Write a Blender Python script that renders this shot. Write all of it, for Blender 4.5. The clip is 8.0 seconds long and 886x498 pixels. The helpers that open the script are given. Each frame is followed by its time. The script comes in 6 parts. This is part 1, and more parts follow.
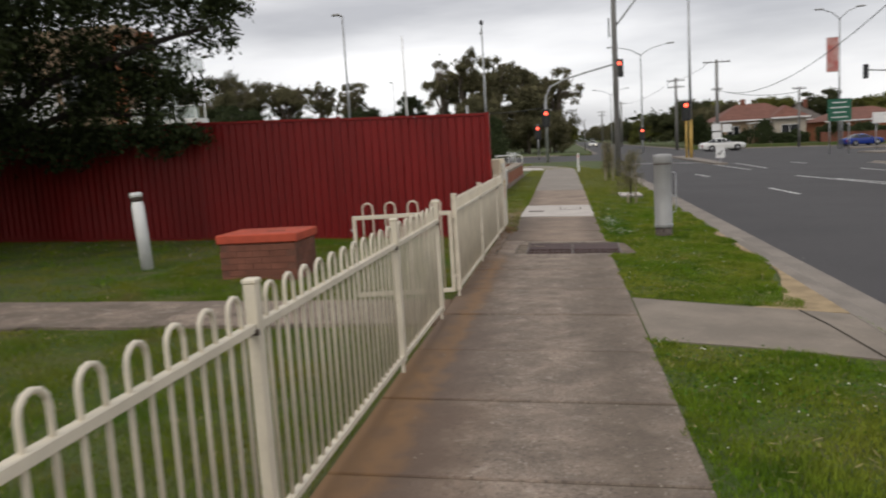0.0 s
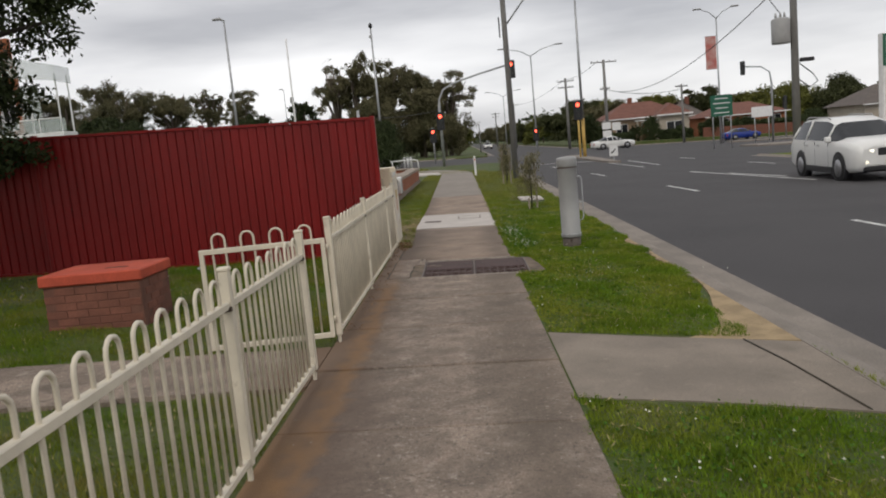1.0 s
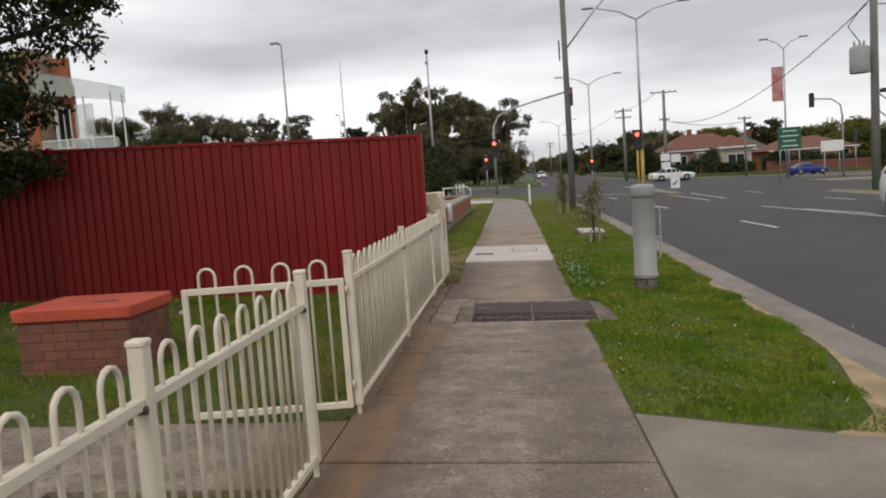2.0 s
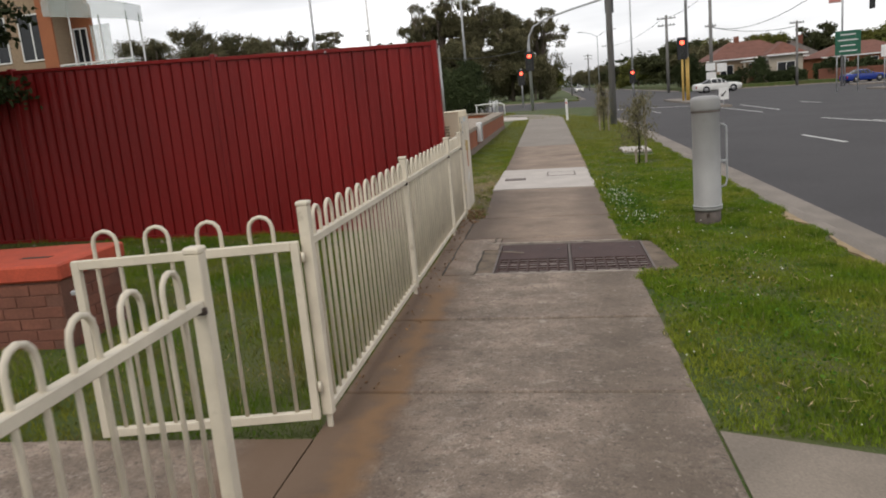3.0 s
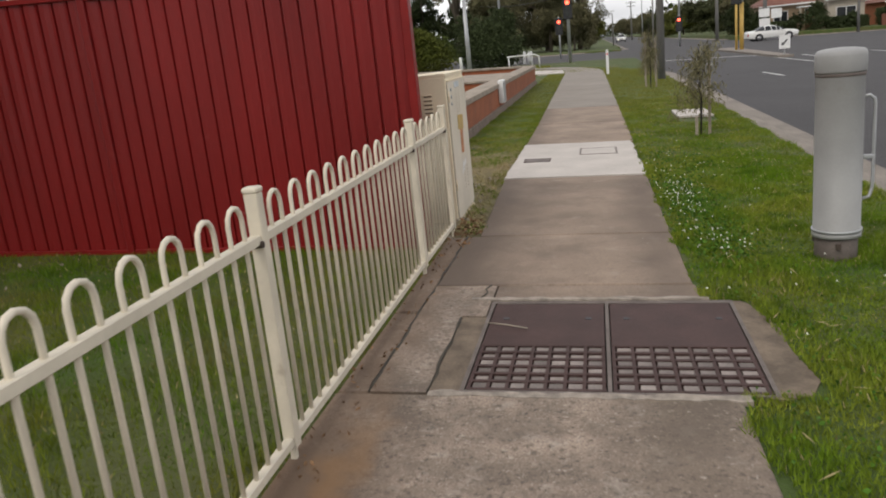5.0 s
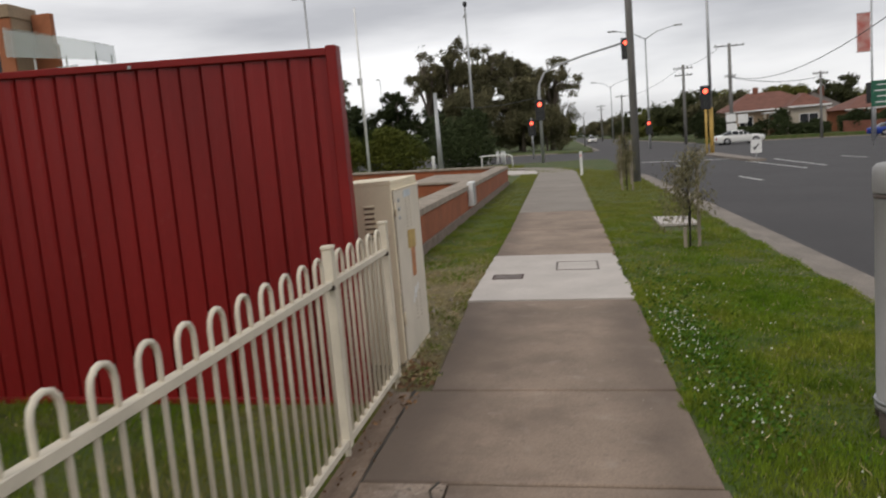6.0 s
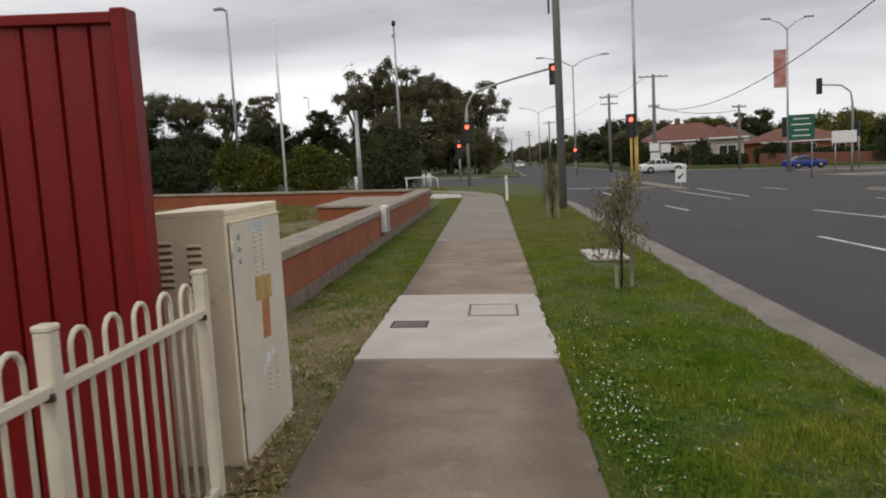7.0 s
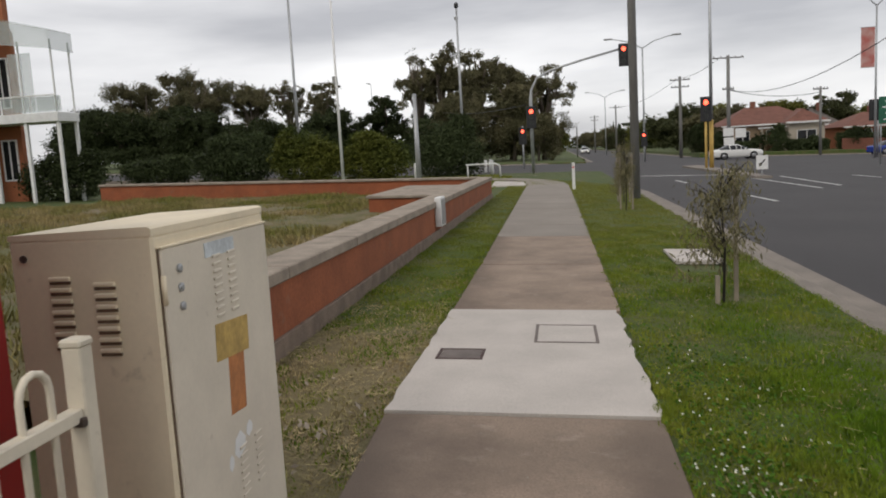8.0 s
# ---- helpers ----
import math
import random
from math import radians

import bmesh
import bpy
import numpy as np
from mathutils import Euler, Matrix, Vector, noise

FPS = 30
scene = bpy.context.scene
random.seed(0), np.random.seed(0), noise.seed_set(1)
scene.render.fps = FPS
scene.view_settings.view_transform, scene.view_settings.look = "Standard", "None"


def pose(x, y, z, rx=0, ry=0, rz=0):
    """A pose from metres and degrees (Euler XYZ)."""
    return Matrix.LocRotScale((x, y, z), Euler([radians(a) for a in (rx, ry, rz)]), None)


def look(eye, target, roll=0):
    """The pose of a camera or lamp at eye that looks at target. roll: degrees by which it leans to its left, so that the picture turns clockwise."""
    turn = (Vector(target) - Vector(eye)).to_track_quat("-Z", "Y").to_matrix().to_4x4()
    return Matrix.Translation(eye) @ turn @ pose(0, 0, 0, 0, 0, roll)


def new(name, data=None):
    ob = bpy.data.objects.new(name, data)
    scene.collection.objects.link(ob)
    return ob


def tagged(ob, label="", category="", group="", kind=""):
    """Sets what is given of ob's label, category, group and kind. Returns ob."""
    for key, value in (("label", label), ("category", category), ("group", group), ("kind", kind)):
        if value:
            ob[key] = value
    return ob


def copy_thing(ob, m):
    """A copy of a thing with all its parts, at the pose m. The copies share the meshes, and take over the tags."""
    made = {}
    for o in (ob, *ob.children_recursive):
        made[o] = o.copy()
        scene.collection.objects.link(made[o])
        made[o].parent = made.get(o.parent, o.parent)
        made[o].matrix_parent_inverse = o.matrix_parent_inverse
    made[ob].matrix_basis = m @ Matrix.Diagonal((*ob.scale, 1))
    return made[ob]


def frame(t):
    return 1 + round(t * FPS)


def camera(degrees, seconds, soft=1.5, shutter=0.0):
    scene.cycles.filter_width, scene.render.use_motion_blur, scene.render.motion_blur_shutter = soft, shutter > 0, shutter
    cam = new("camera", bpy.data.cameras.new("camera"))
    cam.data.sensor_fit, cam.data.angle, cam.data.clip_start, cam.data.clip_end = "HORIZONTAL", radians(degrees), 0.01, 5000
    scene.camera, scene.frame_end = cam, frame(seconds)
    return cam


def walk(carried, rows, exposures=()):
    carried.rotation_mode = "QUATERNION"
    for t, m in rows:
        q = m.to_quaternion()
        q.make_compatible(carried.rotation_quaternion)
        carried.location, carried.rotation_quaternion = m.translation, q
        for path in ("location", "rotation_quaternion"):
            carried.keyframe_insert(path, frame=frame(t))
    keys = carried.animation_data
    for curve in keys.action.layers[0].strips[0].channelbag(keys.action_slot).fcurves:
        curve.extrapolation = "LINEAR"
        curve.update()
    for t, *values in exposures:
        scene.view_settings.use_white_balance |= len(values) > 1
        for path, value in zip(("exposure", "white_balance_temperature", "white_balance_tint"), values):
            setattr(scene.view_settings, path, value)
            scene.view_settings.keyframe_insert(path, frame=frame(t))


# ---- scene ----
cam = camera(60.0, 8.0, soft=1.9, shutter=0.18)
PATH = [
    (0, (1.037, 0.009, 1.513), (0.703, 1.964, 1.253), -3.54),
    (0.2, (1.062, 0.295, 1.503), (0.902, 2.269, 1.226), -3.36),
    (0.5, (1.052, 0.718, 1.519), (0.990, 2.695, 1.222), -3.97),
    (0.8, (1.062, 1.180, 1.516), (0.995, 3.160, 1.240), -4.87),
    (1, (1.045, 1.455, 1.543), (0.965, 3.436, 1.275), -5.36),
    (1.2, (1.034, 1.723, 1.532), (0.945, 3.714, 1.361), -4.55),
    (2.3, (0.942, 3.402, 1.459), (0.688, 5.374, 1.247), -4.25),
    (2.5, (0.937, 3.690, 1.478), (0.651, 5.635, 1.113), -4.66),
    (3, (0.986, 4.454, 1.442), (0.674, 6.391, 1.055), -5.36),
    (3.5, (1.033, 5.250, 1.430), (0.686, 7.169, 0.984), -6.17),
    (4, (1.073, 6.036, 1.390), (0.688, 7.937, 0.905), -5.97),
    (4.5, (1.069, 6.849, 1.402), (0.672, 8.742, 0.897), -5.17),
    (4.7, (1.065, 7.121, 1.421), (0.666, 9.016, 0.920), -5.57),
    (5.8, (0.962, 8.694, 1.433), (0.528, 10.586, 0.950), -6.06),
    (6, (0.980, 8.945, 1.439), (0.645, 10.899, 1.178), -4.84),
    (6.5, (1.036, 9.673, 1.443), (0.791, 11.647, 1.238), -4.45),
    (7, (1.098, 10.386, 1.408), (0.951, 12.368, 1.189), -3.16),
    (7.5, (1.116, 11.106, 1.393), (0.857, 13.073, 1.142), -3.55),
    (8, (1.009, 11.839, 1.417), (0.700, 13.800, 1.171), -3.24),
]
walk(cam, [(t, look(eye, target, roll)) for t, eye, target, roll in PATH],
     [(0, -0.1), (0.5, -0.03), (1.0, -0.2), (1.4, -0.16), (2.4, -0.06), (3.0, 0.02), (3.5, 0.17), (4.0, 0.31), (4.5, 0.14), (4.8, 0.17), (5.3, 0.08), (5.75, 0.0), (6.0, -0.18), (6.5, -0.36), (7.0, -0.24), (8.0, -0.18)])

# ---- light ----
world = bpy.data.worlds.new("world")
scene.world = world
world.use_nodes = True
wn, wl = world.node_tree.nodes, world.node_tree.links
wn.clear()
w_out = wn.new("ShaderNodeOutputWorld")
w_bg = wn.new("ShaderNodeBackground")
w_sky = wn.new("ShaderNodeTexSky")
w_sky.sky_type = "NISHITA"
w_sky.sun_disc = False
w_sky.sun_elevation = radians(38)
w_sky.sun_rotation = radians(200)
w_co = wn.new("ShaderNodeTexCoord")
w_map = wn.new("ShaderNodeMapping")
w_map.inputs["Scale"].default_value = (1.0, 1.0, 5.0)
w_map.inputs["Location"].default_value = (3.3, 1.2, 0.25)
w_noise = wn.new("ShaderNodeTexNoise")
w_noise.inputs["Scale"].default_value = 1.6
w_noise.inputs["Detail"].default_value = 6
w_noise.inputs["Roughness"].default_value = 0.5
w_ramp = wn.new("ShaderNodeValToRGB")
w_ramp.color_ramp.elements[0].position = 0.34
w_ramp.color_ramp.elements[0].color = (5.5, 5.5, 5.78, 1)
w_ramp.color_ramp.elements[1].position = 0.68
w_ramp.color_ramp.elements[1].color = (11.5, 11.4, 11.45, 1)
w_mix = wn.new("ShaderNodeMixRGB")
w_mix.inputs["Fac"].default_value = 0.93
wl.new(w_co.outputs["Generated"], w_map.inputs["Vector"])
wl.new(w_map.outputs["Vector"], w_noise.inputs["Vector"])
wl.new(w_noise.outputs["Fac"], w_ramp.inputs["Fac"])
wl.new(w_sky.outputs["Color"], w_mix.inputs["Color1"])
wl.new(w_ramp.outputs["Color"], w_mix.inputs["Color2"])
wl.new(w_mix.outputs["Color"], w_bg.inputs["Color"])
w_bg.inputs["Strength"].default_value = 0.11
wl.new(w_bg.outputs["Background"], w_out.inputs["Surface"])

sun = new("sun", bpy.data.lights.new("sun", "SUN"))
sun.data.energy = 1.1
sun.data.angle = radians(25)
sun.data.color = (1.0, 0.91, 0.79)
sun.matrix_world = look((-12, -32, 36), (0, 0, 0))


# ---- materials ----
def mat(name, base, rough=0.7, metal=0.0, second=None, scale=6.0, fine=60.0, bump=0.2, bump_dist=0.004,
        island=0.0, objvar=0.0, stretch=(1, 1, 1), emit=0.0, spec=0.5, dark=0.75, patch=0.5, grain_amt=0.16):
    """A surface with a grain and a broad stain, in object space at real size."""
    m = bpy.data.materials.new(name)
    m.use_nodes = True
    n, l = m.node_tree.nodes, m.node_tree.links
    b = n["Principled BSDF"]
    b.inputs["Roughness"].default_value = rough
    b.inputs["Metallic"].default_value = metal
    b.inputs["Specular IOR Level"].default_value = spec
    second = second or tuple(c * dark for c in base)
    geo = n.new("ShaderNodeNewGeometry")
    mp = n.new("ShaderNodeMapping")
    mp.inputs["Scale"].default_value = stretch
    l.new(geo.outputs["Position"], mp.inputs["Vector"])
    big = n.new("ShaderNodeTexNoise")
    big.inputs["Scale"].default_value = scale
    big.inputs["Detail"].default_value = 5
    small = n.new("ShaderNodeTexNoise")
    small.inputs["Scale"].default_value = fine
    small.inputs["Detail"].default_value = 3
    l.new(mp.outputs["Vector"], big.inputs["Vector"])
    l.new(mp.outputs["Vector"], small.inputs["Vector"])
    ramp = n.new("ShaderNodeValToRGB")
    ramp.color_ramp.elements[0].position = 0.36
    ramp.color_ramp.elements[1].position = 0.36 + patch * 0.6
    ramp.color_ramp.elements[0].color = (*second, 1)
    ramp.color_ramp.elements[1].color = (*base, 1)
    l.new(big.outputs["Fac"], ramp.inputs["Fac"])
    grain = n.new("ShaderNodeMapRange")
    grain.inputs["From Min"].default_value = 0.25
    grain.inputs["From Max"].default_value = 0.75
    grain.inputs["To Min"].default_value = 1 - grain_amt
    grain.inputs["To Max"].default_value = 1 + grain_amt
    l.new(small.outputs["Fac"], grain.inputs["Value"])
    mul = n.new("ShaderNodeVectorMath")
    mul.operation = "SCALE"
    l.new(ramp.outputs["Color"], mul.inputs[0])
    l.new(grain.outputs["Result"], mul.inputs["Scale"])
    last = mul.outputs["Vector"]
    for amount, source in ((island, "island"), (objvar, "object")):
        if amount:
            node = geo.outputs["Random Per Island"] if source == "island" else n.new("ShaderNodeObjectInfo").outputs["Random"]
            r = n.new("ShaderNodeMapRange")
            r.inputs["To Min"].default_value = 1 - amount
            r.inputs["To Max"].default_value = 1 + amount
            l.new(node, r.inputs["Value"])
            v = n.new("ShaderNodeVectorMath")
            v.operation = "SCALE"
            l.new(last, v.inputs[0])
            l.new(r.outputs["Result"], v.inputs["Scale"])
            last = v.outputs["Vector"]
    l.new(last, b.inputs["Base Color"])
    if bump:
        bp = n.new("ShaderNodeBump")
        bp.inputs["Strength"].default_value = bump
        bp.inputs["Distance"].default_value = bump_dist
        l.new(small.outputs["Fac"], bp.inputs["Height"])
        l.new(bp.outputs["Normal"], b.inputs["Normal"])
    if emit:
        b.inputs["Emission Color"].default_value = (*base, 1)
        b.inputs["Emission Strength"].default_value = emit
    return m


def mix_in(m, colour, value_socket_maker):
    """Lays a second colour over a material's base by a mask."""
    n, l = m.node_tree.nodes, m.node_tree.links
    b = n["Principled BSDF"]
    old = b.inputs["Base Color"].links[0].from_socket
    mx = n.new("ShaderNodeMixRGB")
    mx.inputs["Color2"].default_value = (*colour, 1)
    l.new(old, mx.inputs["Color1"])
    l.new(value_socket_maker(n, l), mx.inputs["Fac"])
    l.new(mx.outputs["Color"], b.inputs["Base Color"])
    return m


def band_mask(x0, x1, soft, top, noise_scale=2.5, y_end=None):
    """A ragged strip along y between x0 and x1."""
    def make(n, l):
        geo = n.new("ShaderNodeNewGeometry")
        sep = n.new("ShaderNodeSeparateXYZ")
        l.new(geo.outputs["Position"], sep.inputs["Vector"])
        nz = n.new("ShaderNodeTexNoise")
        nz.inputs["Scale"].default_value = noise_scale
        nz.inputs["Detail"].default_value = 6
        l.new(geo.outputs["Position"], nz.inputs["Vector"])
        wob = n.new("ShaderNodeMath")
        wob.operation = "MULTIPLY_ADD"
        wob.inputs[1].default_value = 0.35
        l.new(nz.outputs["Fac"], wob.inputs[0])
        l.new(sep.outputs["X"], wob.inputs[2])
        a = n.new("ShaderNodeMapRange")
        a.inputs["From Min"].default_value = x0 + 0.17 - soft
        a.inputs["From Max"].default_value = x0 + 0.17 + soft
        l.new(wob.outputs["Value"], a.inputs["Value"])
        c = n.new("ShaderNodeMapRange")
        c.inputs["From Min"].default_value = x1 + 0.17 - soft
        c.inputs["From Max"].default_value = x1 + 0.17 + soft
        c.inputs["To Min"].default_value = 1
        c.inputs["To Max"].default_value = 0
        l.new(wob.outputs["Value"], c.inputs["Value"])
        p = n.new("ShaderNodeMath")
        p.operation = "MULTIPLY"
        l.new(a.outputs["Result"], p.inputs[0])
        l.new(c.outputs["Result"], p.inputs[1])
        q = n.new("ShaderNodeMath")
        q.operation = "MULTIPLY"
        q.inputs[1].default_value = top
        l.new(p.outputs["Value"], q.inputs[0])
        if y_end is None:
            return q.outputs["Value"]
        e = n.new("ShaderNodeMapRange")
        e.inputs["From Min"].default_value = y_end - 0.4
        e.inputs["From Max"].default_value = y_end + 0.4
        e.inputs["To Min"].default_value = 1
        e.inputs["To Max"].default_value = 0
        l.new(sep.outputs["Y"], e.inputs["Value"])
        g = n.new("ShaderNodeMath")
        g.operation = "MULTIPLY"
        l.new(q.outputs["Value"], g.inputs[0])
        l.new(e.outputs["Result"], g.inputs[1])
        return g.outputs["Value"]
    return make


def spots_mask(scale, low, high, top):
    def make(n, l):
        geo = n.new("ShaderNodeNewGeometry")
        nz = n.new("ShaderNodeTexNoise")
        nz.inputs["Scale"].default_value = scale
        nz.inputs["Detail"].default_value = 7
        nz.inputs["Roughness"].default_value = 0.65
        l.new(geo.outputs["Position"], nz.inputs["Vector"])
        a = n.new("ShaderNodeMapRange")
        a.inputs["From Min"].default_value = low
        a.inputs["From Max"].default_value = high
        a.inputs["To Max"].default_value = top
        l.new(nz.outputs["Fac"], a.inputs["Value"])
        return a.outputs["Result"]
    return make


M_CONC = mat("old_concrete", (0.290, 0.226, 0.178), 0.9, scale=2.6, fine=110, bump=0.7, objvar=0.12, dark=0.60, patch=0.5, grain_amt=0.34)
mix_in(M_CONC, (0.40, 0.345, 0.29), spots_mask(8.0, 0.56, 0.68, 0.65))
mix_in(M_CONC, (0.10, 0.078, 0.06), spots_mask(2.3, 0.50, 0.66, 0.7))
mix_in(M_CONC, (0.13, 0.105, 0.085), spots_mask(17.0, 0.55, 0.68, 0.55))
mix_in(M_CONC, (0.075, 0.060, 0.048), spots_mask(38.0, 0.53, 0.64, 0.75))
mix_in(M_CONC, (0.42, 0.37, 0.315), spots_mask(55.0, 0.57, 0.66, 0.4))
mix_in(M_CONC, (0.10, 0.076, 0.055), band_mask(1.12, 1.53, 0.16, 0.6, 3.0, 13.0))
mix_in(M_CONC, (0.52, 0.46, 0.39), spots_mask(29.0, 0.61, 0.68, 0.5))
mix_in(M_CONC, (0.13, 0.10, 0.078), spots_mask(5.5, 0.50, 0.62, 0.5))
mix_in(M_CONC, (0.105, 0.068, 0.045), band_mask(-0.5, 0.22, 0.16, 0.9, 3.5, 10.2))
mix_in(M_CONC, (0.17, 0.110, 0.070), band_mask(-0.5, 0.05, 0.10, 0.6, 4.5, 13.4))
mix_in(M_CONC, (0.150, 0.086, 0.046), band_mask(-0.5, 0.42, 0.25, 0.7, 1.5, 4.6))
mix_in(M_CONC, (0.115, 0.082, 0.064), band_mask(0.10, 0.42, 0.12, 0.6, 3.0, 6.5))
mix_in(M_CONC, (0.20, 0.112, 0.050), band_mask(-0.5, 0.0, 0.07, 0.75, 4.0, 5.6))
mix_in(M_CONC, (0.25, 0.135, 0.055), band_mask(0.03, 0.12, 0.07, 0.75, 5.0, 10.3))
M_CONC_FAR = mat("plain_grey_concrete", (0.245, 0.215, 0.185), 0.9, scale=1.0, fine=70, bump=0.3, objvar=0.10, dark=0.85)
M_CONC_NEW = mat("pale_concrete", (0.50, 0.458, 0.420), 0.9, scale=2.0, fine=120, bump=0.25, dark=0.86)
M_CONC_EDGE = mat("chipped_pale_mortar", (0.36, 0.31, 0.26), 0.95, scale=14, fine=90, bump=0.7, dark=0.55)
M_CONC_GREY = mat("smooth_grey_concrete", (0.245, 0.205, 0.165), 0.9, grain_amt=0.18, scale=1.8, fine=90, bump=0.4, dark=0.74)
mix_in(M_CONC_GREY, (0.14, 0.115, 0.09), spots_mask(3.0, 0.54, 0.70, 0.5))
mix_in(M_CONC_GREY, (0.33, 0.285, 0.235), spots_mask(9.0, 0.60, 0.70, 0.4))
M_CONC_PINK = mat("pinkish_concrete", (0.285, 0.215, 0.163), 0.9, grain_amt=0.22, scale=1.6, fine=90, bump=0.4, objvar=0.08, dark=0.72)
mix_in(M_CONC_PINK, (0.125, 0.090, 0.070), spots_mask(1.3, 0.50, 0.66, 0.55))
mix_in(M_CONC_PINK, (0.14, 0.11, 0.09), spots_mask(19.0, 0.54, 0.68, 0.4))
mix_in(M_CONC_PINK, (0.36, 0.30, 0.25), spots_mask(6.0, 0.58, 0.70, 0.4))
mix_in(M_CONC_PINK, (0.12, 0.088, 0.066), band_mask(-0.5, 0.15, 0.14, 0.7))
mix_in(M_CONC_PINK, (0.105, 0.078, 0.060), band_mask(-0.2, 0.45, 0.30, 0.75, 1.6, 15.6))
mix_in(M_CONC_PINK, (0.105, 0.078, 0.060), band_mask(1.22, 1.6, 0.14, 0.65, 2.2, 16.0))
M_KERB = mat("kerb_concrete", (0.245, 0.212, 0.180), 0.9, scale=1.5, fine=70, bump=0.5, dark=0.72, grain_amt=0.25)
M_SAND = mat("worn_sand", (0.36, 0.265, 0.15), 0.95, scale=5, fine=80, bump=0.6, dark=0.7)
M_ASPH = mat("asphalt", (0.050, 0.046, 0.048), 0.85, scale=0.35, fine=160, bump=0.6, dark=0.78)
M_LINE = mat("road_paint", (0.62, 0.62, 0.60), 0.7, scale=4, fine=60, bump=0.2, dark=0.6)
M_SOIL = mat("turf_ground", (0.046, 0.075, 0.011), 0.95, second=(0.085, 0.088, 0.026), scale=1.4, fine=45, bump=0.8, bump_dist=0.02, patch=0.35)
mix_in(M_SOIL, (0.21, 0.155, 0.09), band_mask(-1.1, 0.1, 0.2, 0.7, 2.5, 18.0))
mix_in(M_SOIL, (0.060, 0.078, 0.018), band_mask(-1.6, 0.3, 0.2, 0.85, 2.5, 13.2))
M_BLADE = mat("grass_blade", (0.108, 0.190, 0.012), 0.9, second=(0.200, 0.232, 0.030), patch=0.45, scale=0.9, fine=14, bump=0, island=0.30, spec=0.08, grain_amt=0.3)
mix_in(M_BLADE, (0.050, 0.108, 0.010), spots_mask(3.4, 0.50, 0.64, 0.75))
mix_in(M_BLADE, (0.27, 0.285, 0.045), spots_mask(1.5, 0.55, 0.72, 0.5))
mix_in(M_BLADE, (0.25, 0.19, 0.07), spots_mask(4.5, 0.64, 0.74, 0.5))


def farther_mask(y0, y1, top):
    """Sets in unevenly along the verge between y0 and y1."""
    def make(n, l):
        geo = n.new("ShaderNodeNewGeometry")
        sep = n.new("ShaderNodeSeparateXYZ")
        l.new(geo.outputs["Position"], sep.inputs["Vector"])
        nz = n.new("ShaderNodeTexNoise")
        nz.inputs["Scale"].default_value = 0.9
        nz.inputs["Detail"].default_value = 5
        l.new(geo.outputs["Position"], nz.inputs["Vector"])
        wob = n.new("ShaderNodeMath")
        wob.operation = "MULTIPLY_ADD"
        wob.inputs[1].default_value = 14.0
        l.new(nz.outputs["Fac"], wob.inputs[0])
        l.new(sep.outputs["Y"], wob.inputs[2])
        a = n.new("ShaderNodeMapRange")
        a.inputs["From Min"].default_value = y0 + 7.0
        a.inputs["From Max"].default_value = y1 + 7.0
        a.inputs["To Max"].default_value = top
        l.new(wob.outputs["Value"], a.inputs["Value"])
        return a.outputs["Result"]
    return make


mix_in(M_BLADE, (0.205, 0.190, 0.055), farther_mask(19.0, 28.0, 0.65))
M_BLADE_DK = mat("lawn_blade", (0.080, 0.156, 0.009), 0.9, second=(0.165, 0.172, 0.022), scale=0.9, fine=20, bump=0, island=0.32, spec=0.08)
mix_in(M_BLADE_DK, (0.19, 0.145, 0.06), spots_mask(1.1, 0.54, 0.66, 0.6))
M_BLADE_DRY = mat("dry_grass_blade", (0.42, 0.33, 0.18), 0.8, second=(0.21, 0.19, 0.07), scale=1.6, fine=20, bump=0, island=0.4, spec=0.2)
M_BLADE_BED = mat("brown_dry_grass", (0.30, 0.235, 0.115), 0.9, second=(0.15, 0.155, 0.04), scale=0.8, fine=20, bump=0, island=0.4, spec=0.05)
M_BED = mat("dry_soil", (0.17, 0.13, 0.075), 0.95, second=(0.09, 0.095, 0.03), scale=1.2, fine=30, bump=0.8, bump_dist=0.02)
M_LEAF_DEAD = mat("dead_leaf", (0.29, 0.17, 0.09), 0.85, bump=0, island=0.5, spec=0.1, second=(0.12, 0.07, 0.04))
# Brown of the rusty door gap, and of the shade drawn under louvres.
M_SLOT = mat("dull_slot", (0.15, 0.10, 0.06), 0.8, bump=0)
M_CLOVER_LEAF = mat("clover_leaf", (0.065, 0.145, 0.012), 0.75, bump=0, island=0.45, spec=0.2)
M_CLOVER = mat("clover_flower", (0.72, 0.72, 0.62), 0.8, bump=0, island=0.15)
M_FENCE = mat("cream_paint", grain_amt=0.03, base=(0.67, 0.605, 0.485), rough=0.5, scale=5, fine=45, bump=0.12, dark=0.86)
mix_in(M_FENCE, (0.30, 0.24, 0.17), spots_mask(9.0, 0.63, 0.76, 0.6))
M_BRACKET = mat("rusted_steel", (0.10, 0.075, 0.06), 0.7, metal=0.4, scale=30, bump=0.3)
M_RED = mat("red_steel_sheet", grain_amt=0.05, base=(0.198, 0.0088, 0.0085), rough=0.40, spec=0.3, scale=1.3, fine=40, bump=0.06, dark=0.8, stretch=(1, 1, 0.35))
mix_in(M_RED, (0.26, 0.06, 0.05), spots_mask(5.0, 0.62, 0.8, 0.35))
M_RED_RAIL = mat("dark_red_rail", grain_amt=0.03, base=(0.21, 0.010, 0.009), rough=0.45, spec=0.25, scale=3, fine=40, bump=0.06, dark=0.8)
M_CAB = mat("beige_cabinet_paint", grain_amt=0.03, base=(0.80, 0.69, 0.50), rough=0.55, scale=2.5, fine=50, bump=0.1, dark=0.86)
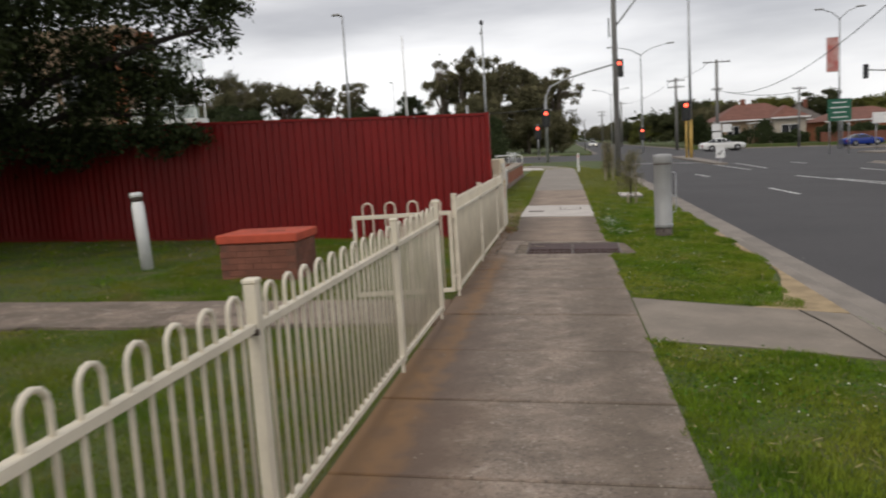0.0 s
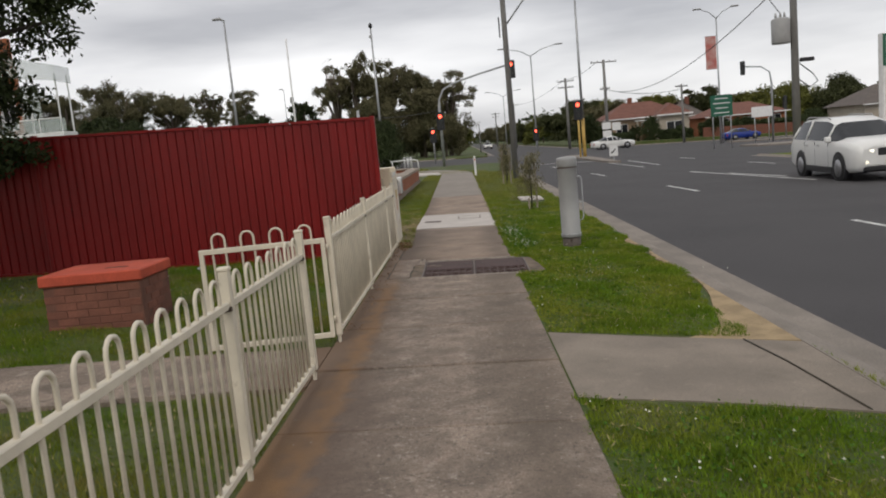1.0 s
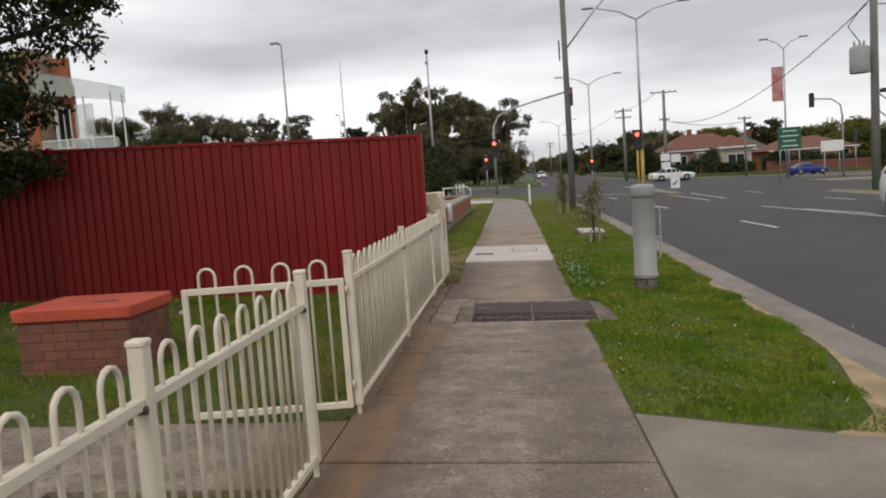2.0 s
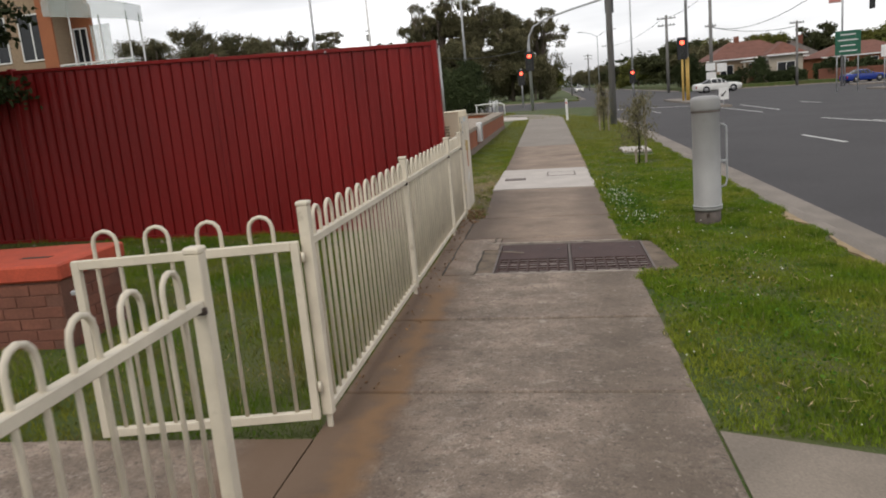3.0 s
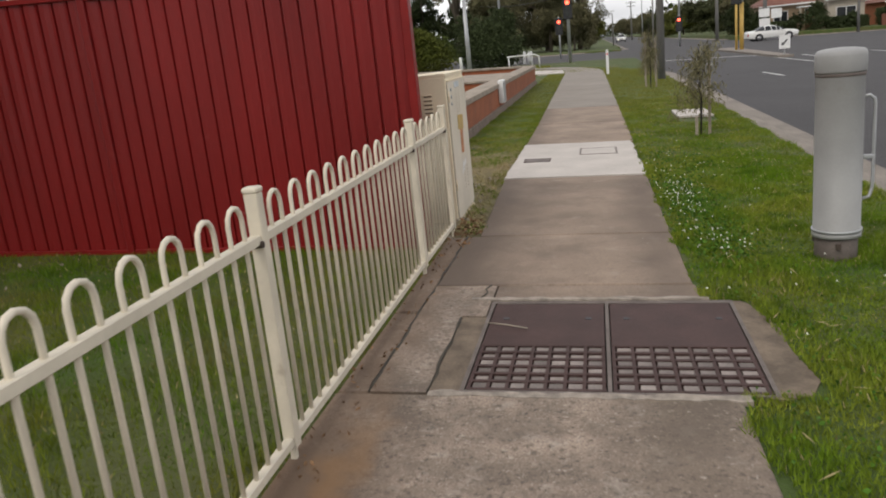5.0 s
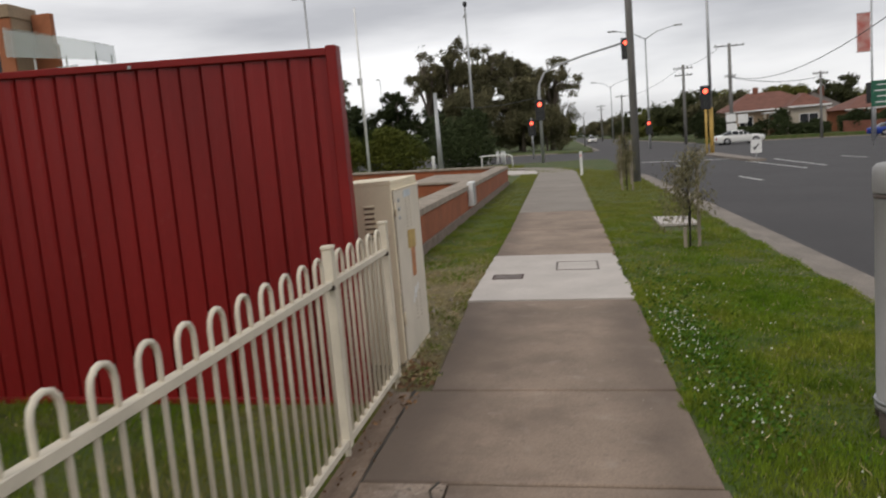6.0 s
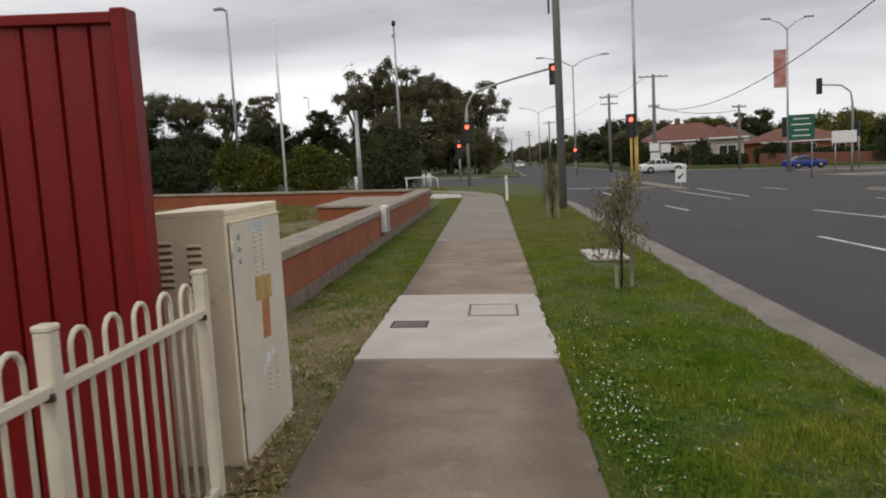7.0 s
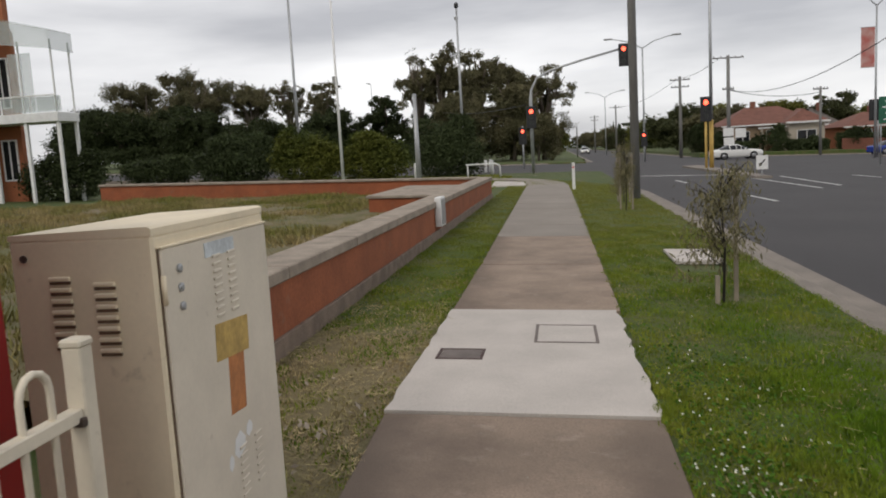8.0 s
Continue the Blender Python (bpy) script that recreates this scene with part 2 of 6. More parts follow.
mix_in(M_CAB, (0.22, 0.16, 0.10), spots_mask(8.0, 0.62, 0.78, 0.5))
M_CAB_DOOR = mat("pale_cabinet_door_paint", grain_amt=0.03, base=(0.68, 0.61, 0.50), rough=0.55, scale=3, fine=50, bump=0.1, dark=0.88)
mix_in(M_CAB_DOOR, (0.30, 0.25, 0.18), spots_mask(11.0, 0.64, 0.8, 0.5))
M_CAB_DARK = mat("shadowed_slot", (0.05, 0.042, 0.03), 0.8, bump=0)
M_STICK_Y = mat("yellow_sticker", (0.52, 0.35, 0.10), 0.6, scale=14, bump=0.1, dark=0.7)
M_STICK_O = mat("orange_sticker", (0.50, 0.19, 0.06), 0.6, scale=14, bump=0.1, dark=0.7)
M_STICK_W = mat("pale_blue_label", (0.60, 0.64, 0.66), 0.5, bump=0)
M_GREY = mat("grey_painted_steel", grain_amt=0.03, base=(0.32, 0.32, 0.315), rough=0.55, scale=3, fine=60, bump=0.12, dark=0.85)
mix_in(M_GREY, (0.20, 0.19, 0.17), spots_mask(6.0, 0.62, 0.8, 0.5))
M_GALV = mat("galvanised_steel", grain_amt=0.03, base=(0.42, 0.43, 0.44), rough=0.45, metal=0.5, scale=4, fine=30, bump=0.05, dark=0.85)
M_WOODPOLE = mat("weathered_pole_timber", (0.20, 0.195, 0.185), 0.9, scale=2, fine=25, bump=0.5, stretch=(1, 1, 0.15), dark=0.75)
M_STAKE = mat("timber_stake", (0.33, 0.28, 0.22), 0.9, scale=6, fine=40, bump=0.4, stretch=(1, 1, 0.2))
M_YELLOW = mat("yellow_pole_paint", (0.55, 0.36, 0.09), 0.6, scale=3, bump=0.05)
M_BLACK = mat("black_housing", (0.018, 0.018, 0.02), 0.5, bump=0.05)
M_REDLAMP = mat("lit_red_signal", (1.0, 0.09, 0.045), 0.4, bump=0, emit=5.0)
M_LENS_OFF = mat("unlit_lens", (0.03, 0.035, 0.03), 0.3, bump=0)
M_WHITE = mat("white_paint", grain_amt=0.03, base=(0.75, 0.75, 0.74), rough=0.5, scale=5, bump=0.08, dark=0.88)
M_REFL = mat("red_reflector", (0.6, 0.04, 0.03), 0.3, bump=0)
M_FOOT = mat("stained_footing", (0.215, 0.160, 0.122), 0.9, scale=5, fine=60, bump=0.4, dark=0.65)
M_BRICK_O = mat("orange_brick", (0.30, 0.090, 0.036), 0.85, scale=2.2, fine=35, bump=0.4, dark=0.75)
mix_in(M_BRICK_O, (0.22, 0.16, 0.115), spots_mask(4.0, 0.60, 0.75, 0.5))
M_CAP = mat("wall_capping", (0.33, 0.275, 0.22), 0.9, scale=4, fine=60, bump=0.4, dark=0.68)
M_MORTAR = mat("mortar", (0.165, 0.075, 0.052), 0.95, scale=6, fine=80, bump=0.4)
M_BRICK_D = mat("dull_brick", (0.205, 0.080, 0.052), 0.9, scale=5, fine=50, bump=0.4, objvar=0.12, dark=0.75)
M_BOX_TOP = mat("orange_red_top", (0.48, 0.075, 0.035), 0.7, scale=4, fine=60, bump=0.3, dark=0.75)
M_COLLAR = mat("brown_stained_concrete", (0.19, 0.145, 0.105), 0.95, scale=7, fine=70, bump=0.5, dark=0.55)
M_GRATE = mat("brown_cast_iron", (0.074, 0.040, 0.035), 0.7, metal=0.3, scale=5, fine=90, bump=0.4, dark=0.75)
M_GRATE_HI = mat("worn_iron_frame", (0.17, 0.14, 0.125), 0.7, metal=0.2, scale=8, fine=80, bump=0.4, dark=0.7)
M_PITGREY = mat("grey_grid_infill", (0.26, 0.225, 0.205), 0.9, scale=8, fine=80, bump=0.4, objvar=0.35, dark=0.7)
M_BARK = mat("dark_bark", (0.034, 0.027, 0.022), 0.95, scale=4, fine=30, bump=0.8, bump_dist=0.02, stretch=(1, 1, 0.2))
M_BARK_GUM = mat("gum_bark", (0.15, 0.12, 0.095), 0.9, scale=3, fine=20, bump=0.5, stretch=(1, 1, 0.3))
M_LEAF_DARK = mat("dark_leaf", (0.038, 0.050, 0.019), 0.6, scale=1.5, bump=0, island=0.5, spec=0.1)
M_LEAF_GUM = mat("gum_leaf", (0.140, 0.126, 0.068), 0.65, scale=0.4, bump=0, island=0.5, spec=0.1, second=(0.085, 0.083, 0.042))
M_LEAF_BUSH = mat("bush_leaf", (0.050, 0.068, 0.016), 0.65, scale=0.35, bump=0, island=0.45, spec=0.1, second=(0.105, 0.112, 0.020))
M_LEAF_BUSH2 = mat("olive_bush_leaf", (0.055, 0.072, 0.030), 0.65, scale=0.35, bump=0, island=0.45, spec=0.1)
M_LEAF_YELLOW = mat("yellow_green_leaf", (0.150, 0.150, 0.035), 0.65, scale=0.4, bump=0, island=0.4, spec=0.1, second=(0.075, 0.085, 0.022))
M_LEAF_OLIVE = mat("olive_tree_leaf", (0.070, 0.078, 0.034), 0.65, scale=0.4, bump=0, island=0.45, spec=0.1)
M_LEAF_SAP = mat("sapling_leaf", (0.185, 0.168, 0.085), 0.65, scale=3, bump=0, island=0.45, spec=0.25)
M_ROOF = mat("terracotta_roof", (0.175, 0.072, 0.050), 0.85, scale=1.5, fine=12, bump=0.4, dark=0.75)
M_ROOF_GREY = mat("grey_tile_roof", (0.12, 0.10, 0.088), 0.85, scale=1.5, fine=12, bump=0.4, dark=0.8)
M_CREAM_WALL = mat("cream_plaster", (0.42, 0.37, 0.30), 0.85, scale=0.8, fine=20, bump=0.2, dark=0.88)
M_TAN_WALL = mat("tan_brick_wall", (0.30, 0.215, 0.14), 0.85, scale=0.7, fine=14, bump=0.25, dark=0.85)
M_ORANGE_WALL = mat("orange_brick_wall", (0.33, 0.115, 0.05), 0.85, scale=0.7, fine=14, bump=0.25, dark=0.85)
M_GLASS = mat("dark_window_glass", (0.02, 0.022, 0.025), 0.12, bump=0, spec=0.35)
M_SIGN_GREEN = mat("green_road_sign", (0.012, 0.115, 0.065), 0.5, bump=0)
M_SIGN_ORANGE = mat("orange_sign_band", (0.60, 0.20, 0.05), 0.5, bump=0)
M_BANNER = mat("red_banner_cloth", (0.42, 0.10, 0.085), 0.8, scale=1.2, bump=0.1, second=(0.50, 0.30, 0.27))
M_LED = mat("lit_red_segments", (1.0, 0.06, 0.05), 0.4, bump=0, emit=1.6)
M_WIRE = mat("black_cable", (0.03, 0.03, 0.032), 0.6, bump=0)
M_CARWHITE = mat("white_car_paint", grain_amt=0.03, base=(0.72, 0.72, 0.70), rough=0.22, bump=0, dark=0.97)
M_CARBLUE = mat("blue_car_paint", grain_amt=0.03, base=(0.02, 0.045, 0.26), rough=0.22, bump=0, dark=0.95)
M_TYRE = mat("tyre_rubber", (0.02, 0.02, 0.021), 0.85, bump=0.1)
M_RIM = mat("alloy_rim", (0.35, 0.35, 0.36), 0.35, metal=0.8, bump=0)
M_HEADLAMP = mat("lit_headlamp", (1.0, 0.93, 0.75), 0.2, bump=0, emit=2.0)
M_TAIL = mat("red_tail_lens", (0.35, 0.02, 0.02), 0.25, bump=0)
M_PLATE = mat("pale_panel", (0.65, 0.65, 0.62), 0.5, bump=0)


def clear_pane(name, tint, alpha):
    m = bpy.data.materials.new(name)
    m.use_nodes = True
    b = m.node_tree.nodes["Principled BSDF"]
    b.inputs["Base Color"].default_value = (*tint, 1)
    b.inputs["Roughness"].default_value = 0.12
    b.inputs["Alpha"].default_value = alpha
    return m


M_PANE = clear_pane("milky_balcony_pane", (0.50, 0.56, 0.54), 0.36)


# ---- mesh helpers ----
def link_mesh(name, bm, material, parent=None, label=""):
    me = bpy.data.meshes.new(name)
    bm.normal_update()
    bm.to_mesh(me)
    bm.free()
    for m in (material if isinstance(material, (list, tuple)) else [material]):
        me.materials.append(m)
    ob = new(name, me)
    if parent:
        ob.parent = parent
    if label:
        ob["label"] = label
    return ob


def part(name, bm, material, parent, label=""):
    return link_mesh(name, bm, material, parent, label)


def again(ob, parent=None, **at):
    """One more piece on the same mesh."""
    o = new(ob.name.split(".")[0], ob.data)
    o.parent = parent or ob.parent
    o.matrix_basis = at["m"]
    return o


def empty(name, x=0, y=0, z=0, rz=0, label="", category="", group="", kind=""):
    ob = new(name)
    ob.empty_display_size = 0.2
    ob.matrix_basis = pose(x, y, z, 0, 0, rz)
    return tagged(ob, label, category, group, kind)


def add_box(bm, x0, y0, z0, x1, y1, z1, bevel=0.0, m=None):
    v = [bm.verts.new(p) for p in ((x0, y0, z0), (x1, y0, z0), (x1, y1, z0), (x0, y1, z0),
                                   (x0, y0, z1), (x1, y0, z1), (x1, y1, z1), (x0, y1, z1))]
    fs = [bm.faces.new([v[i] for i in q]) for q in ((3, 2, 1, 0), (4, 5, 6, 7), (0, 1, 5, 4), (1, 2, 6, 5), (2, 3, 7, 6), (3, 0, 4, 7))]
    if bevel:
        es = list({e for f in fs for e in f.edges})
        out = bmesh.ops.bevel(bm, geom=es, offset=bevel, segments=1, affect="EDGES", clamp_overlap=True)
        v = list({q for f in out["faces"] for q in f.verts} | {q for q in v if q.is_valid})
    if m is not None:
        bmesh.ops.transform(bm, matrix=m, verts=v)
    return bm


def box(x0, y0, z0, x1, y1, z1, bevel=0.0):
    return add_box(bmesh.new(), x0, y0, z0, x1, y1, z1, bevel)


def add_tube(bm, pts, radii, sides=6, cap=True):
    pts = [Vector(p) for p in pts]
    if not isinstance(radii, (list, tuple)):
        radii = [radii] * len(pts)
    rings, ref = [], None
    for i, p in enumerate(pts):
        d = (pts[min(i + 1, len(pts) - 1)] - pts[max(i - 1, 0)]).normalized()
        if ref is None:
            ref = Vector((1, 0, 0)) if abs(d.x) < 0.8 else Vector((0, 1, 0))
        u = (ref - d * ref.dot(d)).normalized()
        w = d.cross(u)
        ref = u
        rings.append([bm.verts.new(p + radii[i] * (math.cos(a) * u + math.sin(a) * w))
                      for a in (2 * math.pi * k / sides for k in range(sides))])
    for a, b in zip(rings, rings[1:]):
        for k in range(sides):
            f = bm.faces.new((a[k], a[(k + 1) % sides], b[(k + 1) % sides], b[k]))
            f.smooth = True
    if cap:
        bm.faces.new(rings[0][::-1])
        bm.faces.new(rings[-1])
    return bm


def tube(pts, radii, sides=6, cap=True):
    return add_tube(bmesh.new(), pts, radii, sides, cap)


def lathe(profile, sides=24):
    """A turned solid from (radius, z) pairs."""
    bm = bmesh.new()
    rings = [[bm.verts.new((r * math.cos(2 * math.pi * k / sides), r * math.sin(2 * math.pi * k / sides), z)) for k in range(sides)] for r, z in profile]
    for a, b in zip(rings, rings[1:]):
        for k in range(sides):
            f = bm.faces.new((a[k], a[(k + 1) % sides], b[(k + 1) % sides], b[k]))
            f.smooth = True
    bm.faces.new(rings[0][::-1])
    bm.faces.new(rings[-1])
    return bm


def prism(outline, z0, z1):
    """A flat outline (x, y), counter-clockwise, given thickness."""
    bm = bmesh.new()
    lo = [bm.verts.new((x, y, z0)) for x, y in outline]
    hi = [bm.verts.new((x, y, z1)) for x, y in outline]
    bm.faces.new(hi)
    bm.faces.new(lo[::-1])
    for i in range(len(lo)):
        j = (i + 1) % len(lo)
        bm.faces.new((lo[i], lo[j], hi[j], hi[i]))
    return bm


def raw_mesh(name, verts, faces, material, parent=None):
    me = bpy.data.meshes.new(name)
    me.from_pydata(verts, [], faces)
    me.materials.append(material)
    ob = new(name, me)
    if parent:
        ob.parent = parent
    return ob


def tri_mesh(name, tris, material, parent=None):
    """A mesh of loose triangles from an array (n, 3, 3)."""
    n = len(tris)
    me = bpy.data.meshes.new(name)
    me.vertices.add(3 * n)
    me.vertices.foreach_set("co", tris.reshape(-1).astype(np.float32))
    me.loops.add(3 * n)
    me.loops.foreach_set("vertex_index", np.arange(3 * n, dtype=np.int32))
    me.polygons.add(n)
    me.polygons.foreach_set("loop_start", np.arange(0, 3 * n, 3, dtype=np.int32))
    me.update(calc_edges=True)
    me.materials.append(material)
    ob = new(name, me)
    if parent:
        ob.parent = parent
    return ob


def quad_leaves(centres, size, rng, droop=0.0, slim=0.45):
    """Two-triangle leaves, folded a little along the middle, at the given places."""
    n = len(centres)
    along = rng.normal(size=(n, 3))
    along[:, 2] -= droop * 2.0
    along /= np.linalg.norm(along, axis=1, keepdims=True)
    side = np.cross(along, rng.normal(size=(n, 3)))
    side /= np.linalg.norm(side, axis=1, keepdims=True) + 1e-9
    ln = (size * rng.uniform(0.6, 1.3, n))[:, None]
    a, b = centres - along * ln / 2, centres + along * ln / 2
    c, d = centres + side * ln * slim / 2, centres - side * ln * slim / 2
    return np.concatenate([np.stack([a, c, b], 1), np.stack([a, b, d], 1)], 0)


# ---- ground ----
def left_fall(y):
    """The yard falls a little towards the steel fence."""
    return -0.03 - 0.07 * min(max((y - 4.0) / 9.0, 0.0), 1.0)


def ground_z(x, y):
    if y > 59 and y < 86 and x < 16.9:
        return -0.5
    if x > 3.45 and y < 102.5:
        return -0.5
    if 3.9 < x < 16.6 and y > 84:
        return -0.5
    if y >= 86 and x > 16.6:
        return 0.35
    if y >= 86:
        return 0.0
    if x < -0.2 and y < 13.6:
        return left_fall(y)
    if x < -13.9:
        return -0.42
    if x < -0.2:
        return -0.02 if y < 36 else -0.05
    if 10.52 < y < 11.84 and x < 1.72:
        return -0.2
    if x < 1.52:
        return -0.035
    return -0.012 - 0.04 * min((x - 1.52) / 1.9, 1.0)


XS = [-1600, -600, -200, -90, -50, -30, -20, -14, -13.7, -10, -7, -5, -3.5, -2, -1, -0.5, -0.21, -0.19, 0.3, 1.0, 1.5, 1.54, 1.716, 1.722, 2.3, 2.7, 3.1,
      3.44, 3.46, 3.88, 3.92, 6, 10, 16.55, 16.65, 16.95, 30, 60, 120, 300, 700, 1600]
YS = [-2400, -300, -80, -30, -10, -4, 0, 3, 5, 7, 9, 10.51, 10.53, 11, 11.83, 11.85, 13, 13.58, 13.62, 16, 20, 25, 30, 35.9, 36.1, 41, 46, 50, 54, 58.9, 59.1, 70, 83.9, 84.1, 85.9, 86.1,
      102.4, 102.6, 130, 200, 400, 900, 2400]
g_verts = [(x, y, ground_z(x, y)) for y in YS for x in XS]
nx = len(XS)
g_faces = [(j * nx + i, j * nx + i + 1, (j + 1) * nx + i + 1, (j + 1) * nx + i) for j in range(len(YS) - 1) for i in range(nx - 1)]
ground = tagged(raw_mesh("ground", g_verts, g_faces, M_SOIL), "grassy ground with worn earth patches", "ground", kind="structure")

# ---- road, kerbs and lane lines ----
ROAD = [(3.8, -80), (17.2, -80), (17.2, 45.2), (160, 45.2), (160, 102), (20, 102), (16.4, 108), (16.4, 700), (4.1, 700), (4.1, 92), (2, 86.5), (-4, 84),
        (-160, 82.5), (-160, 61), (-8, 59.6), (-3.4, 57.8), (-0.2, 54.8), (2.0, 50.0), (3.3, 44.0), (3.8, 39)]
road = tagged(link_mesh("road", prism(ROAD, -0.45, -0.13), M_ASPH), "dark grey asphalt road meeting a side street", "road", kind="structure")
forecourt = tagged(link_mesh("forecourt", prism([(17.5, -80), (120, -80), (120, 45), (17.5, 45)], -0.45, -0.09), M_CONC_PINK), "grey concrete service station apron", "pavement", kind="structure")


def kerb_strip(name, line, width=0.40, drop=0.075, top=-0.045, dips=()):
    """A kerb with its sloping face and shallow channel along a line; the road lies to the right of it. dips: from 0 to 1, how far it is laid back for a ramp."""
    bm = bmesh.new()
    rings = []
    for i, p in enumerate(line):
        d = dips[i] if i < len(dips) else 0.0
        profile = [(-0.08, top - 0.25), (-0.08, top + 0.008 * d), (0.08, top - 0.022 * d), (0.13, top - 0.012 - 0.026 * d), (0.18, top - drop + 0.012 * d), (width + 0.1, top - drop - 0.006), (width + 0.1, top - 0.35)]
        a, b = Vector(line[max(i - 1, 0)]), Vector(line[min(i + 1, len(line) - 1)])
        d = (b - a).normalized()
        side = Vector((d.y, -d.x))
        rings.append([bm.verts.new((p[0] + side.x * o, p[1] + side.y * o, z)) for o, z in profile])
    for a, b in zip(rings, rings[1:]):
        for k in range(len(profile) - 1):
            bm.faces.new((a[k], b[k], b[k + 1], a[k + 1]))
    return tagged(link_mesh(name, bm, M_KERB), "worn grey concrete kerb and channel beside the road", "kerb", kind="structure")


kerb_strip("kerb", [(3.50, -60), (3.50, -10), (3.50, 3), (3.50, 4.5), (3.50, 5.5), (3.50, 7.1), (3.50, 8.3), (3.50, 12), (3.50, 20), (3.50, 30), (3.46, 39), (2.95, 44.2), (1.65, 49.9),
                    (-0.5, 54.4), (-3.6, 57.3), (-8, 59.0), (-60, 60.2)], dips=(0, 0, 0, 0, 1, 1, 0))
kerb_strip("kerb", [(17.4, 45.1), (17.4, 20), (17.4, -60)])
kerb_strip("kerb", [(4.0, 500), (3.9, 92), (1.8, 87.0), (-4, 84.6), (-100, 83.2)][::-1])
kerb_strip("kerb", [(160, 102.2), (20, 102.2), (16.6, 108), (16.6, 500)][::-1], top=-0.03)


def lane_dash(x0, y0, x1, y1, w=0.11):
    d = Vector((x1 - x0, y1 - y0)).normalized()
    s = Vector((-d.y, d.x)) * w / 2
    bm = prism([(x0 + s.x, y0 + s.y), (x0 - s.x, y0 - s.y), (x1 - s.x, y1 - s.y), (x1 + s.x, y1 + s.y)], -0.15, -0.124)
    return tagged(link_mesh("lane_line", bm, M_LINE), "worn white painted lane line on asphalt", "road marking", "lane lines", "structure")


for seg in ((7.58, 11.9, 7.50, 14.6), (7.30, 22.7, 7.18, 25.4), (6.70, 33.4, 6.55, 35.8), (7.8, 1.2, 7.75, 3.8),
            (9.40, 47.8, 9.62, 39.2), (10.95, 49.0, 10.72, 40.6), (9.95, 32.6, 11.2, 24.3), (10.6, 30.0, 11.3, 26.6),
            (14.2, 38.0, 14.3, 35.2), (14.0, 48.8, 14.1, 46.0), (6.1, 44.2, 6.0, 46.6)):
    lane_dash(*seg)
lane_dash(4.2, 52.5, 10.6, 51.5, 0.35)


def traffic_island(outline, label):
    t = tagged(link_mesh("traffic_island", prism(outline, -0.3, -0.02), M_KERB), label, "traffic island", kind="structure")
    return t


traffic_island([(9.4, 47.0), (10.1, 47.0), (10.6, 66), (10.4, 67), (9.2, 66)], "narrow concrete median island in the road")
traffic_island([(24, 63), (31, 64), (34, 68), (30, 70), (24, 67)], "low concrete traffic island by the junction")
traffic_island([(29, 84), (37, 83), (39, 88), (30, 88)], "low concrete traffic island by the junction")
verge_far = tagged(link_mesh("grass_island", prism([(17.6, 38.5), (20.6, 38.5), (21.2, 44.2), (17.6, 44.6)], -0.3, -0.06), M_BLADE_DK), "patchy grass island beside the road", "grass", kind="structure")

# ---- crossover and its flared corner ----
CROSS = [(1.606, 6.0), (2.3, 5.86), (3.0, 5.66), (3.416, 5.53), (3.416, 7.08), (3.0, 7.2), (2.45, 7.35), (1.592, 7.63)]
bm = prism(CROSS, -0.12, -0.008)
for v in bm.verts:
    if v.co.z > -0.1:
        v.co.z -= 0.030 * (v.co.x - 1.6) / 1.8
crossover = tagged(link_mesh("crossover", bm, M_CONC_GREY), "smooth grey concrete ramp from footpath to kerb", "pavement", kind="structure")
tagged(link_mesh("slab_crack", tube([(3.02, 7.18, -0.028), (3.10, 6.6, -0.029), (3.17, 5.62, -0.031)], 0.007, 5), M_CAB_DARK), "dark joint across the concrete ramp", "crack", kind="structure")
tagged(link_mesh("slab_crack", prism([(1.575, 6.02), (1.612, 6.0), (1.60, 7.63), (1.565, 7.62)], -0.08, -0.022), M_CAB_DARK), "dark open joint between footpath and ramp", "crack", kind="structure")
sand = tagged(link_mesh("worn_edge", prism([(2.62, 7.33), (2.95, 7.23), (3.415, 7.10), (3.418, 8.0), (3.42, 9.8), (3.38, 9.4), (3.30, 8.9), (3.14, 8.25), (3.02, 7.7), (2.8, 7.42)], -0.15, -0.036), M_SAND),
              "bare sandy earth along the kerb edge", "ground", kind="structure")
for ya, yb, wide in ((10.6, 11.9, 0.07), (12.5, 13.3, 0.10)):
    rim = [(3.425 - wide * math.sin(math.pi * k / 9) * (1.0 + 0.35 * math.sin(k * 2.7)), yb + (ya - yb) * k / 9) for k in range(10)]
    tagged(link_mesh("worn_edge", prism(rim[::-1] + [(3.43, yb), (3.43, ya)][::1], -0.15, -0.034), M_SAND), "small bare sandy patch along the kerb edge", "ground", kind="structure")


# ---- low things of the footpath ----
def path_right(y):
    return 1.61 - 0.11 * min(max((y - 4) / 12.0, 0), 1) - 0.16 * min(max((y - 18) / 22.0, 0), 1)


def path_left(y):
    if y < 13.34:
        return -0.17
    return -0.01 + 0.09 * min(max((15.89 - y) / 2.5, 0), 1) - 0.27 * max(y - 20, 0) / 21.0


footpath = empty("footpath", label="stained grey concrete footpath of cast slabs", category="pavement", kind="structure")


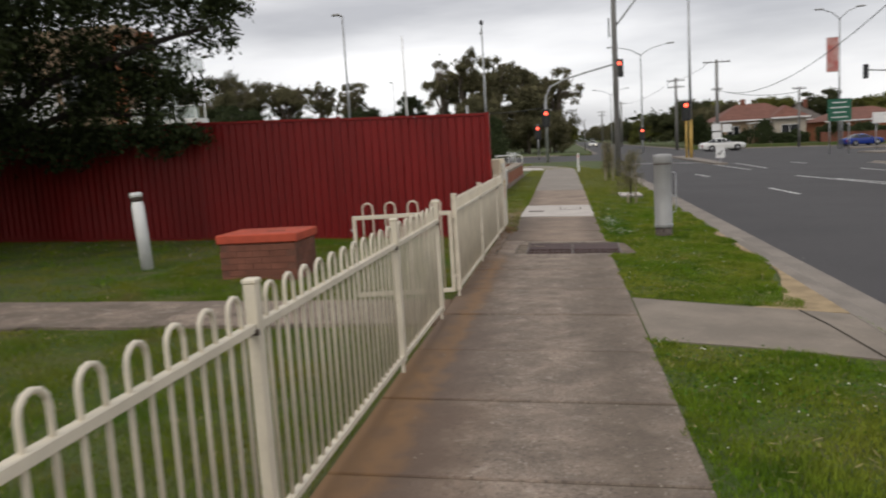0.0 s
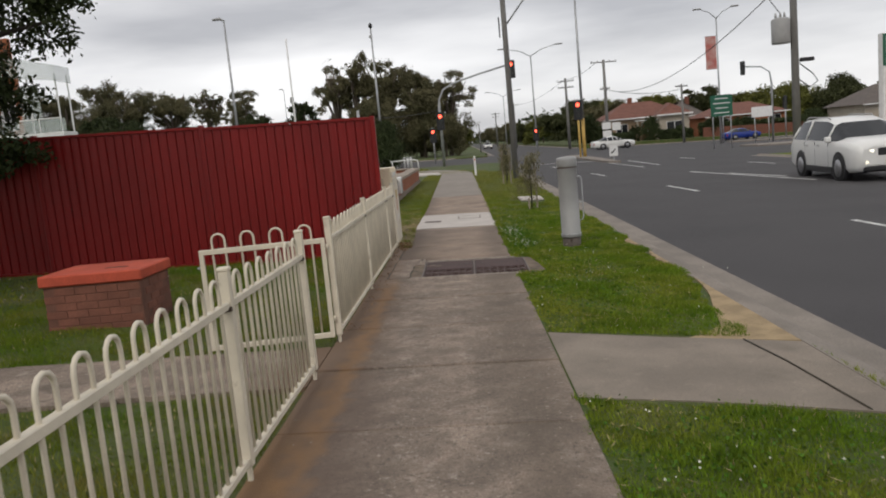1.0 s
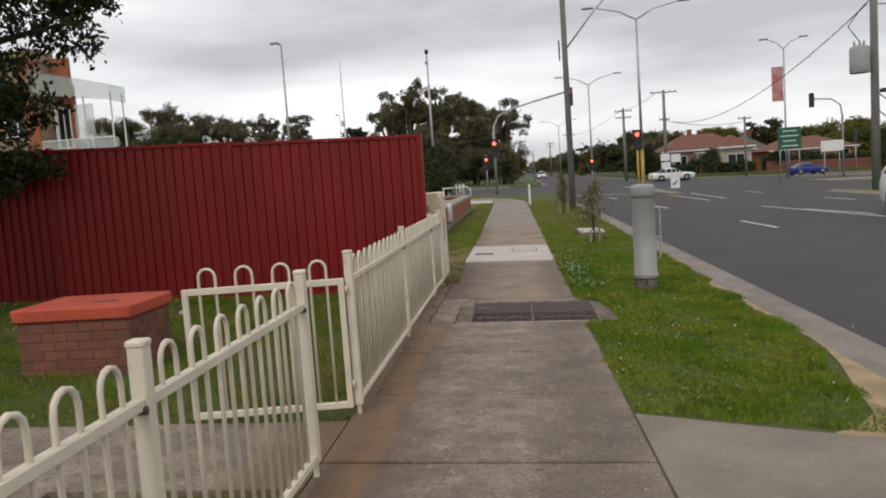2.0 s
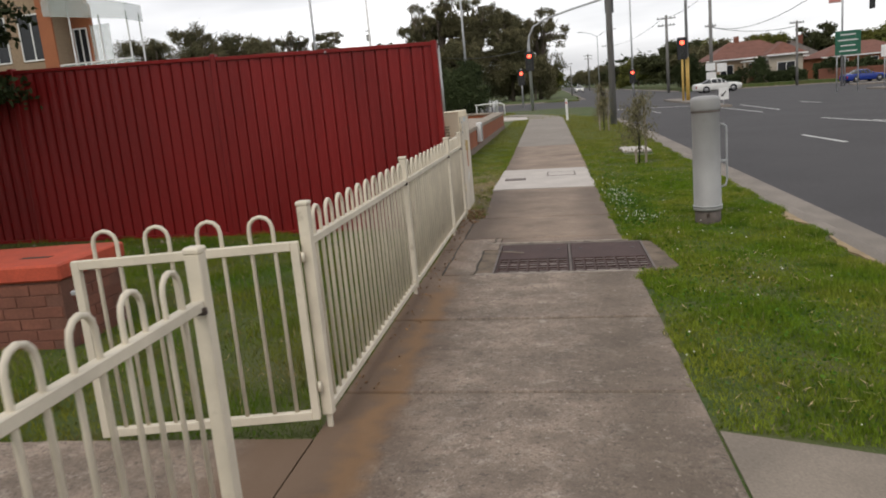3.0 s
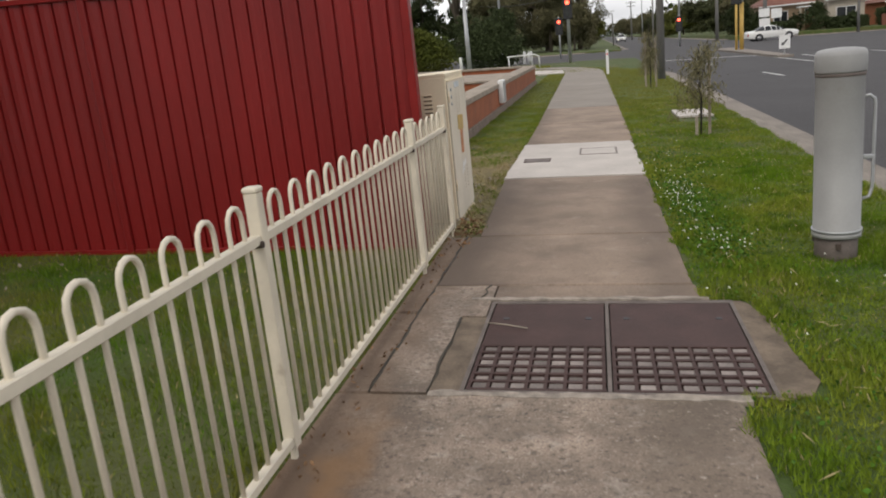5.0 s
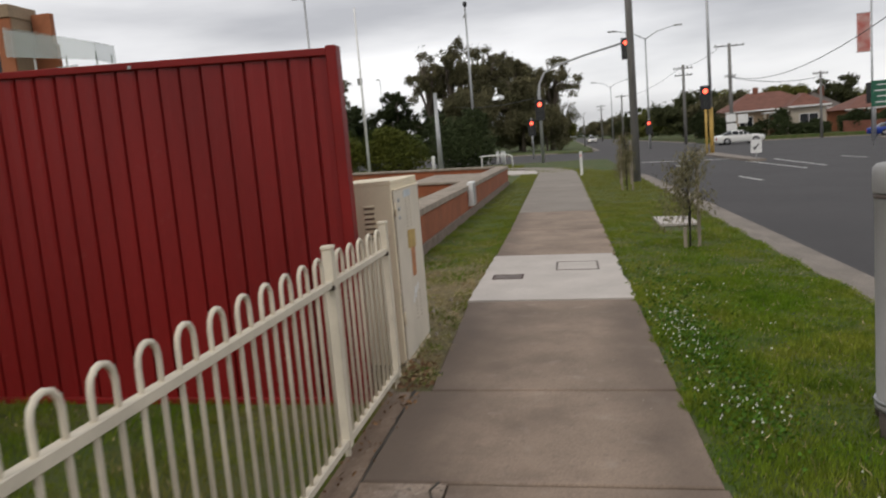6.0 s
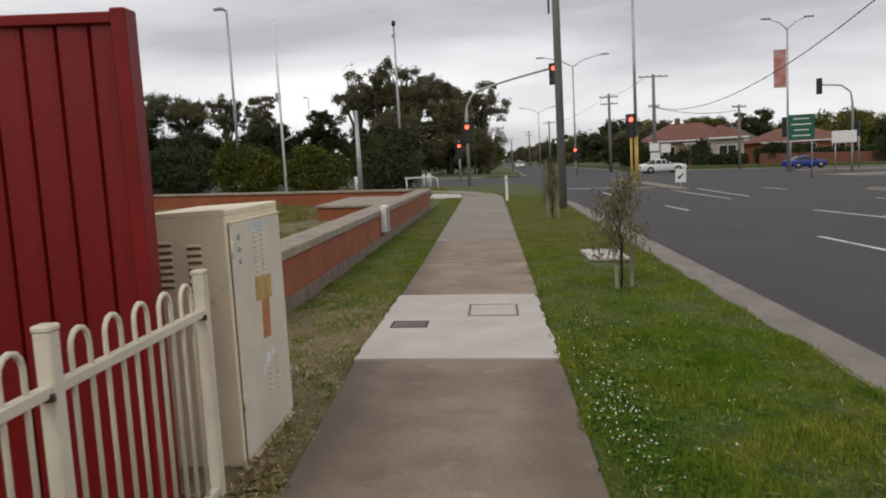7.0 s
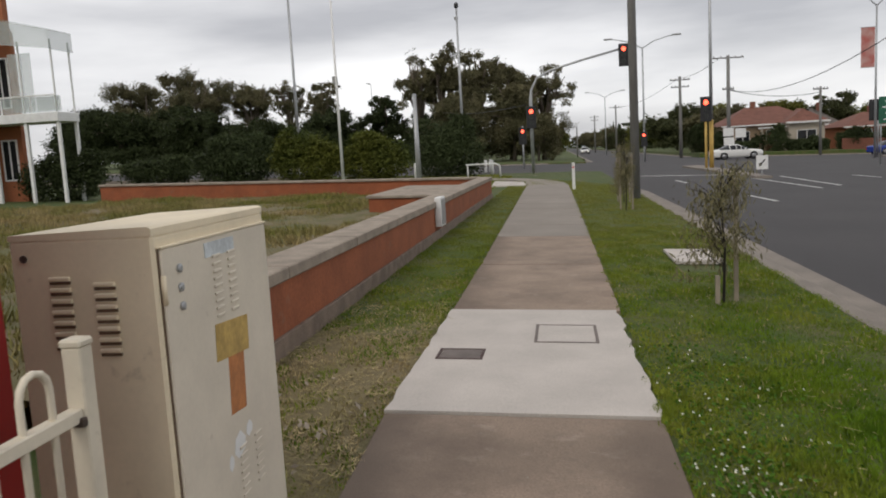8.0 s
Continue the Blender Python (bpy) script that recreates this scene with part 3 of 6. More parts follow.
def slab(y0, y1, material, x0=None, x1=None, top=0.0, tilt=0.0):
    gap = 0.012
    l0, l1 = (path_left(y0 + 0.01), path_left(y1 - 0.01)) if x0 is None else (x0, x0)
    r0, r1 = (path_right(y0), path_right(y1)) if x1 is None else (x1, x1)
    outline = [(l0, y0 + gap), (r0, y0 + gap), (r1, y1 - gap), (l1, y1 - gap)]
    bm = prism(outline, -0.09, top)
    ups = [f for f in bm.faces if f.calc_center_median().z > top - 0.001]
    bmesh.ops.bevel(bm, geom=[e for f in ups for e in f.edges], offset=0.008, segments=1, affect="EDGES")
    return part("slab", bm, material, footpath)


edges = [-11.0, -9.8, -8.6, -7.4, -6.2, -5.0, -3.8, -2.6, -1.4, -0.2, 1.0, 2.2, 3.37, 4.47, 5.6, 6.82, 8.05, 9.3, 10.545]
for i, (a, b) in enumerate(zip(edges, edges[1:])):
    slab(a, b, M_CONC, top=(0.0, 0.003, -0.002, 0.002)[i % 4])
for a, b in ((10.545, 11.6), (11.6, 13.34)):
    slab(a, b, M_CONC, -0.17, -0.022, top=-0.004)
part("slab", prism([(-0.016, 10.556), (0.238, 10.556), (0.238, 11.525), (0.372, 11.525), (0.372, 12.068), (-0.016, 12.068)], -0.09, 0.001), M_CONC, footpath)
slab(11.80, 12.08, M_CONC_PINK, 0.38, 1.55)
slab(12.08, 13.34, M_CONC_PINK, -0.016)
slab(13.34, 15.89, M_CONC_PINK)
rough = random.Random(21)
ragged = [(1.505 - 0.002 * k + rough.uniform(-0.016, 0.02), 15.905 + 2.735 * k / 23) for k in range(24)]
ragged += [(-0.012 + rough.uniform(-0.012, 0.01), 18.64 - 2.735 * k / 15) for k in range(16)]
part("slab", prism(ragged, -0.09, 0.008), M_CONC_NEW, footpath, "pale newer concrete slab")
for a, b in ((18.65, 21.4), (21.4, 24.5)):
    slab(a, b, M_CONC_PINK)
for i in range(9):
    slab(24.5 + 17.2 * i / 9, 24.5 + 17.2 * (i + 1) / 9, M_CONC_FAR)
bend = [(-0.28, 41.7), (1.32, 41.7), (1.1, 44.5), (0.5, 47.0), (-0.6, 49.0), (-2.4, 50.2), (-2.4, 48.6), (-1.1, 47.3), (-0.5, 45.5)]
part("slab", prism(bend, -0.09, 0.0), M_CONC_FAR, footpath)
part("slab", prism([(-1.7, 42.2), (-0.32, 42.0), (-0.55, 45.2), (-1.9, 46.5)], -0.09, 0.006), M_CONC_NEW, footpath)
yard_path = empty("yard_path", label="grey concrete garden path through the gate", category="path", kind="structure")
for i in range(7):
    xa, xb = -0.176 - 1.3 * i, -0.19 - 1.3 * (i + 1)
    ya, yb = 6.5 - 0.04 * i, 6.46 - 0.04 * i
    part("slab", prism([(xb + 0.006, yb - 0.06 * i), (xa - 0.006, ya - 0.06 * i), (xa - 0.006, ya + 1.04), (xb + 0.006, yb + 1.04)], -0.12, -0.012 - 0.004 * i), M_CONC, yard_path)


# ---- the drainage pit with its two lids ----
def drain_pit():
    top = empty("drain_cover", label="brown cast iron pit cover with two half-grated lids", category="drain cover")
    part("surround", prism([(0.245, 10.56), (0.379, 10.56), (0.379, 11.52), (0.245, 11.52)], -0.12, -0.006), M_COLLAR, top)
    part("surround", prism([(0.379, 11.766), (1.711, 11.766), (1.711, 11.795), (0.379, 11.795)], -0.12, -0.005), M_GRATE_HI, top)
    part("surround", prism([(1.711, 10.57), (1.84, 10.62), (1.90, 10.76), (1.86, 11.1), (1.87, 11.4), (1.79, 11.74), (1.75, 11.795), (1.711, 11.795)], -0.12, -0.010), M_COLLAR, top, "brown concrete collar")
    part("sump_floor", box(0.38, 10.57, -0.12, 1.71, 11.766, -0.034), M_CAB_DARK, top)
    bm = bmesh.new()
    add_box(bm, 0.40, 10.58, -0.05, 1.69, 10.60, -0.004)
    add_box(bm, 0.40, 11.745, -0.05, 1.69, 11.765, -0.004)
    add_box(bm, 0.38, 10.58, -0.05, 0.40, 11.765, -0.004)
    add_box(bm, 1.69, 10.58, -0.05, 1.71, 11.765, -0.004)
    add_box(bm, 1.022, 10.60, -0.05, 1.04, 11.745, -0.003)
    part("frame", bm, M_GRATE_HI, top)
    for x0, x1 in ((0.40, 1.022), (1.04, 1.69)):
        lid = part("lid", box(x0 + 0.006, 11.12, -0.03, x1 - 0.006, 11.74, -0.006, 0.003), M_GRATE, top)
        for hx in (x0 + 0.09, x1 - 0.09):
            part("lifting_hole", lathe([(0.018, -0.0075), (0.018, -0.0035)], 10), M_BLACK, lid).matrix_basis = pose(hx, 11.5, 0)
        bars = bmesh.new()
        for k in range(7):
            y = 10.61 + k * 0.084
            add_box(bars, x0 + 0.006, y, -0.03, x1 - 0.006, y + 0.022, -0.007)
        for k in range(8):
            x = x0 + 0.006 + k * (x1 - x0 - 0.03) / 7
            add_box(bars, x, 10.61, -0.03, x + 0.016, 11.12, -0.0085)
        part("grate", bars, M_GRATE, lid)
        cell = None
        for i in range(7):
            for j in range(6):
                cx = x0 + 0.022 + (i + 0.5) * (x1 - x0 - 0.03) / 7
                cy = 10.632 + j * 0.084 + 0.031
                m = pose(cx, cy, -0.0125 - 0.003 * ((i * 3 + j * 5) % 3))
                if cell is None:
                    cell = part("infill", box(-0.034, -0.028, -0.02, 0.034, 0.028, 0), M_PITGREY, lid)
                    cell.matrix_basis = m
                else:
                    again(cell, lid, m=m)
    rng = random.Random(12)
    for ya, yb, deep in ((10.528, 10.558, 0.022), (11.797, 11.822, 0.02)):
        n = 26
        xs = [0.25 + 1.34 * k / n for k in range(n + 1)]
        front = [(x, ya - rng.uniform(0, deep)) for x in xs]
        back = [(x, yb + rng.uniform(-0.004, deep)) for x in xs]
        part("mortar_edge", prism(front + back[::-1], -0.05, 0.0062), M_CONC_EDGE, top, "pale chipped mortar edge")
    part("twig", tube([(0.40, 11.42, 0.0), (0.50, 11.36, 0.012), (0.62, 11.33, 0.004)], 0.004, 5), M_STAKE, top)


drain_pit()


def crack():
    pts = [(0.30, 11.82, 0.001), (0.33, 11.93, 0.001), (0.31, 12.0, 0.001), (0.335, 12.08, 0.001)]
    tagged(link_mesh("slab_crack", tube(pts, 0.006, 5), M_CAB_DARK), "dark crack across the concrete footpath", "crack", kind="structure")

    rng = random.Random(4)
    for x, y0, y1, r in ((-0.019, 10.56, 13.33, 0.012), (0.241, 10.57, 11.5, 0.009)):
        n = int((y1 - y0) / 0.09)
        line = [(x + rng.uniform(-0.008, 0.008), y0 + (y1 - y0) * k / n, -0.003) for k in range(n + 1)]
        radii = [r * rng.uniform(0.35, 1.0) for _ in line]
        tagged(link_mesh("slab_crack", tube(line, radii, 5), M_CAB_DARK), "dark soil-filled joint between concrete slabs", "crack", kind="structure")


crack()


def pit_lid(x0, y0, x1, y1, z, name, label, inner, frame_mat):
    top = empty(name, label=label, category="pit lid")
    bm = bmesh.new()
    w = 0.022
    add_box(bm, x0, y0, z - 0.03, x1, y0 + w, z + 0.003)
    add_box(bm, x0, y1 - w, z - 0.03, x1, y1, z + 0.003)
    add_box(bm, x0, y0 + w, z - 0.03, x0 + w, y1 - w, z + 0.003)
    add_box(bm, x1 - w, y0 + w, z - 0.03, x1, y1 - w, z + 0.003)
    part("frame", bm, frame_mat, top)
    part("lid", box(x0 + w + 0.003, y0 + w + 0.003, z - 0.03, x1 - w - 0.003, y1 - w - 0.003, z + 0.002, 0.002), inner, top)


pit_lid(0.77, 17.46, 1.25, 18.04, 0.009, "pit_lid", "square concrete-filled pit lid in a steel frame", M_CONC_NEW, M_GRATE_HI)
pit_lid(0.10, 16.97, 0.43, 17.25, 0.009, "pit_lid", "small grey iron pit lid set in pale concrete", M_GRATE_HI, M_GRATE)
pit_lid(2.38, 21.5, 2.97, 22.7, 0.012, "pit_lid", "pale concrete pit lid lying in the grass verge", M_CONC_NEW, M_CONC_NEW)


# ---- hoop-top fence ----
FX = -0.142
RAIL_T, RAIL_B, HOOP = 0.875, 0.10, 1.015
PITCH = 0.1022


def hoop_mesh():
    r = PITCH / 2
    pts = [(0, -r, RAIL_B), (0, -r, HOOP - r)]
    pts += [(0, -r * math.cos(a), HOOP - r + r * math.sin(a)) for a in [math.pi * k / 6 for k in range(1, 6)]]
    pts += [(0, r, HOOP - r), (0, r, RAIL_B)]
    return tube(pts, 0.0095, 6)


def fence_post(parent, y, bracket=True, height=1.058):
    """A square post that ends at the bottom rail and stands on a thin spigot."""
    p = part("post", add_box(bmesh.new(), -0.0255, -0.0255, RAIL_B - 0.03, 0.0255, 0.0255, height - 0.02, 0.004), M_FENCE, parent)
    p.matrix_basis = pose(0, y, 0)
    part("post_cap", box(-0.029, -0.029, height - 0.022, 0.029, 0.029, height, 0.006), M_FENCE, p)
    if bracket:
        part("bracket", box(-0.018, -0.044, RAIL_T - 0.027, 0.029, -0.0265, RAIL_T - 0.004, 0.003), M_BRACKET, p, "rust-darkened rail bracket")
    part("foot", box(-0.012, -0.012, -0.045, 0.012, 0.012, RAIL_B - 0.029, 0.002), M_FENCE, p, "thin steel foot")
    return p


def hoop_run(parent, a, b, first):
    """Rails and hoops between posts at a and b along y."""
    part("top_rail", box(-0.018, a + 0.026, RAIL_T - 0.017, 0.018, b - 0.026, RAIL_T + 0.017, 0.003), M_FENCE, parent)
    part("bottom_rail", box(-0.018, a + 0.026, RAIL_B - 0.017, 0.018, b - 0.026, RAIL_B + 0.017, 0.003), M_FENCE, parent)
    n = max(1, round((b - a - 0.13) / (2 * PITCH)))
    step = (b - a - 0.13) / n
    for i in range(n):
        m = pose(0, a + 0.065 + (i + 0.5) * step, 0)
        if first[0] is None:
            first[0] = part("hoop_bar", hoop_mesh(), M_FENCE, parent)
            first[0].matrix_basis = m
        else:
            again(first[0], parent, m=m)


shared_hoop = [None]
fence_a = empty("fence", FX, 0, 0, label="cream-painted steel hoop-top fence beside the footpath", category="fence")
fence_b = empty("fence", FX + 0.058, 0, 0, label="cream-painted steel hoop-top fence running to a cabinet", category="fence")
posts_a = [-9.35, -6.95, -4.55, -2.15, 0.26, 2.65, 5.0, 6.635]
posts_b = [7.65, 9.975, 12.37, 13.49]
fence_a.matrix_basis = pose(FX, 0, 0.037, -0.29)
fence_b.matrix_basis = pose(FX + 0.058, 0, 0.037, -0.29, 0, 0.33)
for f, ps in ((fence_a, posts_a), (fence_b, posts_b)):
    for y in ps:
        fence_post(f, y, y != posts_b[0])
    for a, b in zip(ps, ps[1:]):
        hoop_run(f, a, b, shared_hoop)

gate = empty("gate", FX - 0.012, 7.605, -0.012, 90 + 8.0, label="open cream steel hoop-top gate swung into the yard", category="gate")
part("stile", box(-0.018, 0.0, 0.07, 0.018, 0.036, RAIL_T + 0.02, 0.003), M_FENCE, gate)
part("stile", box(-0.018, 0.965, 0.07, 0.018, 1.0, RAIL_T + 0.02, 0.003), M_FENCE, gate)
part("top_rail", box(-0.018, 0.036, RAIL_T - 0.02, 0.018, 0.965, RAIL_T + 0.02, 0.003), M_FENCE, gate)
part("bottom_rail", box(-0.018, 0.036, 0.07, 0.018, 0.965, 0.11, 0.003), M_FENCE, gate)
for i in range(4):
    again(shared_hoop[0], gate, m=pose(0, 0.156 + 0.228 * i, 0))
part("latch", box(-0.012, 0.985, 0.745, 0.012, 1.025, 0.765, 0.004), M_GALV, gate, "small steel latch")
for z in (0.2, 0.80):
    part("hinge", tube([(0, -0.012, z), (0, -0.012, z + 0.045)], 0.010, 8), M_FENCE, gate, "small painted barrel hinge")


# ---- red steel fence ----
def red_sheet(width, z0, z1):
    """A folded steel sheet: wide pans with narrow ribs, standing in x."""
    bm = bmesh.new()
    n = max(1, round(width / 0.14))
    p = width / n
    prof = []
    for i in range(n):
        x = i * p
        prof += [(x, 0.002), (x + 0.005, 0.020), (x + 0.011, 0.020), (x + 0.024, -0.006), (x + p * 0.5, -0.005), (x + p * 0.82, 0.004)]
    prof.append((width, 0.004))
    rows = [[bm.verts.new((x, y, z)) for x, y in prof] for z in (z0, z1)]
    rows2 = [[bm.verts.new((x, y + 0.006, z)) for x, y in prof] for z in (z0, z1)]
    for i in range(len(prof) - 1):
        bm.faces.new((rows[0][i], rows[0][i + 1], rows[1][i + 1], rows[1][i]))
        bm.faces.new((rows2[0][i + 1], rows2[0][i], rows2[1][i], rows2[1][i + 1]))
    return bm


red_fence = empty("steel_fence", label="tall dark red corrugated steel boundary fence", category="fence")
RPOSTS = [-0.335, -2.995, -5.655, -8.315, -10.955, -13.555]
RTOP = [2.06, 2.075, 2.08, 2.085, 2.09]
for i, (b, a) in enumerate(zip(RPOSTS, RPOSTS[1:])):
    top = RTOP[i]
    s = part("sheet", red_sheet(b - a - 0.02, -0.13, top - 0.02), M_RED, red_fence)
    s.matrix_basis = pose(a + 0.01, 13.385, 0)
    r = part("top_rail", box(a + 0.02, 13.36, top - 0.045, b - 0.02, 13.44, top, 0.005), M_RED_RAIL, red_fence)
    part("bottom_rail", box(a + 0.02, 13.36, -0.14, b - 0.02, 13.44, -0.06, 0.004), M_RED_RAIL, red_fence)
for i, x in enumerate(RPOSTS):
    t = RTOP[min(i, 4)] + (0.02 if i else 0.012)
    part("post", box(x - 0.035, 13.35, -0.16, x + 0.03, 13.45, t, 0.006), M_RED_RAIL if i == 0 else M_RED, red_fence)
part("screw", box(-1.62, 13.352, 2.02, -1.60, 13.359, 2.04), M_GALV, red_fence)
side = part("side_sheet", red_sheet(9.0, -0.13, 2.04), M_RED, red_fence)
side.matrix_basis = pose(-13.6, 4.4, 0, 0, 0, 90)


# ---- meter cabinet at the fence end ----
def cabinet():
    top = empty("utility_cabinet", label="weathered beige steel utility cabinet with louvred door", category="cabinet")
    part("body", box(-0.685, 13.94, -0.03, -0.213, 14.80, 1.215, 0.008), M_CAB, top)
    bm = bmesh.new()
    prof = [(-0.6845, 1.2135), (-0.2135, 1.2135), (-0.2135, 1.236), (-0.226, 1.243), (-0.6845, 1.232)]
    lo = [bm.verts.new((x, 13.9405, z)) for x, z in prof]
    hi = [bm.verts.new((x, 14.7995, z)) for x, z in prof]
    bm.faces.new(lo)
    bm.faces.new(hi[::-1])
    for i in range(5):
        bm.faces.new((lo[(i + 1) % 5], lo[i], hi[i], hi[(i + 1) % 5]))
    part("lid", bm, M_CAB, top)
    part("plinth", box(-0.695, 13.93, -0.09, -0.20, 14.81, -0.03, 0.006), M_CAB, top)
    door = part("door", box(-0.2125, 13.965, 0.0, -0.200, 14.785, 1.172, 0.004), M_CAB_DOOR, top, "pale door with louvres and torn stickers")
    part("door_gap", box(-0.2135, 13.958, 0.0, -0.2095, 13.9655, 1.172), M_SLOT, top, "dark rusty door gap")
    part("drip_edge", box(-0.2135, 13.958, 1.172, -0.196, 14.79, 1.180, 0.002), M_CAB, top)
    # louvres pressed out of the near side panel
    lv = None
    for col in (0, 1):
        for k in range(7):
            m = pose(-0.520 + 0.145 * col, 13.937, 0.885 + 0.034 * k - (0.02 if col else 0))
            if lv is None:
                b2 = bmesh.new()
                add_box(b2, -0.035, -0.012, 0.0, 0.035, 0.0, 0.014, 0.003)
                lv = part("louvre", b2, M_CAB, top)
                # No opening is cut; a dark strip stands for the shade below.
                slot0 = part("louvre_slot", box(-0.034, -0.006, -0.010, 0.034, -0.001, 0.0), M_SLOT, lv)
                lv.matrix_basis = m
            else:
                o = again(lv, top, m=m)
                s = new("louvre_slot", slot0.data)
                s.parent = o
    dl = None
    for yy in (14.32, 14.44):
        for k in range(9):
            m = pose(-0.200, yy, 0.89 + 0.026 * k)
            if dl is None:
                dl = part("louvre", box(0.0, -0.03, 0.0, 0.007, 0.03, 0.011, 0.002), M_CAB_DOOR, door)
                dl.matrix_basis = m
            else:
                again(dl, door, m=m)
    for yy in (14.40, 14.54):
        for k in range(7):
            again(dl, door, m=pose(-0.200, yy, 0.20 + 0.03 * k))
    part("label_plate", box(-0.2005, 14.24, 1.105, -0.197, 14.47, 1.155), M_STICK_W, door, "small pale blue label")
    part("sticker", prism([(0, 0), (0.002, 0), (0.002, 0.27), (0, 0.27)], 0, 0.13), M_STICK_Y, door, "torn yellow sticker").matrix_basis = pose(-0.2005, 14.26, 0.74, -4)
    part("sticker", prism([(0, 0), (0.002, 0), (0.002, 0.13), (0, 0.13)], 0, 0.24), M_STICK_O, door, "torn orange sticker").matrix_basis = pose(-0.2008, 14.335, 0.525, -4)
    for yy, z, w, h in ((14.38, 0.40, 0.05, 0.05), (14.47, 0.43, 0.03, 0.03), (14.30, 0.36, 0.02, 0.03)):
        part("scuff", prism([(-w, -h * 0.4), (-w * 0.3, -h), (w * 0.8, -h * 0.5), (w, h * 0.3), (w * 0.2, h), (-w * 0.7, h * 0.6)], 0, 0.0015), M_WHITE, door, "pale scraped paint").matrix_basis = Matrix.Translation((-0.2003, yy, z)) @ Euler((radians(90), 0, radians(90))).to_matrix().to_4x4()
    for z in (1.10, 1.04, 0.98):
        part("lock", lathe([(0.014, 0), (0.014, 0.008), (0.006, 0.010)], 10), M_GALV, door).matrix_basis = pose(-0.2005, 14.06, z, 0, 90, 0)
    for z in (0.25, 1.0):
        part("hinge", tube([(-0.203, 13.968, z), (-0.203, 13.968, z + 0.09)], 0.009, 6), M_CAB, door)
    part("bolt", lathe([(0.012, 0), (0.012, 0.006)], 8), M_BRACKET, top).matrix_basis = pose(-0.635, 13.938, 1.16, 90, 0, 0)


cabinet()


# ---- grey vent pillar in the verge ----
def pillar():
    x, y = 2.472, 12.72
    top = empty("vent_pillar", x, y, 0, label="grey cylindrical steel vent pillar standing in grass", category="utility pillar")
    part("base", lathe([(0.120, -0.14), (0.132, 0.02), (0.132, 0.10), (0.12, 0.12)], 10), M_GRATE_HI, top, "dark rusty base")
    part("barrel", lathe([(0.146, 0.115), (0.146, 0.14), (0.139, 0.145), (0.139, 1.14), (0.142, 1.145)], 32), M_GREY, top)
    part("cap", lathe([(0.143, 1.14), (0.147, 1.15), (0.147, 1.24), (0.142, 1.262), (0.128, 1.275), (0.08, 1.284), (0.02, 1.288)], 32), M_GREY, top)
    part("seam", lathe([(0.1395, 1.118), (0.142, 1.12), (0.142, 1.138), (0.1395, 1.14)], 32), M_GRATE_HI, top, "darker brown seam under the cap")
    part("band", lathe([(0.149, 0.15), (0.149, 0.165)], 32), M_GALV, top)
    part("pipe", tube([(0.13, -0.02, 0.985), (0.165, -0.02, 0.99), (0.192, -0.02, 0.965), (0.196, -0.02, 0.93), (0.196, -0.02, 0.42), (0.18, -0.02, 0.36), (0.13, -0.02, 0.345)], 0.011, 8), M_GALV, top, "thin bent conduit")
    part("clip", box(0.135, -0.035, 0.60, 0.205, -0.005, 0.625, 0.003), M_GALV, top)
    for a in (20, 140, 260):
        part("bolt", box(-0.015, -0.02, 0.0, 0.015, 0.02, 0.04, 0.003), M_BRACKET, top).matrix_basis = pose(0.132 * math.cos(radians(a)), 0.132 * math.sin(radians(a)), 0.05)


pillar()


# ---- yard: brick box and bollard ----
def brick_box():
    """A squat brick enclosure with a painted top."""
    x0, x1, y0, y1 = -3.36, -2.35, 9.0, 9.74
    z0, top = -0.10, 0.395
    thing = empty("brick_plinth", label="low brick plinth with an orange-red painted slab top", category="plinth")
    part("core", box(x0 + 0.004, y0 + 0.004, z0, x1 - 0.004, y1 - 0.004, top), M_MORTAR, thing)
    b = bmesh.new()
    add_box(b, x0 - 0.03, y0 - 0.03, top, x1 + 0.03, y1 + 0.03, top + 0.115, 0.014)
    part("top_slab", b, M_BOX_TOP, thing, "orange-red painted slab")
    part("slot", box(x0 + 0.55, y0 + 0.25, top + 0.112, x0 + 0.78, y0 + 0.30, top + 0.118), M_CAB_DARK, thing)
    lx, lz, gap = 0.222, 0.0795, 0.008
    bl = part("brick", box(0, 0, 0, lx - gap, 0.03, lz - gap, 0.003), M_BRICK_D, thing)
    first = True
    for r in range(6):
        z = z0 + 0.005 + r * lz
        shift = (r % 2) * lx / 2
        for face in ("front", "back"):
            for k in range(-1, 7):
                xa = x0 + k * lx + shift
                if xa < x0 - 0.001 or xa + lx - gap > x1 + 0.02:
                    continue
                m = pose(xa, y0 - 0.003, z) if face == "front" else pose(xa, y1 - 0.027, z)
                if first:
                    bl.matrix_basis, first = m, False
                else:
                    again(bl, thing, m=m)
        for xx, rz in ((x0 + 0.027, 90), (x1 + 0.003, 90)):
            for k in range(-1, 4):
                ya = y0 + k * lx + lx / 2 - shift
                if ya < y0 + 0.02 or ya + lx - gap > y1 - 0.02:
                    continue
                again(bl, thing, m=pose(xx, ya, z, 0, 0, rz))


brick_box()


def bollard():
    t = empty("bollard", -4.88, 9.85, -0.08, label="white-painted round timber bollard with a grooved head", category="bollard")
    t.matrix_basis = pose(-4.88, 9.85, -0.08, 0, -3.0, 0)
    part("shaft", lathe([(0.085, 0), (0.085, 0.92), (0.075, 0.93), (0.075, 0.98)], 16), M_WHITE, t)
    part("band", lathe([(0.078, 0.97), (0.078, 1.04)], 16), M_BRACKET, t, "dark band")
    part("head", lathe([(0.085, 1.03), (0.088, 1.07), (0.080, 1.095), (0.05, 1.10)], 16), M_WHITE, t)


bollard()


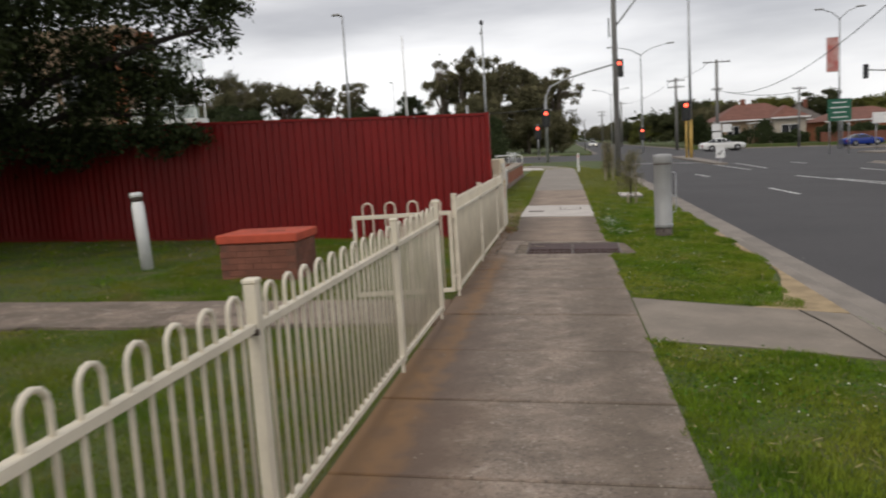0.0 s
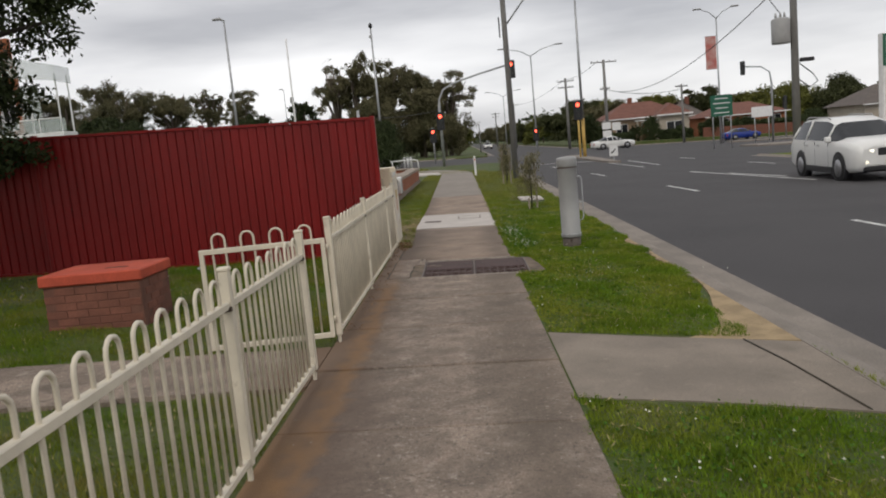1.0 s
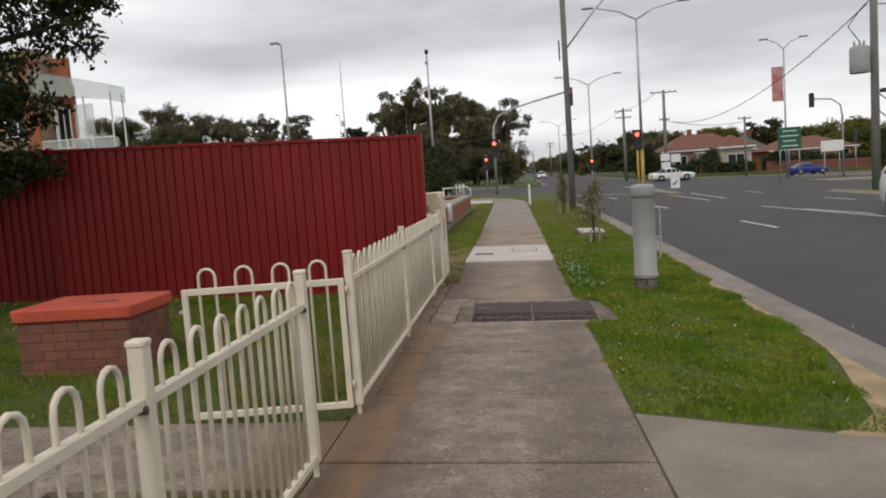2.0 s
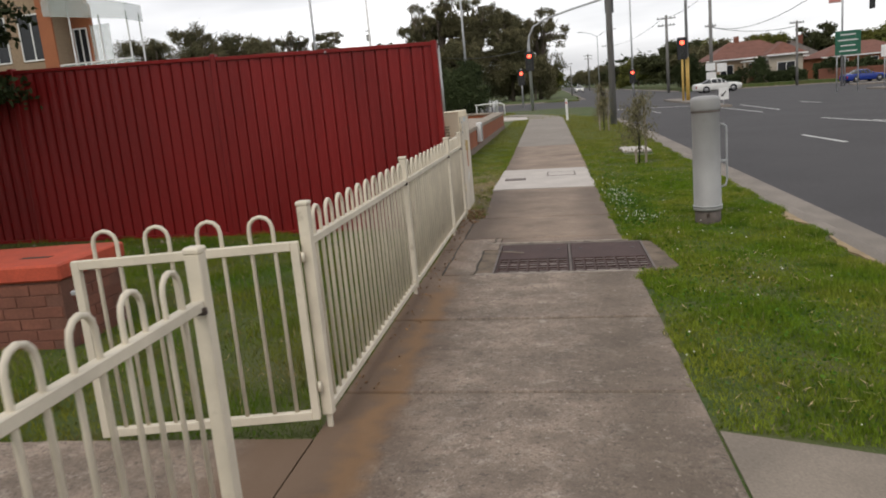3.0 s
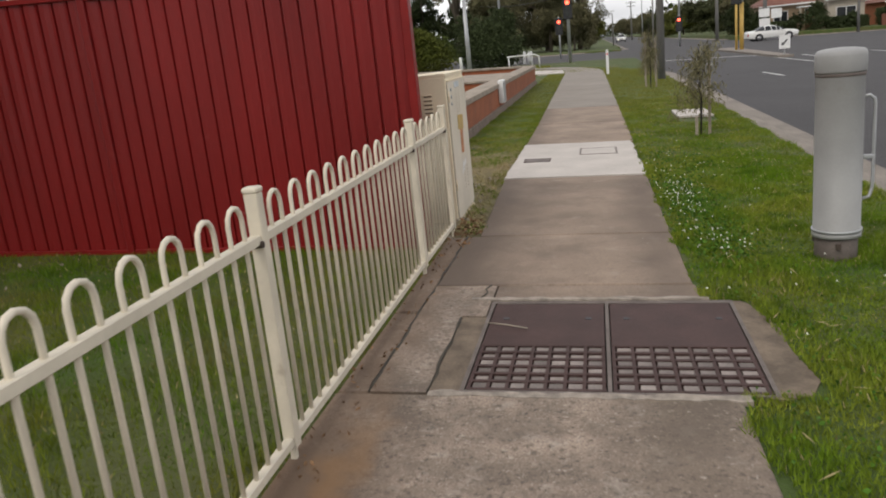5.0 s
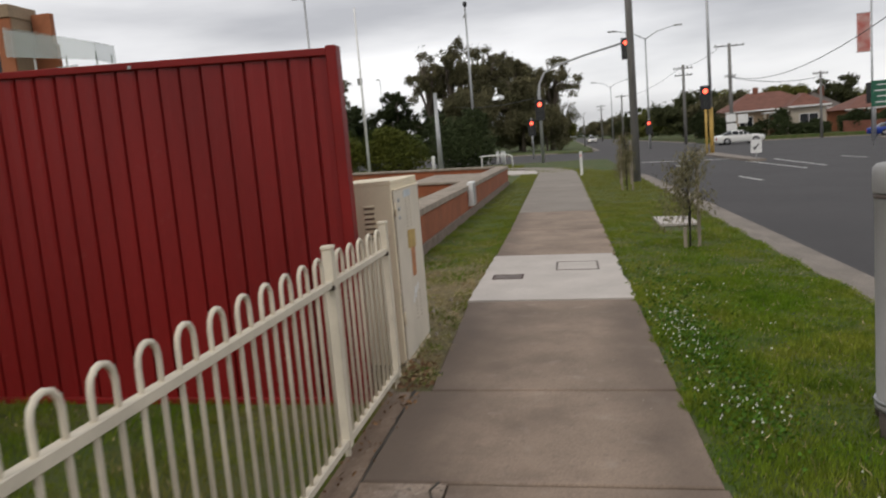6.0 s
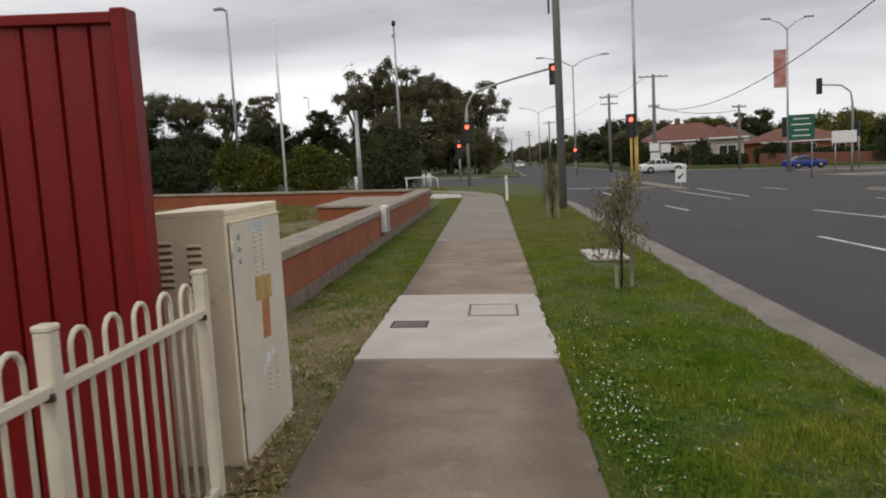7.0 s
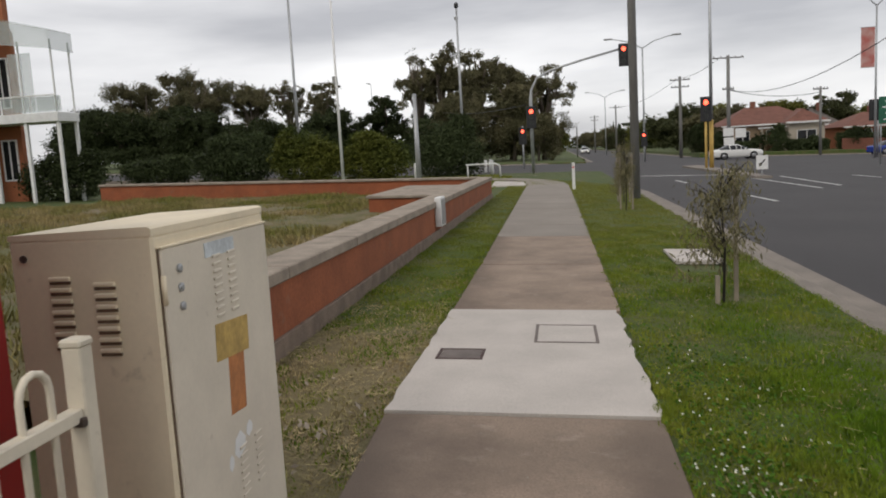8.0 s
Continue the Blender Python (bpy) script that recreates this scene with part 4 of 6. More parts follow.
# ---- raised garden with its brick walls ----
def garden():
    wall_f = empty("garden_wall", label="low orange brick garden wall with concrete capping", category="wall", kind="structure")
    part("footing", box(-1.36, 15.3, -0.12, -1.02, 34.9, 0.13, 0.006), M_FOOT, wall_f)
    part("brickwork", box(-1.34, 15.3, 0.13, -1.045, 34.9, 0.52, 0.004), M_BRICK_O, wall_f)
    cap = None
    for i in range(10):
        m = pose(0, 15.3 + i * 1.965, 0.52)
        if cap is None:
            cap = part("capping", box(-1.40, 0.004, 0, -1.015, 1.961, 0.10, 0.010), M_CAP, wall_f)
            cap.matrix_basis = m
        else:
            again(cap, wall_f, m=m)
    wall_n = empty("garden_wall", label="low orange brick garden wall behind dry grass", category="wall", kind="structure")
    part("brickwork", box(-13.6, 34.62, -0.12, -1.405, 34.92, 0.56, 0.004), M_BRICK_O, wall_n)
    part("capping", box(-13.65, 34.57, 0.56, -1.405, 34.97, 0.63, 0.010), M_CAP, wall_n)
    inner = empty("brick_planter", label="small stepped brick planter inside the garden wall", category="planter")
    part("step", box(-2.9, 27.2, -0.05, -1.41, 31.5, 0.50, 0.01), M_BRICK_O, inner)
    part("capping", box(-2.94, 27.16, 0.50, -1.41, 31.5, 0.56, 0.01), M_CAP, inner)
    bed = bmesh.new()
    n, m = 24, 36
    grid = [[bm_v for bm_v in (bed.verts.new((-13.6 + 12.24 * i / n, 15.3 + 19.3 * j / m,
             0.20 + 0.07 * noise.noise((i * 0.5, j * 0.4, 1.0)) - 0.006 * (n - i))) for i in range(n + 1))] for j in range(m + 1)]
    for j in range(m):
        for i in range(n):
            bed.faces.new((grid[j][i], grid[j][i + 1], grid[j + 1][i + 1], grid[j + 1][i])).smooth = True
    tagged(link_mesh("garden_bed", bed, M_BED), "raised bed of dry patchy grass", "ground", kind="structure")
    s = empty("meter_box", -1.04, 24.22, 0, label="white metal box fixed to the brick wall", category="box")
    part("body", box(-0.01, 0.0, 0.20, 0.10, 0.42, 0.68, 0.012), M_WHITE, s)
    part("door", box(0.10, 0.03, 0.23, 0.112, 0.39, 0.65, 0.004), M_GREY, s)


garden()


# ---- plants ----
def crown_points(rng, blobs, per_unit, inner=0.35, loose=0.16):
    """Leaf places in uneven clumps that fill ellipsoids (x, y, z, rx, ry, rz)."""
    pts = []
    for x, y, z, rx, ry, rz in blobs:
        clumps = max(8, int(per_unit * (rx * ry * rz) ** 0.67))
        d = rng.normal(size=(clumps, 3))
        d /= np.linalg.norm(d, axis=1, keepdims=True)
        rad = rng.uniform(inner, 1.0, clumps)[:, None] ** 0.6
        c = np.array([x, y, z]) + d * rad * np.array([rx, ry, rz])
        k = 26
        s = loose * (rx * ry * rz) ** (1 / 3)
        p = c[:, None, :] + rng.normal(size=(clumps, k, 3)) * s * np.array([1.0, 1.0, 0.8])
        pts.append(p.reshape(-1, 3))
    return np.concatenate(pts)


def with_gaps(pts, rng, size, keep):
    """Thins leaf places by a slow random wave, so that light shows between the clumps."""
    v = np.zeros(len(pts))
    for k in range(9):
        d = rng.normal(size=3)
        d *= 2 * math.pi / (size * rng.uniform(0.6, 1.6)) / np.linalg.norm(d)
        v += np.sin(pts @ d + rng.uniform(0, 6.28))
    return pts[v > np.quantile(v, 1 - keep)]


def tree(name, x, y, z, trunk, limbs, blobs, leaf, bark, leafmat, per_unit, seed, label, category="tree", group="", droop=0.2, slim=0.45, inner=0.35, loose=0.16, gaps=None):
    rng = np.random.default_rng(seed)
    t = empty(name, x, y, z, label=label, category=category, group=group)
    bm = bmesh.new()
    add_tube(bm, *trunk, 9)
    for pts, rad in limbs:
        add_tube(bm, pts, rad, 6)
    part("trunk", bm, bark, t)
    pts = crown_points(rng, blobs, per_unit, inner, loose)
    if gaps:
        pts = with_gaps(pts, rng, *gaps)
    tri_mesh("crown", quad_leaves(pts, leaf, rng, droop, slim), leafmat, t)
    return t


def gum(name, x, y, z, h, spread, seed, leafmat=M_LEAF_GUM, group="", label="tall eucalypt with an open ragged crown", leaf=0.27, per=34, low=5, gaps=(1.8, 0.66), twigs=6):
    """A eucalypt: leaning limbs that end in flat ragged clumps, with sky between them, over a darker lower mass."""
    rng = np.random.default_rng(seed + 100)
    limbs, blobs = [], []
    mains = 6
    for i in range(mains):
        a = 2 * math.pi * (i / mains + rng.uniform(-0.07, 0.07))
        r = spread * rng.uniform(0.45, 0.95)
        top = h * rng.uniform(0.68, 0.97) - 0.18 * r
        fork = h * rng.uniform(0.2, 0.42)
        mid = (r * 0.4 * math.cos(a), r * 0.4 * math.sin(a), fork + (top - fork) * 0.62)
        end = (r * math.cos(a), r * math.sin(a), top)
        limbs.append(([(0, 0, fork), mid, end], [0.017 * h, 0.011 * h, 0.003 * h]))
        for k in range(twigs):
            b = a + rng.uniform(-0.9, 0.9)
            f = rng.uniform(0.3, 1.05)
            c = (r * f * math.cos(b), r * f * math.sin(b), mid[2] + (top - mid[2]) * rng.uniform(-0.35, 1.15))
            limbs.append(([mid, tuple((mid[q] + c[q]) / 2 + (0.02 * h if q == 2 else 0) for q in range(3)), c], [0.006 * h, 0.0035 * h, 0.0015 * h]))
            q = max(0.75, spread * rng.uniform(0.15, 0.28))
            blobs.append((c[0], c[1], c[2], q, q, q * rng.uniform(0.5, 0.95)))
    for i in range(low):
        a = rng.uniform(0, 2 * math.pi)
        blobs.append((spread * 0.55 * math.cos(a), spread * 0.4 * math.sin(a), h * rng.uniform(0.10, 0.5), spread * 0.36, spread * 0.36, h * 0.09))
    return tree(name, x, y, z, ([(0, 0, -0.3), (0.01 * h, 0, h * 0.3), (-0.01 * h, 0.01 * h, h * 0.6), (0, 0, h * 0.85)], [0.028 * h, 0.022 * h, 0.014 * h, 0.005 * h]),
                limbs, blobs, leaf, M_BARK_GUM, leafmat, per, seed, label, group=group, droop=0.35, inner=0.05, loose=0.24, gaps=gaps)


def bush(x, y, z, rx, ry, h, seed, leafmat, label, leaf=0.24, per=120, group="round shrubs"):
    rng = np.random.default_rng(seed)
    blobs = [(0, 0, h * 0.38, rx * 0.86, ry * 0.9, h * 0.42)]
    for i in range(8):
        a = rng.uniform(0, 2 * math.pi)
        blobs.append((rx * rng.uniform(0.1, 0.62) * math.cos(a), ry * 0.5 * math.sin(a), h * rng.uniform(0.4, 0.8), rx * 0.32, ry * 0.36, h * 0.22))
    limbs = [([(0, 0, 0), (rx * 0.4 * math.cos(a), ry * 0.4 * math.sin(a), h * 0.6)], [0.08, 0.03]) for a in (0.3, 1.9, 3.4, 5.0)]
    t = tree("shrub", x, y, z, ([(0, 0, -0.2), (0, 0, h * 0.5)], [0.12, 0.05]), limbs, blobs, leaf, M_BARK, leafmat, per, seed, label, "shrub", group, 0.0, 0.5, 0.7)
    return t


# the dark tree in the yard, hanging over the steel fence
SHIFT = 1.35
big_limbs = [
    ([(0, 0, 1.7), (0.8, 0.4, 2.9), (2.1, 0.9, 3.5), (3.0, 1.1, 3.7)], [0.13, 0.09, 0.05, 0.02]),
    ([(0, 0, 1.9), (-0.7, 0.6, 3.2), (-1.9, 1.0, 4.2)], [0.12, 0.08, 0.03]),
    ([(0, 0, 2.1), (0.3, -0.7, 3.4), (0.9, -1.6, 4.4)], [0.11, 0.07, 0.03]),
    ([(0, 0, 2.2), (0.4, 0.3, 3.9), (0.9, 0.5, 5.6)], [0.12, 0.08, 0.03]),
    ([(0, 0, 1.6), (0.9, 0.5, 2.3), (1.8, 1.0, 2.2)], [0.09, 0.06, 0.02]),
]
big_blobs = [(-0.6, 0.5, 5.0, 2.2, 1.8, 1.3), (1.3, 0.7, 4.7, 1.5, 1.2, 1.0), (2.35, 1.3, 3.85, 0.85, 0.8, 0.66), (3.0, 1.4, 4.35, 0.6, 0.7, 0.55), (2.2, 1.1, 5.2, 1.2, 1.0, 0.8),
             (1.35, 1.0, 3.1, 0.95, 0.7, 0.7), (0.3, 0.7, 3.2, 1.2, 0.9, 0.8), (-1.4, 0.3, 3.4, 1.6, 1.3, 1.0), (1.75, 1.05, 1.85, 0.85, 0.5, 0.42), (0.7, 0.8, 2.1, 1.0, 0.7, 0.55),
             (-0.4, 0.5, 2.2, 1.0, 0.8, 0.6), (-1.7, 0.1, 2.1, 1.3, 1.0, 0.8), (-2.8, 0.2, 2.8, 1.3, 1.1, 1.2), (1.2, 0.9, 2.5, 0.8, 0.6, 0.5),
             (-1.5, -2.4, 4.7, 2.2, 1.8, 0.9), (0.4, -1.8, 5.0, 1.5, 1.5, 0.8), (-3.8, -0.8, 4.0, 1.8, 1.6, 1.0), (-3.4, 0.6, 1.9, 1.2, 0.8, 0.7), (-0.2, 0.9, 1.75, 0.8, 0.5, 0.4), (2.1, 1.2, 2.6, 0.55, 0.5, 0.42),
             # Clumps from here on are added, mostly out of view, to shade the fence.
             (-2.0, -3.6, 5.4, 3.0, 2.4, 1.1), (1.0, -3.2, 5.9, 1.8, 1.8, 0.9),
             (-0.6, -1.4, 3.3, 1.3, 0.8, 0.7), (-2.6, -1.6, 3.0, 1.4, 0.9, 0.8), (0.9, -0.9, 3.9, 1.2, 0.8, 0.6), (-4.6, -1.5, 2.6, 1.3, 1.0, 1.0), (-1.4, -0.6, 2.3, 1.0, 0.5, 0.5),
             (-1.5, -5.0, 4.6, 2.2, 1.8, 0.9), (-4.5, -3.8, 4.2, 2.0, 1.8, 0.9), (0.5, -2.7, 3.1, 0.8, 1.2, 1.0), (-1.0, -3.0, 2.6, 1.5, 1.4, 1.2), (-2.8, -2.2, 2.0, 1.4, 1.2, 1.2), (-0.9, -1.3, 1.5, 1.1, 0.6, 0.7), (-0.6, -2.6, 3.9, 1.2, 1.0, 0.6)]
big_limbs = [([(px + SHIFT * min(1.0, k / 2), py, pz) for k, (px, py, pz) in enumerate(line)], rad) for line, rad in big_limbs]
big_blobs = [(bx + SHIFT, by, bz, rx, ry, rz) for bx, by, bz, rx, ry, rz in big_blobs]
tree("shade_tree", -7.95 - SHIFT, 11.9, -0.08, ([(0, 0, -0.2), (0.03, 0, 0.7), (-0.04, 0.05, 1.5), (0.02, 0, 2.4)], [0.24, 0.19, 0.16, 0.12]),
     big_limbs, big_blobs, 0.105, M_BARK, M_LEAF_DARK, 190, 5, "dense dark leafy tree overhanging the red fence", droop=0.3, slim=0.5, inner=0.2, gaps=(0.85, 0.78))


def sapling(x, y, h, seed, width, stakes, label):
    rng = np.random.default_rng(seed)
    t = empty("sapling", x, y, -0.06, label=label, category="tree", group="young verge trees")
    bm = bmesh.new()
    add_tube(bm, [(0, 0, -0.05), (0.02, 0.01, h * 0.4), (-0.02, 0.0, h * 0.75), (0.01, 0, h)], [0.014, 0.012, 0.008, 0.003], 6)
    pts = []
    for i in range(26):
        a, z = rng.uniform(0, 2 * math.pi), h * rng.uniform(0.32, 0.92)
        r = width * rng.uniform(0.4, 1.0) * (1.15 - 0.5 * z / h)
        tip = (r * math.cos(a), r * math.sin(a), z + rng.uniform(-0.12, 0.18))
        part("branch", tube([(0, 0, z - 0.12), (tip[0] * 0.5, tip[1] * 0.5, z + 0.06), tip], [0.005, 0.004, 0.002], 4), M_BARK, t)
        for k in range(70):
            f = rng.uniform(0.25, 1.1)
            pts.append((tip[0] * f + rng.normal() * 0.05, tip[1] * f + rng.normal() * 0.05, z + (tip[2] - z) * f - rng.uniform(-0.02, 0.24)))
    part("trunk", bm, M_BARK, t)
    tri_mesh("crown", quad_leaves(np.array(pts), 0.075, rng, 1.1, 0.20), M_LEAF_SAP, t)
    for sx, sy, sh in stakes:
        part("stake", box(sx - 0.019, sy - 0.019, -0.1, sx + 0.019, sy + 0.019, sh, 0.003), M_STAKE, t)
    part("tie", tube([(stakes[0][0], stakes[0][1], stakes[0][2] * 0.7), (0, 0, stakes[0][2] * 0.68)], 0.006, 4), M_BRACKET, t)


sapling(2.44, 19.15, 1.32, 21, 0.52, [(0.14, 0.12, 1.18), (-0.06, -0.05, 0.30)], "spindly drooping sapling tied to a timber stake")
sapling(2.45, 29.9, 1.75, 22, 0.34, [(-0.12, 0.05, 1.5), (0.16, 0.1, 1.3)], "spindly sapling tied to two timber stakes")
sapling(2.62, 32.6, 1.35, 23, 0.36, [(0.16, 0.0, 1.1), (-0.14, 0.1, 1.2)], "small bushy sapling beside a timber pole")

# shrubs at the street corner, then the eucalypts
for i, (x, y, rx, h, m, lab) in enumerate((
        (-17.1, 53.2, 2.7, 2.15, M_LEAF_BUSH2, "broad grey-green rounded shrub"), (-12.7, 52.6, 2.2, 2.45, M_LEAF_BUSH, "broad yellow-green rounded shrub"),
        (-9.2, 53.4, 2.3, 2.1, M_LEAF_BUSH, "low yellow-green rounded shrub"), (-5.3, 55.2, 2.3, 2.75, M_LEAF_BUSH2, "tall olive-green rounded shrub"),
        (-23.0, 55.5, 2.6, 1.3, M_LEAF_BUSH2, "broad grey-green rounded shrub"))):
    bush(x, y, -0.05, rx, rx * 0.7, h * 1.24, 40 + i, m, lab, 0.15, 170)
for i, (x, y, h, s, low, twigs, keep) in enumerate((
        (-15.3, 103, 13.6, 2.7, 0, 6, 0.74), (-12.9, 104, 14.2, 3.0, 1, 6, 0.74), (-8.6, 105, 14.0, 4.6, 9, 8, 0.74), (-5.2, 112, 13.0, 4.3, 8, 8, 0.78),
        (-10.2, 99, 8.6, 4.0, 12, 8, 0.90), (-4.2, 101, 9.2, 4.2, 14, 8, 0.90), (-0.9, 105, 12.2, 3.8, 5, 7, 0.70), (-1.4, 99, 5.6, 2.6, 8, 6, 0.90))):
    gum("gum_tree", x, y, 0, h, s, 60 + i, group="gum trees by the junction", low=low, twigs=twigs, gaps=(1.9, keep), leaf=0.25, per=40,
        label="slender eucalypt with a small high crown" if low < 2 else "tall eucalypt with an open ragged crown")
for i, (x, y, h, s) in enumerate(((-64, 128, 13.2, 6.5), (-54.5, 126, 15.4, 6.8), (-46.5, 128, 13.9, 5.0), (-41, 130, 13.4, 3.0), (-35.5, 130, 13.2, 3.6))):
    gum("gum_tree", x, y, 0, h, s, 80 + i, group="gum trees behind the shrubs", label="tall airy eucalypt behind a row of shrubs", leaf=0.27, per=34, low=2, twigs=8, gaps=(1.7, 0.66))
for i, (x, y, h, s) in enumerate(((-68, 118, 8.4, 7), (-30, 118, 8.2, 4.6), (-21.5, 112, 8.9, 3.6), (-47, 110, 8.0, 6.0), (-38, 108, 7.2, 5.5), (-57, 108, 8.0, 6.5), (-29, 106, 6.4, 4.5), (-15.5, 110, 6.4, 3.8), (-51, 116, 9.2, 5.0))):
    gum("dark_tree", x, y, 0, h, s, 90 + i, leafmat=M_LEAF_DARK, group="dark trees behind the shrubs", label="dense dark green tree behind a row of shrubs", leaf=0.32, per=30, low=13, twigs=7, gaps=(2.4, 0.88))
# trees down the road and behind the houses
for i, (x, y, h, s) in enumerate(((-2, 190, 6.5, 4), (0, 230, 7, 5), (21, 150, 6.2, 5.5), (24, 132, 7.6, 4.6), (20, 190, 7, 6), (17.5, 235, 6, 5), (20, 290, 8, 7), (-3, 300, 7, 6), (26, 165, 8.5, 6), (15, 350, 8, 8),
                                  (34, 134, 7.4, 4.6), (41, 134, 8.6, 4.2), (29, 136, 7.6, 4.0), (54, 132, 8.2, 6.5), (62, 130, 8.6, 6.5), (72, 128, 8.2, 7), (48, 138, 7.4, 6), (84, 126, 9.0, 7.5), (96, 120, 9.5, 8), (27.5, 142, 7.5, 5))):
    gum("street_tree", x, y, -0.2 if x < 17 else 0.3, h, s, 110 + i, leafmat=(M_LEAF_GUM, M_LEAF_YELLOW, M_LEAF_OLIVE)[i % 3], group="distant street trees", label="distant leafy tree along the street", leaf=0.42, per=20, low=8, gaps=(3.0, 0.85))
wood = np.random.default_rng(7)
far_pts = []
for i in range(170):
    side = i % 2
    d = wood.uniform(230, 520)
    fx = wood.uniform(-160, -6) if side else wood.uniform(20, 220)
    hh = wood.uniform(5, 9)
    c = np.array([fx, d, hh * 0.45])
    far_pts.append(c + wood.normal(size=(90, 3)) * np.array([3.0, 2.0, hh * 0.27]))
for i in range(40):
    c = np.array([-45.0 + 3.0 * i, wood.uniform(706, 760), 4.0])
    far_pts.append(c + wood.normal(size=(90, 3)) * np.array([3.5, 2.0, 2.6]))
far_wood = tri_mesh("distant_trees", quad_leaves(np.concatenate(far_pts), 2.0, wood, 0.0, 0.6), M_LEAF_DARK)
tagged(far_wood, "distant dark belt of trees on the horizon", "trees", kind="stuff")
hedge = np.random.default_rng(8)
for hx0, hx1, hy, hh in ((33.0, 47.0, 108.0, 1.9), (21.0, 24.0, 107.5, 1.2), (27.5, 32.0, 107.8, 1.3), (48, 60, 112, 2.0)):
    n = int((hx1 - hx0) * 900)
    p = np.stack([hedge.uniform(hx0, hx1, n), hy + hedge.normal(size=n) * 0.4, 0.35 + hh * hedge.uniform(0, 1, n) ** 0.7], 1)
    tagged(tri_mesh("hedge", quad_leaves(p, 0.30, hedge, 0.0, 0.5), M_LEAF_BUSH2), "clipped dark green front garden hedge", "hedge", "front hedges")


# ---- poles and lamps ----
def utility_pole(x, y, h, r, arm_dir=0.0, arms=((0.4, 1.2),), z=-0.1, label="tall grey timber utility pole with crossarms"):
    t = empty("utility_pole", x, y, z, arm_dir, label=label, category="utility pole")
    part("pole", tube([(0, 0, -0.3), (0, 0, h)], [r, r * 0.72], 14), M_WOODPOLE, t)
    for below, half in arms:
        a = part("crossarm", box(-half, -0.05, h - below - 0.06, half, 0.05, h - below + 0.06, 0.01), M_WOODPOLE, t)
        for k in (-0.9, -0.45, 0.45, 0.9):
            part("insulator", lathe([(0.05, 0), (0.07, 0.06), (0.03, 0.16)], 8), M_GREY, a).matrix_basis = pose(half * k, 0, h - below + 0.06)
    return t


near_pole = utility_pole(2.98, 34.1, 12.5, 0.128, 0, ((0.5, 1.1),), label="tall weathered timber pole carrying a street lamp arm")
part("outreach_arm", tube([(0.1, 0, 6.4), (1.1, 0, 7.6), (2.2, 0, 8.75), (2.9, 0, 8.85)], [0.035, 0.03, 0.03, 0.025], 8), M_GALV, near_pole)
lamp = part("lamp_head", box(2.75, -0.12, 8.79, 3.55, 0.12, 8.93, 0.04), M_GREY, near_pole, "grey street lamp head")
part("bracket", box(-0.24, -0.05, 5.9, -0.19, 0.10, 6.7, 0.01), M_BLACK, near_pole)
tp = utility_pole(18.4, 42.8, 13.0, 0.21, 0, ((0.4, 1.3), (2.6, 1.0)), label="tall timber utility pole carrying a transformer")
can = part("transformer", lathe([(0.44, 5.75), (0.46, 5.8), (0.46, 6.95), (0.40, 7.02), (0.2, 7.08)], 20), M_GREY, tp, "grey pole-top transformer")
can.matrix_basis = pose(-0.68, 0, 0)
for dx in (-0.2, 0.05, 0.25):
    part("bushing", lathe([(0.05, 7.04), (0.07, 7.16), (0.03, 7.34)], 8), M_GREY, can).matrix_basis = pose(dx, 0.1, 0)
part("lamp_head", box(0.25, -0.15, 4.75, 0.95, 0.1, 4.95, 0.03), M_BLACK, tp)
part("drop_cable", tube([(0.2, 0, 4.7), (0.9, 0, 4.1), (1.15, 0, 3.7), (0.7, 0, 3.4), (0.15, 0, 3.9)], 0.03, 6), M_WIRE, tp)
part("drop_cable", tube([(-0.7, 0, 7.3), (-1.2, 0, 8.0), (-0.6, 0, 8.8), (-0.1, 0, 9.3)], 0.025, 6), M_WIRE, tp)
part("drop_cable", tube([(0.15, 0, 9.6), (0.7, 0, 9.9), (0.95, 0, 10.6), (0.6, 0, 11.4)], 0.025, 6), M_WIRE, tp)
utility_pole(18.23, 95.5, 10.3, 0.22, 8, ((0.25, 1.6), (3.4, 0.6)), 0.0)
utility_pole(14.75, 104.2, 9.2, 0.20, 0, ((0.4, 1.1), (1.2, 1.0)), -0.1)
utility_pole(28.4, 99.5, 6.9, 0.16, 20, ((0.25, 0.9),), 0.2, "short timber service pole by the houses")
utility_pole(11.5, 160.0, 9.0, 0.18, 0, ((0.4, 1.1),), -0.1, "distant timber utility pole down the street")
utility_pole(9.6, 205.0, 9.0, 0.18, 0, ((0.4, 1.1), (1.2, 0.9)), -0.1, "distant timber utility pole down the street")
utility_pole(3.4, 120.0, 4.4, 0.10, 0, (), -0.1, "slim distant timber pole down the street")
utility_pole(-2.6, 150.0, 7.5, 0.14, 0, ((0.4, 0.8),), -0.1, "distant timber utility pole down the street")


def cable(a, b, sag, r=0.022, label="black overhead cable sagging between poles"):
    pts = [tuple(Vector(a).lerp(Vector(b), k / 14) - Vector((0, 0, sag * 4 * (k / 14) * (1 - k / 14)))) for k in range(15)]
    tagged(link_mesh("overhead_cable", tube(pts, r, 5), M_WIRE), label, "cable", "overhead cables", "structure")


